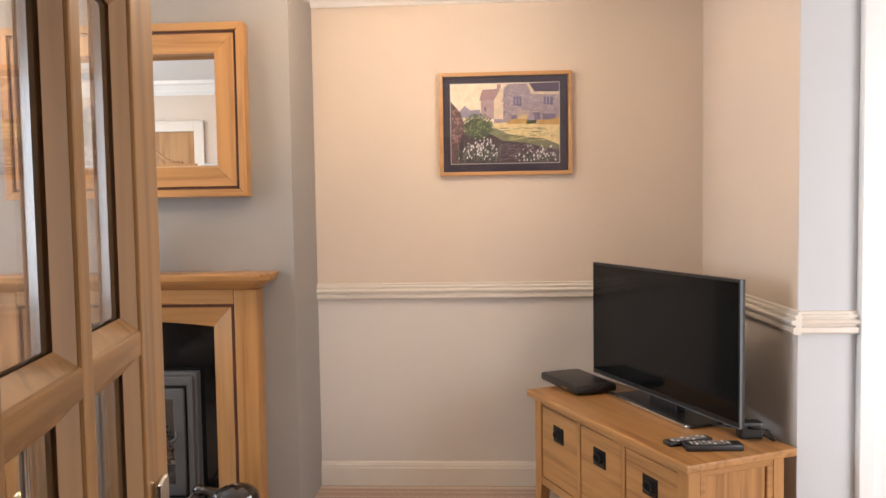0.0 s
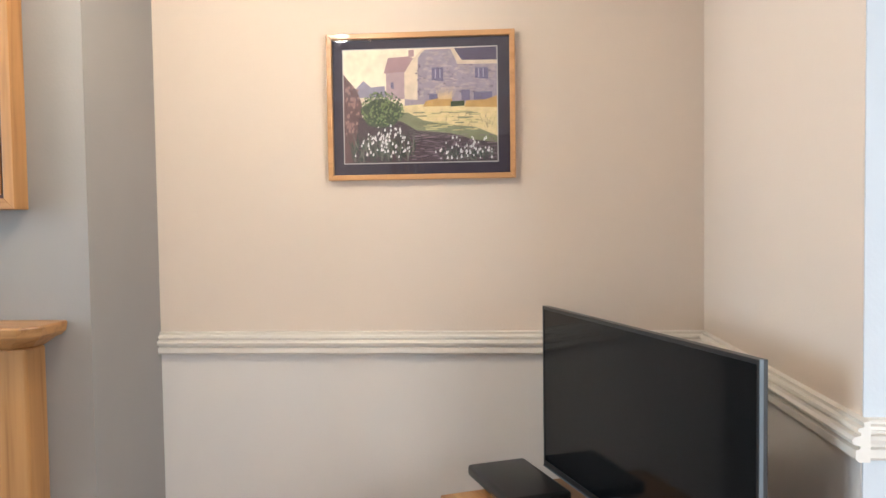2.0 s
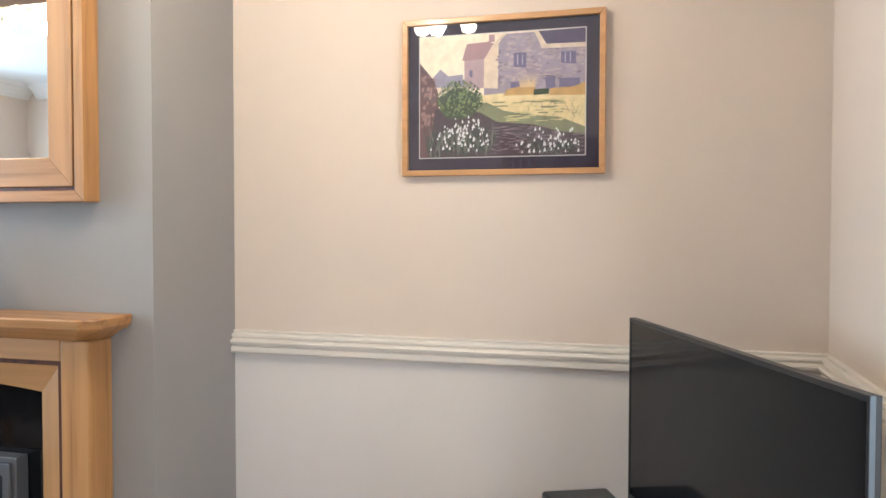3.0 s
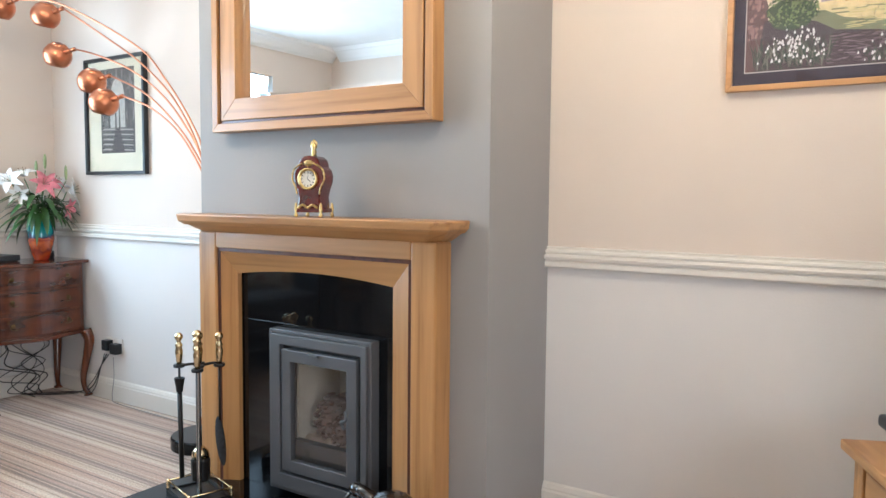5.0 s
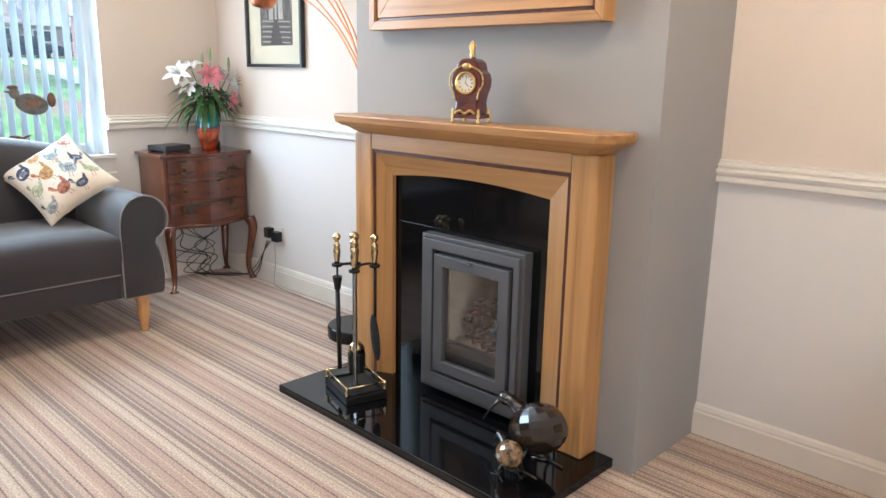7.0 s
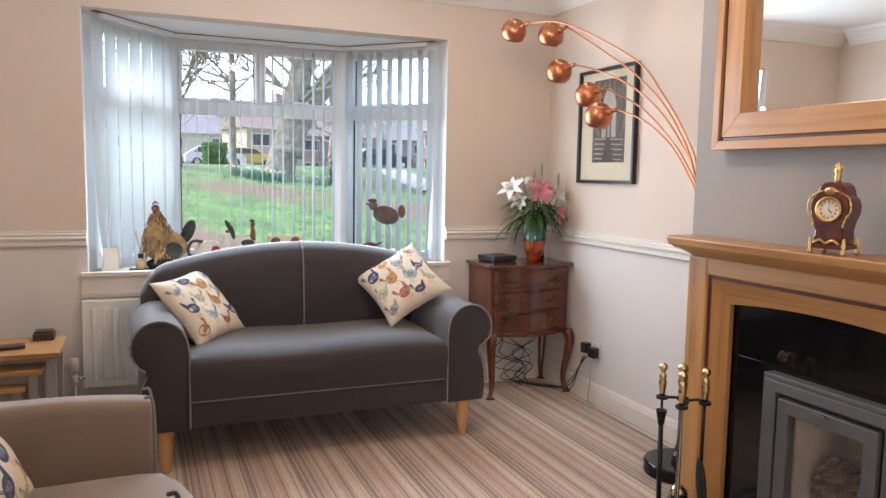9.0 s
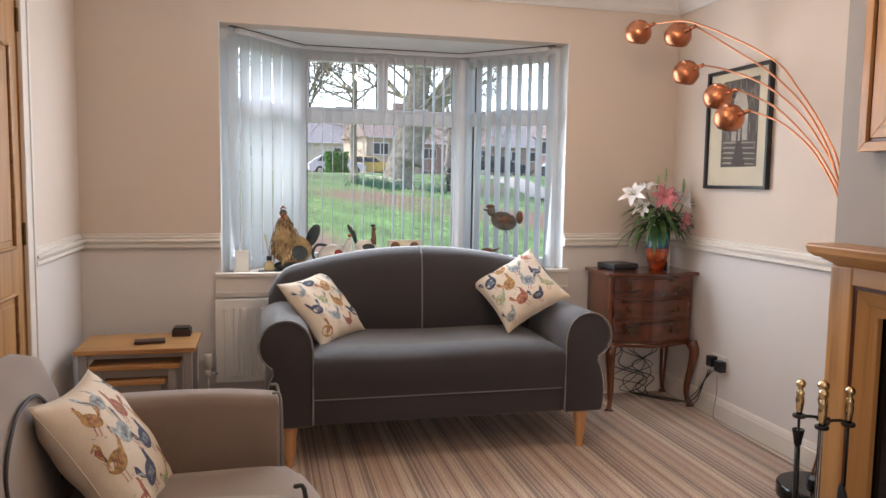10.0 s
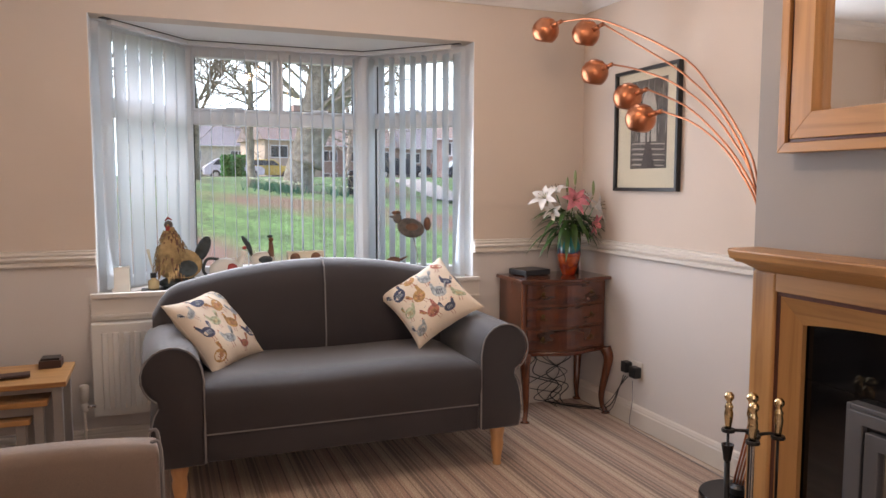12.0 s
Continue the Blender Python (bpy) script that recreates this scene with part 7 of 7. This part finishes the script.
casing("door_trim", QX0, QX1, S, 1, 0.085)
casing("door_trim", DX0 - 0.0, DX1, S, 1, 0.06)
structure("door_lining", joined((QX0 - 0.03, QX0, S - 0.12, S + 0.002, 0, 2.03), (QX1, QX1 + 0.03, S - 0.12, S + 0.002, 0, 2.03)), "oak_z", "oak door lining")


def arched(x0, x1, z0, z1, rise, n=16):
    pts = [(x0, z0), (x1, z0), (x1, z1)]
    for k in range(1, n):
        t = k / n
        s = 0.5 - 0.5 * math.cos(2 * math.pi * min(1, max(0, (t - 0.12) / 0.76)))
        pts.append((x1 + (x0 - x1) * t, z1 + rise * s))
    return pts + [(x0, z1)]


d1 = thing("door_closed", "closed oak panelled door with an arched top panel and brass hinges", "door")
d1["kind"] = "structure"
q0, q1 = QX0 + 0.003, QX1 - 0.003
part("door_leaf", joined((q0, q1, S - 0.038, S - 0.002, 0.005, 2.027)), "oak_z", d1)
for x0, x1, z0, z1, rise in ((q0 + 0.11, q1 - 0.11, 1.02, 1.78, 0.10), (q0 + 0.11, q1 - 0.11, 0.22, 0.84, 0.0)):
    out, inn = arched(x0, x1, z0, z1, rise), arched(x0 + 0.03, x1 - 0.03, z0 + 0.03, z1 - 0.03, rise)
    part("panel_moulding", tube([(x, S + 0.001, z) for x, z in out] + [(out[0][0], S + 0.001, out[0][1])], 0.009, 8), "oak_x", d1, "raised oak moulding", smooth=True)
    bm = bmesh.new()
    bm_prism(bm, inn, "y", S - 0.004, S + 0.004)
    bmesh.ops.recalc_face_normals(bm, faces=bm.faces[:])
    part("raised_panel", bm, "oak_z", d1, bevel=0.004)
for z in (0.25, 1.02, 1.85):
    part("hinge", tube([(q0 - 0.001, S + 0.004, z), (q0 - 0.001, S + 0.004, z + 0.09)], 0.006, 8), "antique", d1, "dull brass hinge")
part("door_handle", tube(bezier([(q1 - 0.05, S, 1.0), (q1 - 0.05, S + 0.045, 1.0), (q1 - 0.08, S + 0.05, 1.0), (q1 - 0.15, S + 0.05, 1.0)], 5), 0.009, 8), "chrome", d1, "chrome lever handle", smooth=True)

H0, H1 = Vector((-0.140, 0.391)), Vector((-0.272, 1.039))
dd = (H1 - H0).normalized()
dm = Matrix.Translation((H0.x, H0.y, 0)) @ Matrix.Rotation(math.atan2(dd.y, dd.x), 4, "Z")
d2 = thing("glazed_door", "open oak door with small glass panes and a chrome lever handle", "door", dm)
d2["kind"] = "structure"
DL, DT, SW = 0.661, 0.040, 0.088
part("stile", joined((0, SW, 0, DT, 0.006, 1.985)), "door_z", d2, bevel=0.002)
part("stile", joined((DL - SW, DL, 0, DT, 0.006, 1.985)), "door_z", d2, bevel=0.002)
part("rail", joined((SW, DL - SW, 0, DT, 1.885, 1.985)), "door_x", d2)
part("rail", joined((SW, DL - SW, 0, DT, 0.006, 0.22)), "door_x", d2)
cols = 3
gw = (DL - 2 * SW) / cols
zb = [0.22, 0.55, 0.885, 1.225, 1.575, 1.885]
for k in range(1, cols):
    x = SW + gw * k
    part("glazing_bar", joined((x - 0.013, x + 0.013, 0.0, DT, 0.22, 1.885)), "door_z", d2, bevel=0.003)
for z in zb[1:-1]:
    part("glazing_bar", joined((SW, DL - SW, 0.001, DT - 0.001, z - 0.013, z + 0.013)), "door_x", d2, bevel=0.003)
for i in range(cols):
    xa, xb = SW + gw * i + (0.013 if i else 0), SW + gw * (i + 1) - (0.013 if i < cols - 1 else 0)
    for z0, z1 in zip(zb, zb[1:]):
        za, zc = z0 + (0.013 if z0 > 0.3 else 0), z1 - (0.013 if z1 < 1.8 else 0)
        bm = bmesh.new()
        for y0, y1 in ((0.004, 0.016), (DT - 0.016, DT - 0.004)):
            yo, yi = (y0, y1) if y0 < 0.01 else (y1, y0)
            for (ax, az), (bx_, bz), nx_, nz_ in (((xa, za), (xb, za), 0, 1), ((xb, za), (xb, zc), -1, 0), ((xb, zc), (xa, zc), 0, -1), ((xa, zc), (xa, za), 1, 0)):
                w = 0.014
                v = [bm.verts.new(p) for p in ((ax, yo, az), (bx_, yo, bz))]
                ex = 1 if bx_ > ax else (-1 if bx_ < ax else 0)
                ez = 1 if bz > az else (-1 if bz < az else 0)
                v += [bm.verts.new(p) for p in ((bx_ + (nx_ - ex) * w, yi, bz + (nz_ - ez) * w), (ax + (nx_ + ex) * w, yi, az + (nz_ + ez) * w))]
                bm.faces.new(v)
        part("pane_moulding", bm, "door_z", d2)
        part("pane", joined((xa, xb, 0.018, 0.022, za, zc)), "glass", d2)
part("handle_plate", rounded((DL - 0.072, DL - 0.034, -0.009, 0, 0.925, 1.075), 0.004), "chrome", d2, "chrome back plate")
part("door_handle", tube(bezier([(DL - 0.053, -0.005, 1.02), (DL - 0.053, -0.045, 1.02), (DL - 0.075, -0.052, 1.02), (DL - 0.16, -0.05, 1.015)], 5), 0.009, 10), "chrome", d2, "chrome lever handle", smooth=True)
part("latch_plate", joined((DL, DL + 0.002, 0.010, 0.030, 0.935, 1.085)), "chrome", d2, "chrome latch plate")

# patio window of the dining end, out of view but lighting the room
pw = thing("window_4", "white plastic patio window at the dining end", "window")
pw["kind"] = "structure"
part("window_frame", joined((GX0, GX0 + 0.07, S - 0.09, S - 0.03, 0, 2.1), (GX1 - 0.07, GX1, S - 0.09, S - 0.03, 0, 2.1), (2.96, 3.04, S - 0.09, S - 0.03, 0.07, 2.03), (GX0 + 0.07, GX1 - 0.07, S - 0.09, S - 0.03, 2.03, 2.1), (GX0 + 0.07, GX1 - 0.07, S - 0.09, S - 0.03, 0, 0.07)), "upvc", pw)
for x0, x1 in ((GX0 + 0.07, 2.96), (3.04, GX1 - 0.07)):
    p = part("pane", joined((x0, x1, S - 0.062, S - 0.058, 0.07, 2.03)), "glass", pw)
    p.visible_shadow = False

# ---- outdoors ----
bm = bmesh.new()
bm.faces.new([bm.verts.new(p) for p in ((-220, -350, -5), (-220, 350, -5), (-220, 350, 160), (-220, -350, 160))])
structure("backdrop", bm, glow("overcast_haze", (0.73, 0.92, 1.0), 1.6), "plain bright overcast sky beyond the houses")

def height(x, y):
    """The lawn rises away from the house to the street."""
    if x > -9:
        return -0.45
    t = min(1.25, (-x - 9) / 19)
    s = t * t * (3 - 2 * t) if t < 1 else 1.0
    far = max(0, min(1, (-x - 29) / 8))
    side = max(-1.2, min(1.3, (5.5 - y) * 0.16)) * s * (1 - far)
    return -0.45 + s * 1.55 + side * 0.55 + far * 0.55


M["grass"] = g = material("lawn_grass", (0.10, 0.20, 0.062), 0.95, vary=0.45, scale=1.3, fine=0.55, fine_scale=9, bump=1.0, bump_scale=14)
nt = g.node_tree
nz, rp, mx, co = (nt.nodes.new(k) for k in ("ShaderNodeTexNoise", "ShaderNodeValToRGB", "ShaderNodeMix", "ShaderNodeTexCoord"))
nz.inputs["Scale"].default_value, nz.inputs["Detail"].default_value = 0.16, 6
nt.links.new(co.outputs["Object"], nz.inputs["Vector"])
nt.links.new(nz.outputs["Fac"], rp.inputs["Fac"])
rp.color_ramp.elements[0].position, rp.color_ramp.elements[1].position = 0.47, 0.60
mx.data_type = "RGBA"
b = nt.nodes["Principled BSDF"]
old = b.inputs["Base Color"].links[0].from_socket
nt.links.new(old, mx.inputs["A"])
mx.inputs["B"].default_value = (0.20, 0.12, 0.09, 1)
nt.links.new(rp.outputs["Color"], mx.inputs["Factor"])
nt.links.new(mx.outputs["Result"], b.inputs["Base Color"])
bm = bmesh.new()
xs = [400, 60, 20, 6, 0, -4.9] + [-6 - 1.0 * k for k in range(34)] + [-42, -60, -100, -400]
ys = [-400, -100, -50] + [-30 + 2 * k for k in range(41)] + [80, 120, 400]
grid = [[bm.verts.new((x, y, height(x, y))) for y in ys] for x in xs]
for i in range(len(xs) - 1):
    for j in range(len(ys) - 1):
        bm.faces.new((grid[i][j], grid[i + 1][j], grid[i + 1][j + 1], grid[i][j + 1]))
structure("ground", bm, "grass", "green lawn with bare brown earth, rising to the street", smooth=True)

M["asphalt"] = material("road_asphalt", (0.30, 0.30, 0.31), 0.9, vary=0.15, scale=2)
M["concrete"] = material("pale_concrete", (0.40, 0.38, 0.36), 0.9, vary=0.1, scale=3)
bm = bmesh.new()
bm_box(bm, -58, -46, -60, 90, 1.5, 1.67)
structure("road", bm, "asphalt", "grey street beyond the lawn")
bm = bmesh.new()
bm_box(bm, -46, -44.5, -60, 90, 1.5, 1.76)
bm_box(bm, -61, -58, -60, 90, 1.5, 1.78)
structure("pavement", bm, "concrete", "pale pavement with raised kerb")
bm = bmesh.new()
path = [(-44.6, 14.5), (-36, 13.2), (-30, 13.4), (-24, 16)]
for (x0, y0), (x1, y1) in zip(path, path[1:]):
    v = [bm.verts.new((x, y, height(x, y) + 0.05)) for x, y in ((x0, y0 - 0.9), (x1, y1 - 0.9), (x1, y1 + 0.9), (x0, y0 + 0.9))]
    bm.faces.new(v)
structure("path", bm, "concrete", "pale footpath across the lawn")

M["bark"] = material("grey_bark", (0.36, 0.33, 0.27), 0.95, vary=0.4, scale=5, fine=0.4, fine_scale=30, bump=1.0, bump_scale=18)
M["twig"] = material("bare_twigs", (0.30, 0.26, 0.21), 0.95, vary=0.2)


def tree(x, y, trunk_pts, radii, seed, twigs, label):
    t = thing("tree", label, "tree", Matrix.Translation((x, y, height(x, y) - 0.1)))
    rng = random.Random(seed)
    trunk, crown = bmesh.new(), bmesh.new()
    pts = bezier(trunk_pts, 5)
    rad = [radii[0] + (radii[1] - radii[0]) * k / (len(pts) - 1) for k in range(len(pts))]
    rad[0] *= 1.35
    rad[1] *= 1.15
    bm_tube(trunk, pts, rad, 12)

    def grow(p, d, length, r, depth):
        d = d.normalized()
        q, seg = [p], 4
        for _ in range(seg):
            d = (d + Vector([rng.uniform(-0.22, 0.22) for _ in range(3)]) + Vector((0, 0, 0.06))).normalized()
            q.append(q[-1] + d * length / seg)
        rr = [r * (1 - 0.5 * k / seg) for k in range(seg + 1)]
        bm_tube(trunk if depth < 2 else crown, q, rr, 6 if depth < 2 else 3, cap=False)
        if depth >= 6:
            return
        for k in range(twigs if depth < 4 else 3):
            at = q[rng.randint(2, seg)]
            a = Vector([rng.uniform(-1, 1) for _ in range(3)])
            grow(at, (d + a * 0.85), length * rng.uniform(0.55, 0.78), r * 0.64, depth + 1)
    top = len(pts)
    for k in range(15):
        at = pts[int(top * rng.uniform(0.3, 0.98))]
        a = rng.uniform(0, 6.28)
        grow(at, Vector((math.cos(a), math.sin(a), rng.uniform(0.1, 1.0))), 3.4 if radii[0] > 0.3 else 2.4, min(0.075, radii[1] * 0.55), 1)
    for b_, nm, mt, lb in ((trunk, "trunk", "bark", "grey rugged trunk and limbs"), (crown, "crown", "twig", "bare spring twigs")):
        bmesh.ops.recalc_face_normals(b_, faces=b_.faces[:])
        part(nm, b_, mt, t, lb, smooth=True, kind="stuff" if nm == "crown" else "")
    return t


tree(-28, 6.27, [(0, 0, 0), (0, 0.08, 0.7), (0, 0.30, 1.5), (0, 0.50, 2.3), (0, 0.62, 3.0), (0, 0.78, 3.8), (0, 0.90, 4.8), (0.3, 0.9, 7.0)], (0.58, 0.36), 4, 3, "large old bare tree with a leaning grey trunk, on the lawn")
tree(-27.95, 6.60, [(0, 0, 1.1), (0, 0.35, 2.1), (0, 0.9, 3.0), (0, 1.6, 4.0), (0, 2.3, 5.0), (0, 3.3, 6.6)], (0.48, 0.26), 9, 3, "leaning second limb of the old bare tree")
tree(-29, 4.75, [(0, 0, 0), (0, -0.05, 2.0), (0, 0.0, 4.0), (0, -0.2, 6.0)], (0.15, 0.08), 12, 3, "slender bare young tree on the lawn")
tree(-33, 2.75, [(0, 0, 0), (0, 0.1, 3.0), (0, -0.1, 6.0), (0, 0.2, 8.0)], (0.30, 0.15), 15, 3, "bare tree with a mossy trunk")
tree(-50, 13.5, [(0, 0, 0), (0, 0.2, 3.0), (0, -0.1, 6.0)], (0.2, 0.1), 18, 3, "slim bare leafless tree beside the street")
tree(-34, -1.5, [(0, 0, 0), (0, 0.1, 3.0), (0, -0.1, 7.0)], (0.3, 0.15), 25, 3, "bare tree at the edge of the lawn")

M["daff_leaf"] = material("bulb_leaves", (0.03, 0.16, 0.09), 0.7)
M["daff"] = material("pale_daffodil", (0.55, 0.60, 0.42), 0.7)
df_ = thing("daffodil_clump", "drift of pale daffodils in grass under the old tree", "flowers")
rnd = random.Random(31)
lv, fl = bmesh.new(), bmesh.new()
for k in range(230):
    x, y = rnd.gauss(-26.3, 0.9), rnd.gauss(5.3, 0.45) if k < 200 else rnd.gauss(7.4, 0.3)
    z = height(x, y)
    for _ in range(2):
        a = rnd.uniform(0, 6.28)
        t = Vector((math.cos(a), math.sin(a), 0)) * 0.02
        p = Vector((x, y, z - 0.02))
        lv.faces.new([lv.verts.new(v) for v in (p - t, p + t, p + t * 4 + Vector((0, 0, rnd.uniform(0.22, 0.36))))])
    if k % 3 == 0:
        bm_ball(fl, (x, y, z + 0.34), (0.045, 0.045, 0.035), 5, 4)
part("leaves", lv, "daff_leaf", df_, kind="stuff")
part("blooms", fl, "daff", df_, "pale yellow blooms", kind="stuff")

# wall and roof colours are lifted and greyed to carry the distance haze
for nm, col in (("brick", (0.40, 0.29, 0.25)), ("buff", (0.58, 0.48, 0.38)), ("render", (0.70, 0.66, 0.60)), ("rooftile", (0.28, 0.23, 0.21)), ("slate", (0.26, 0.26, 0.28)), ("darkglass", (0.06, 0.07, 0.08)), ("hedge", (0.05, 0.20, 0.04)), ("carwhite", (0.6, 0.62, 0.65)), ("caryellow", (0.55, 0.42, 0.10)), ("cardark", (0.03, 0.035, 0.05)), ("rubber", (0.02, 0.02, 0.02))):
    M[nm] = material(nm + "_outdoors", col, 0.15 if nm == "darkglass" else (0.25 if nm.startswith("car") else 0.9), vary=0.15, scale=3, bump=0.4 if nm in ("brick", "buff", "rooftile") else 0)


def house(x, y, w, d, h, wall, roof, turn, label, cols=3):
    t = thing("house", label, "house", Matrix.Translation((x, y, 0.3)) @ Matrix.Rotation(radians(turn), 4, "Z"))
    part("wall", joined((-d / 2, d / 2, -w / 2, w / 2, 0, h)), wall, t)
    bm = bmesh.new()
    bm_prism(bm, [(-d / 2 - 0.4, h - 0.1), (d / 2 + 0.4, h - 0.1), (0, h + d * 0.36)], "y", -w / 2 - 0.3, w / 2 + 0.3)
    bmesh.ops.recalc_face_normals(bm, faces=bm.faces[:])
    rf = part("roof", bm, roof, t, "pitched tiled roof")
    part("chimney", joined((-0.4, 0.4, w / 2 - 1.4, w / 2 - 0.5, h + d * 0.2, h + d * 0.36 + 1.0)), "brick", rf, "brick chimney")
    for z0, z1 in ((0.9, 2.2), (3.4, 4.6)):
        for k in range(cols):
            yc = -w / 2 + w * (k + 0.5) / cols
            if z0 < 1 and k == cols // 2:
                part("door", joined((d / 2, d / 2 + 0.06, yc - 0.5, yc + 0.5, 0, 2.1)), "render", t, "pale front door")
                continue
            wn_ = part("window", joined((d / 2, d / 2 + 0.05, yc - 0.85, yc + 0.85, z0, z1)), "upvc", t, "white framed window")
            for s in (-1, 1):
                part("pane", joined((d / 2 + 0.05, d / 2 + 0.06, yc + s * 0.42 - 0.36, yc + s * 0.42 + 0.36, z0 + 0.1, z1 - 0.1)), "darkglass", wn_)
    part("gutter", joined((d / 2 + 0.3, d / 2 + 0.42, -w / 2, w / 2, h - 0.2, h - 0.1)), "upvc", t)
    part("porch", joined((d / 2 + 0.05, d / 2 + 1.2, -1.1, 1.1, 2.3, 2.5)), roof, t)
    return t


house(-84, 21.5, 9, 8, 5.2, "brick", "rooftile", 4, "red brick two-storey house with brown tiled roof, across the street")
house(-74, 12.6, 5.5, 7, 5.2, "buff", "rooftile", 12, "buff two-storey house, gable to the lawn, across the street", 2)
house(-86, 32.5, 9, 8, 5.2, "brick", "slate", -6, "red brick house with slate roof, further along the street")
house(-88, 5.0, 14, 8, 5.2, "render", "slate", 0, "pale rendered house across the street")
house(-90, -10, 10, 8, 5.2, "brick", "rooftile", 0, "red brick house behind the bare trees")
house(-62, 29, 8, 7, 5.0, "brick", "rooftile", -25, "red brick corner house beside the street")


def car(x, y, paint, label, turn=90):
    t = thing("car", label, "car", Matrix.Translation((x, y, 1.67)) @ Matrix.Rotation(radians(turn), 4, "Z"))
    bm = bmesh.new()
    bm_prism(bm, [(-2.1, 0.3), (2.1, 0.3), (2.15, 0.7), (1.9, 0.9), (1.1, 0.98), (0.5, 1.42), (-1.2, 1.45), (-1.9, 1.0), (-2.15, 0.8)], "y", -0.85, 0.85)
    bmesh.ops.recalc_face_normals(bm, faces=bm.faces[:])
    part("body", bm, paint, t, bevel=0.06)
    for s in (-1, 1):
        bm = bmesh.new()
        bm_prism(bm, [(-1.5, 1.0), (0.9, 1.0), (0.45, 1.36), (-1.15, 1.38)], "y", s * 0.86 - 0.005, s * 0.86 + 0.005)
        bmesh.ops.recalc_face_normals(bm, faces=bm.faces[:])
        part("side_window", bm, "darkglass", t)
        for wx in (-1.3, 1.35):
            bm = bmesh.new()
            bm_lathe(bm, [(0.0, -0.1), (0.30, -0.1), (0.32, -0.06), (0.32, 0.06), (0.30, 0.1), (0.0, 0.1)], 18)
            bmesh.ops.transform(bm, matrix=Matrix.Translation((wx, s * 0.78, 0.32)) @ Matrix.Rotation(radians(90), 4, "X"), verts=bm.verts[:])
            wh = part("wheel", bm, "rubber", t)
            bm = bmesh.new()
            bm_lathe(bm, [(0.0, -0.11), (0.18, -0.105), (0.18, 0.105), (0.0, 0.11)], 12)
            bmesh.ops.transform(bm, matrix=Matrix.Translation((wx, s * 0.78, 0.32)) @ Matrix.Rotation(radians(90), 4, "X"), verts=bm.verts[:])
            part("rim", bm, "chrome", wh)


car(-56.5, 6.6, "carwhite", "white parked car across the lawn")
car(-57, 9.0, "caryellow", "yellow parked car behind the trees")
car(-51, 17.5, "cardark", "dark parked car in the street")
car(-49, 22.5, "cardark", "dark blue parked car in the street")
hd = thing("hedge", "dense clipped green hedge at the far edge of the lawn", "hedge", Matrix.Translation((-42, 5.25, 1.6)))
bm = bmesh.new()
rnd = random.Random(77)
for k in range(900):
    p = Vector((rnd.uniform(-0.6, 0.6), rnd.uniform(-0.6, 0.6), rnd.uniform(0, 1.25)))
    bm_ball(bm, p, (0.09, 0.09, 0.06), 5, 3)
part("foliage", bm, "hedge", hd, "small dark leaves", kind="stuff")
bn = thing("litter_bin", "dark litter bin beside the footpath", "bin", Matrix.Translation((-30, 8.95, height(-30, 8.95) - 0.05)))
part("drum", lathe([(0.24, 0), (0.27, 0.1), (0.28, 0.9), (0.25, 1.0), (0, 1.02)], 16), "cardark", bn)
part("band", lathe([(0.285, 0.75), (0.285, 0.8), (0.27, 0.8), (0.27, 0.75)], 16), "chrome", bn)
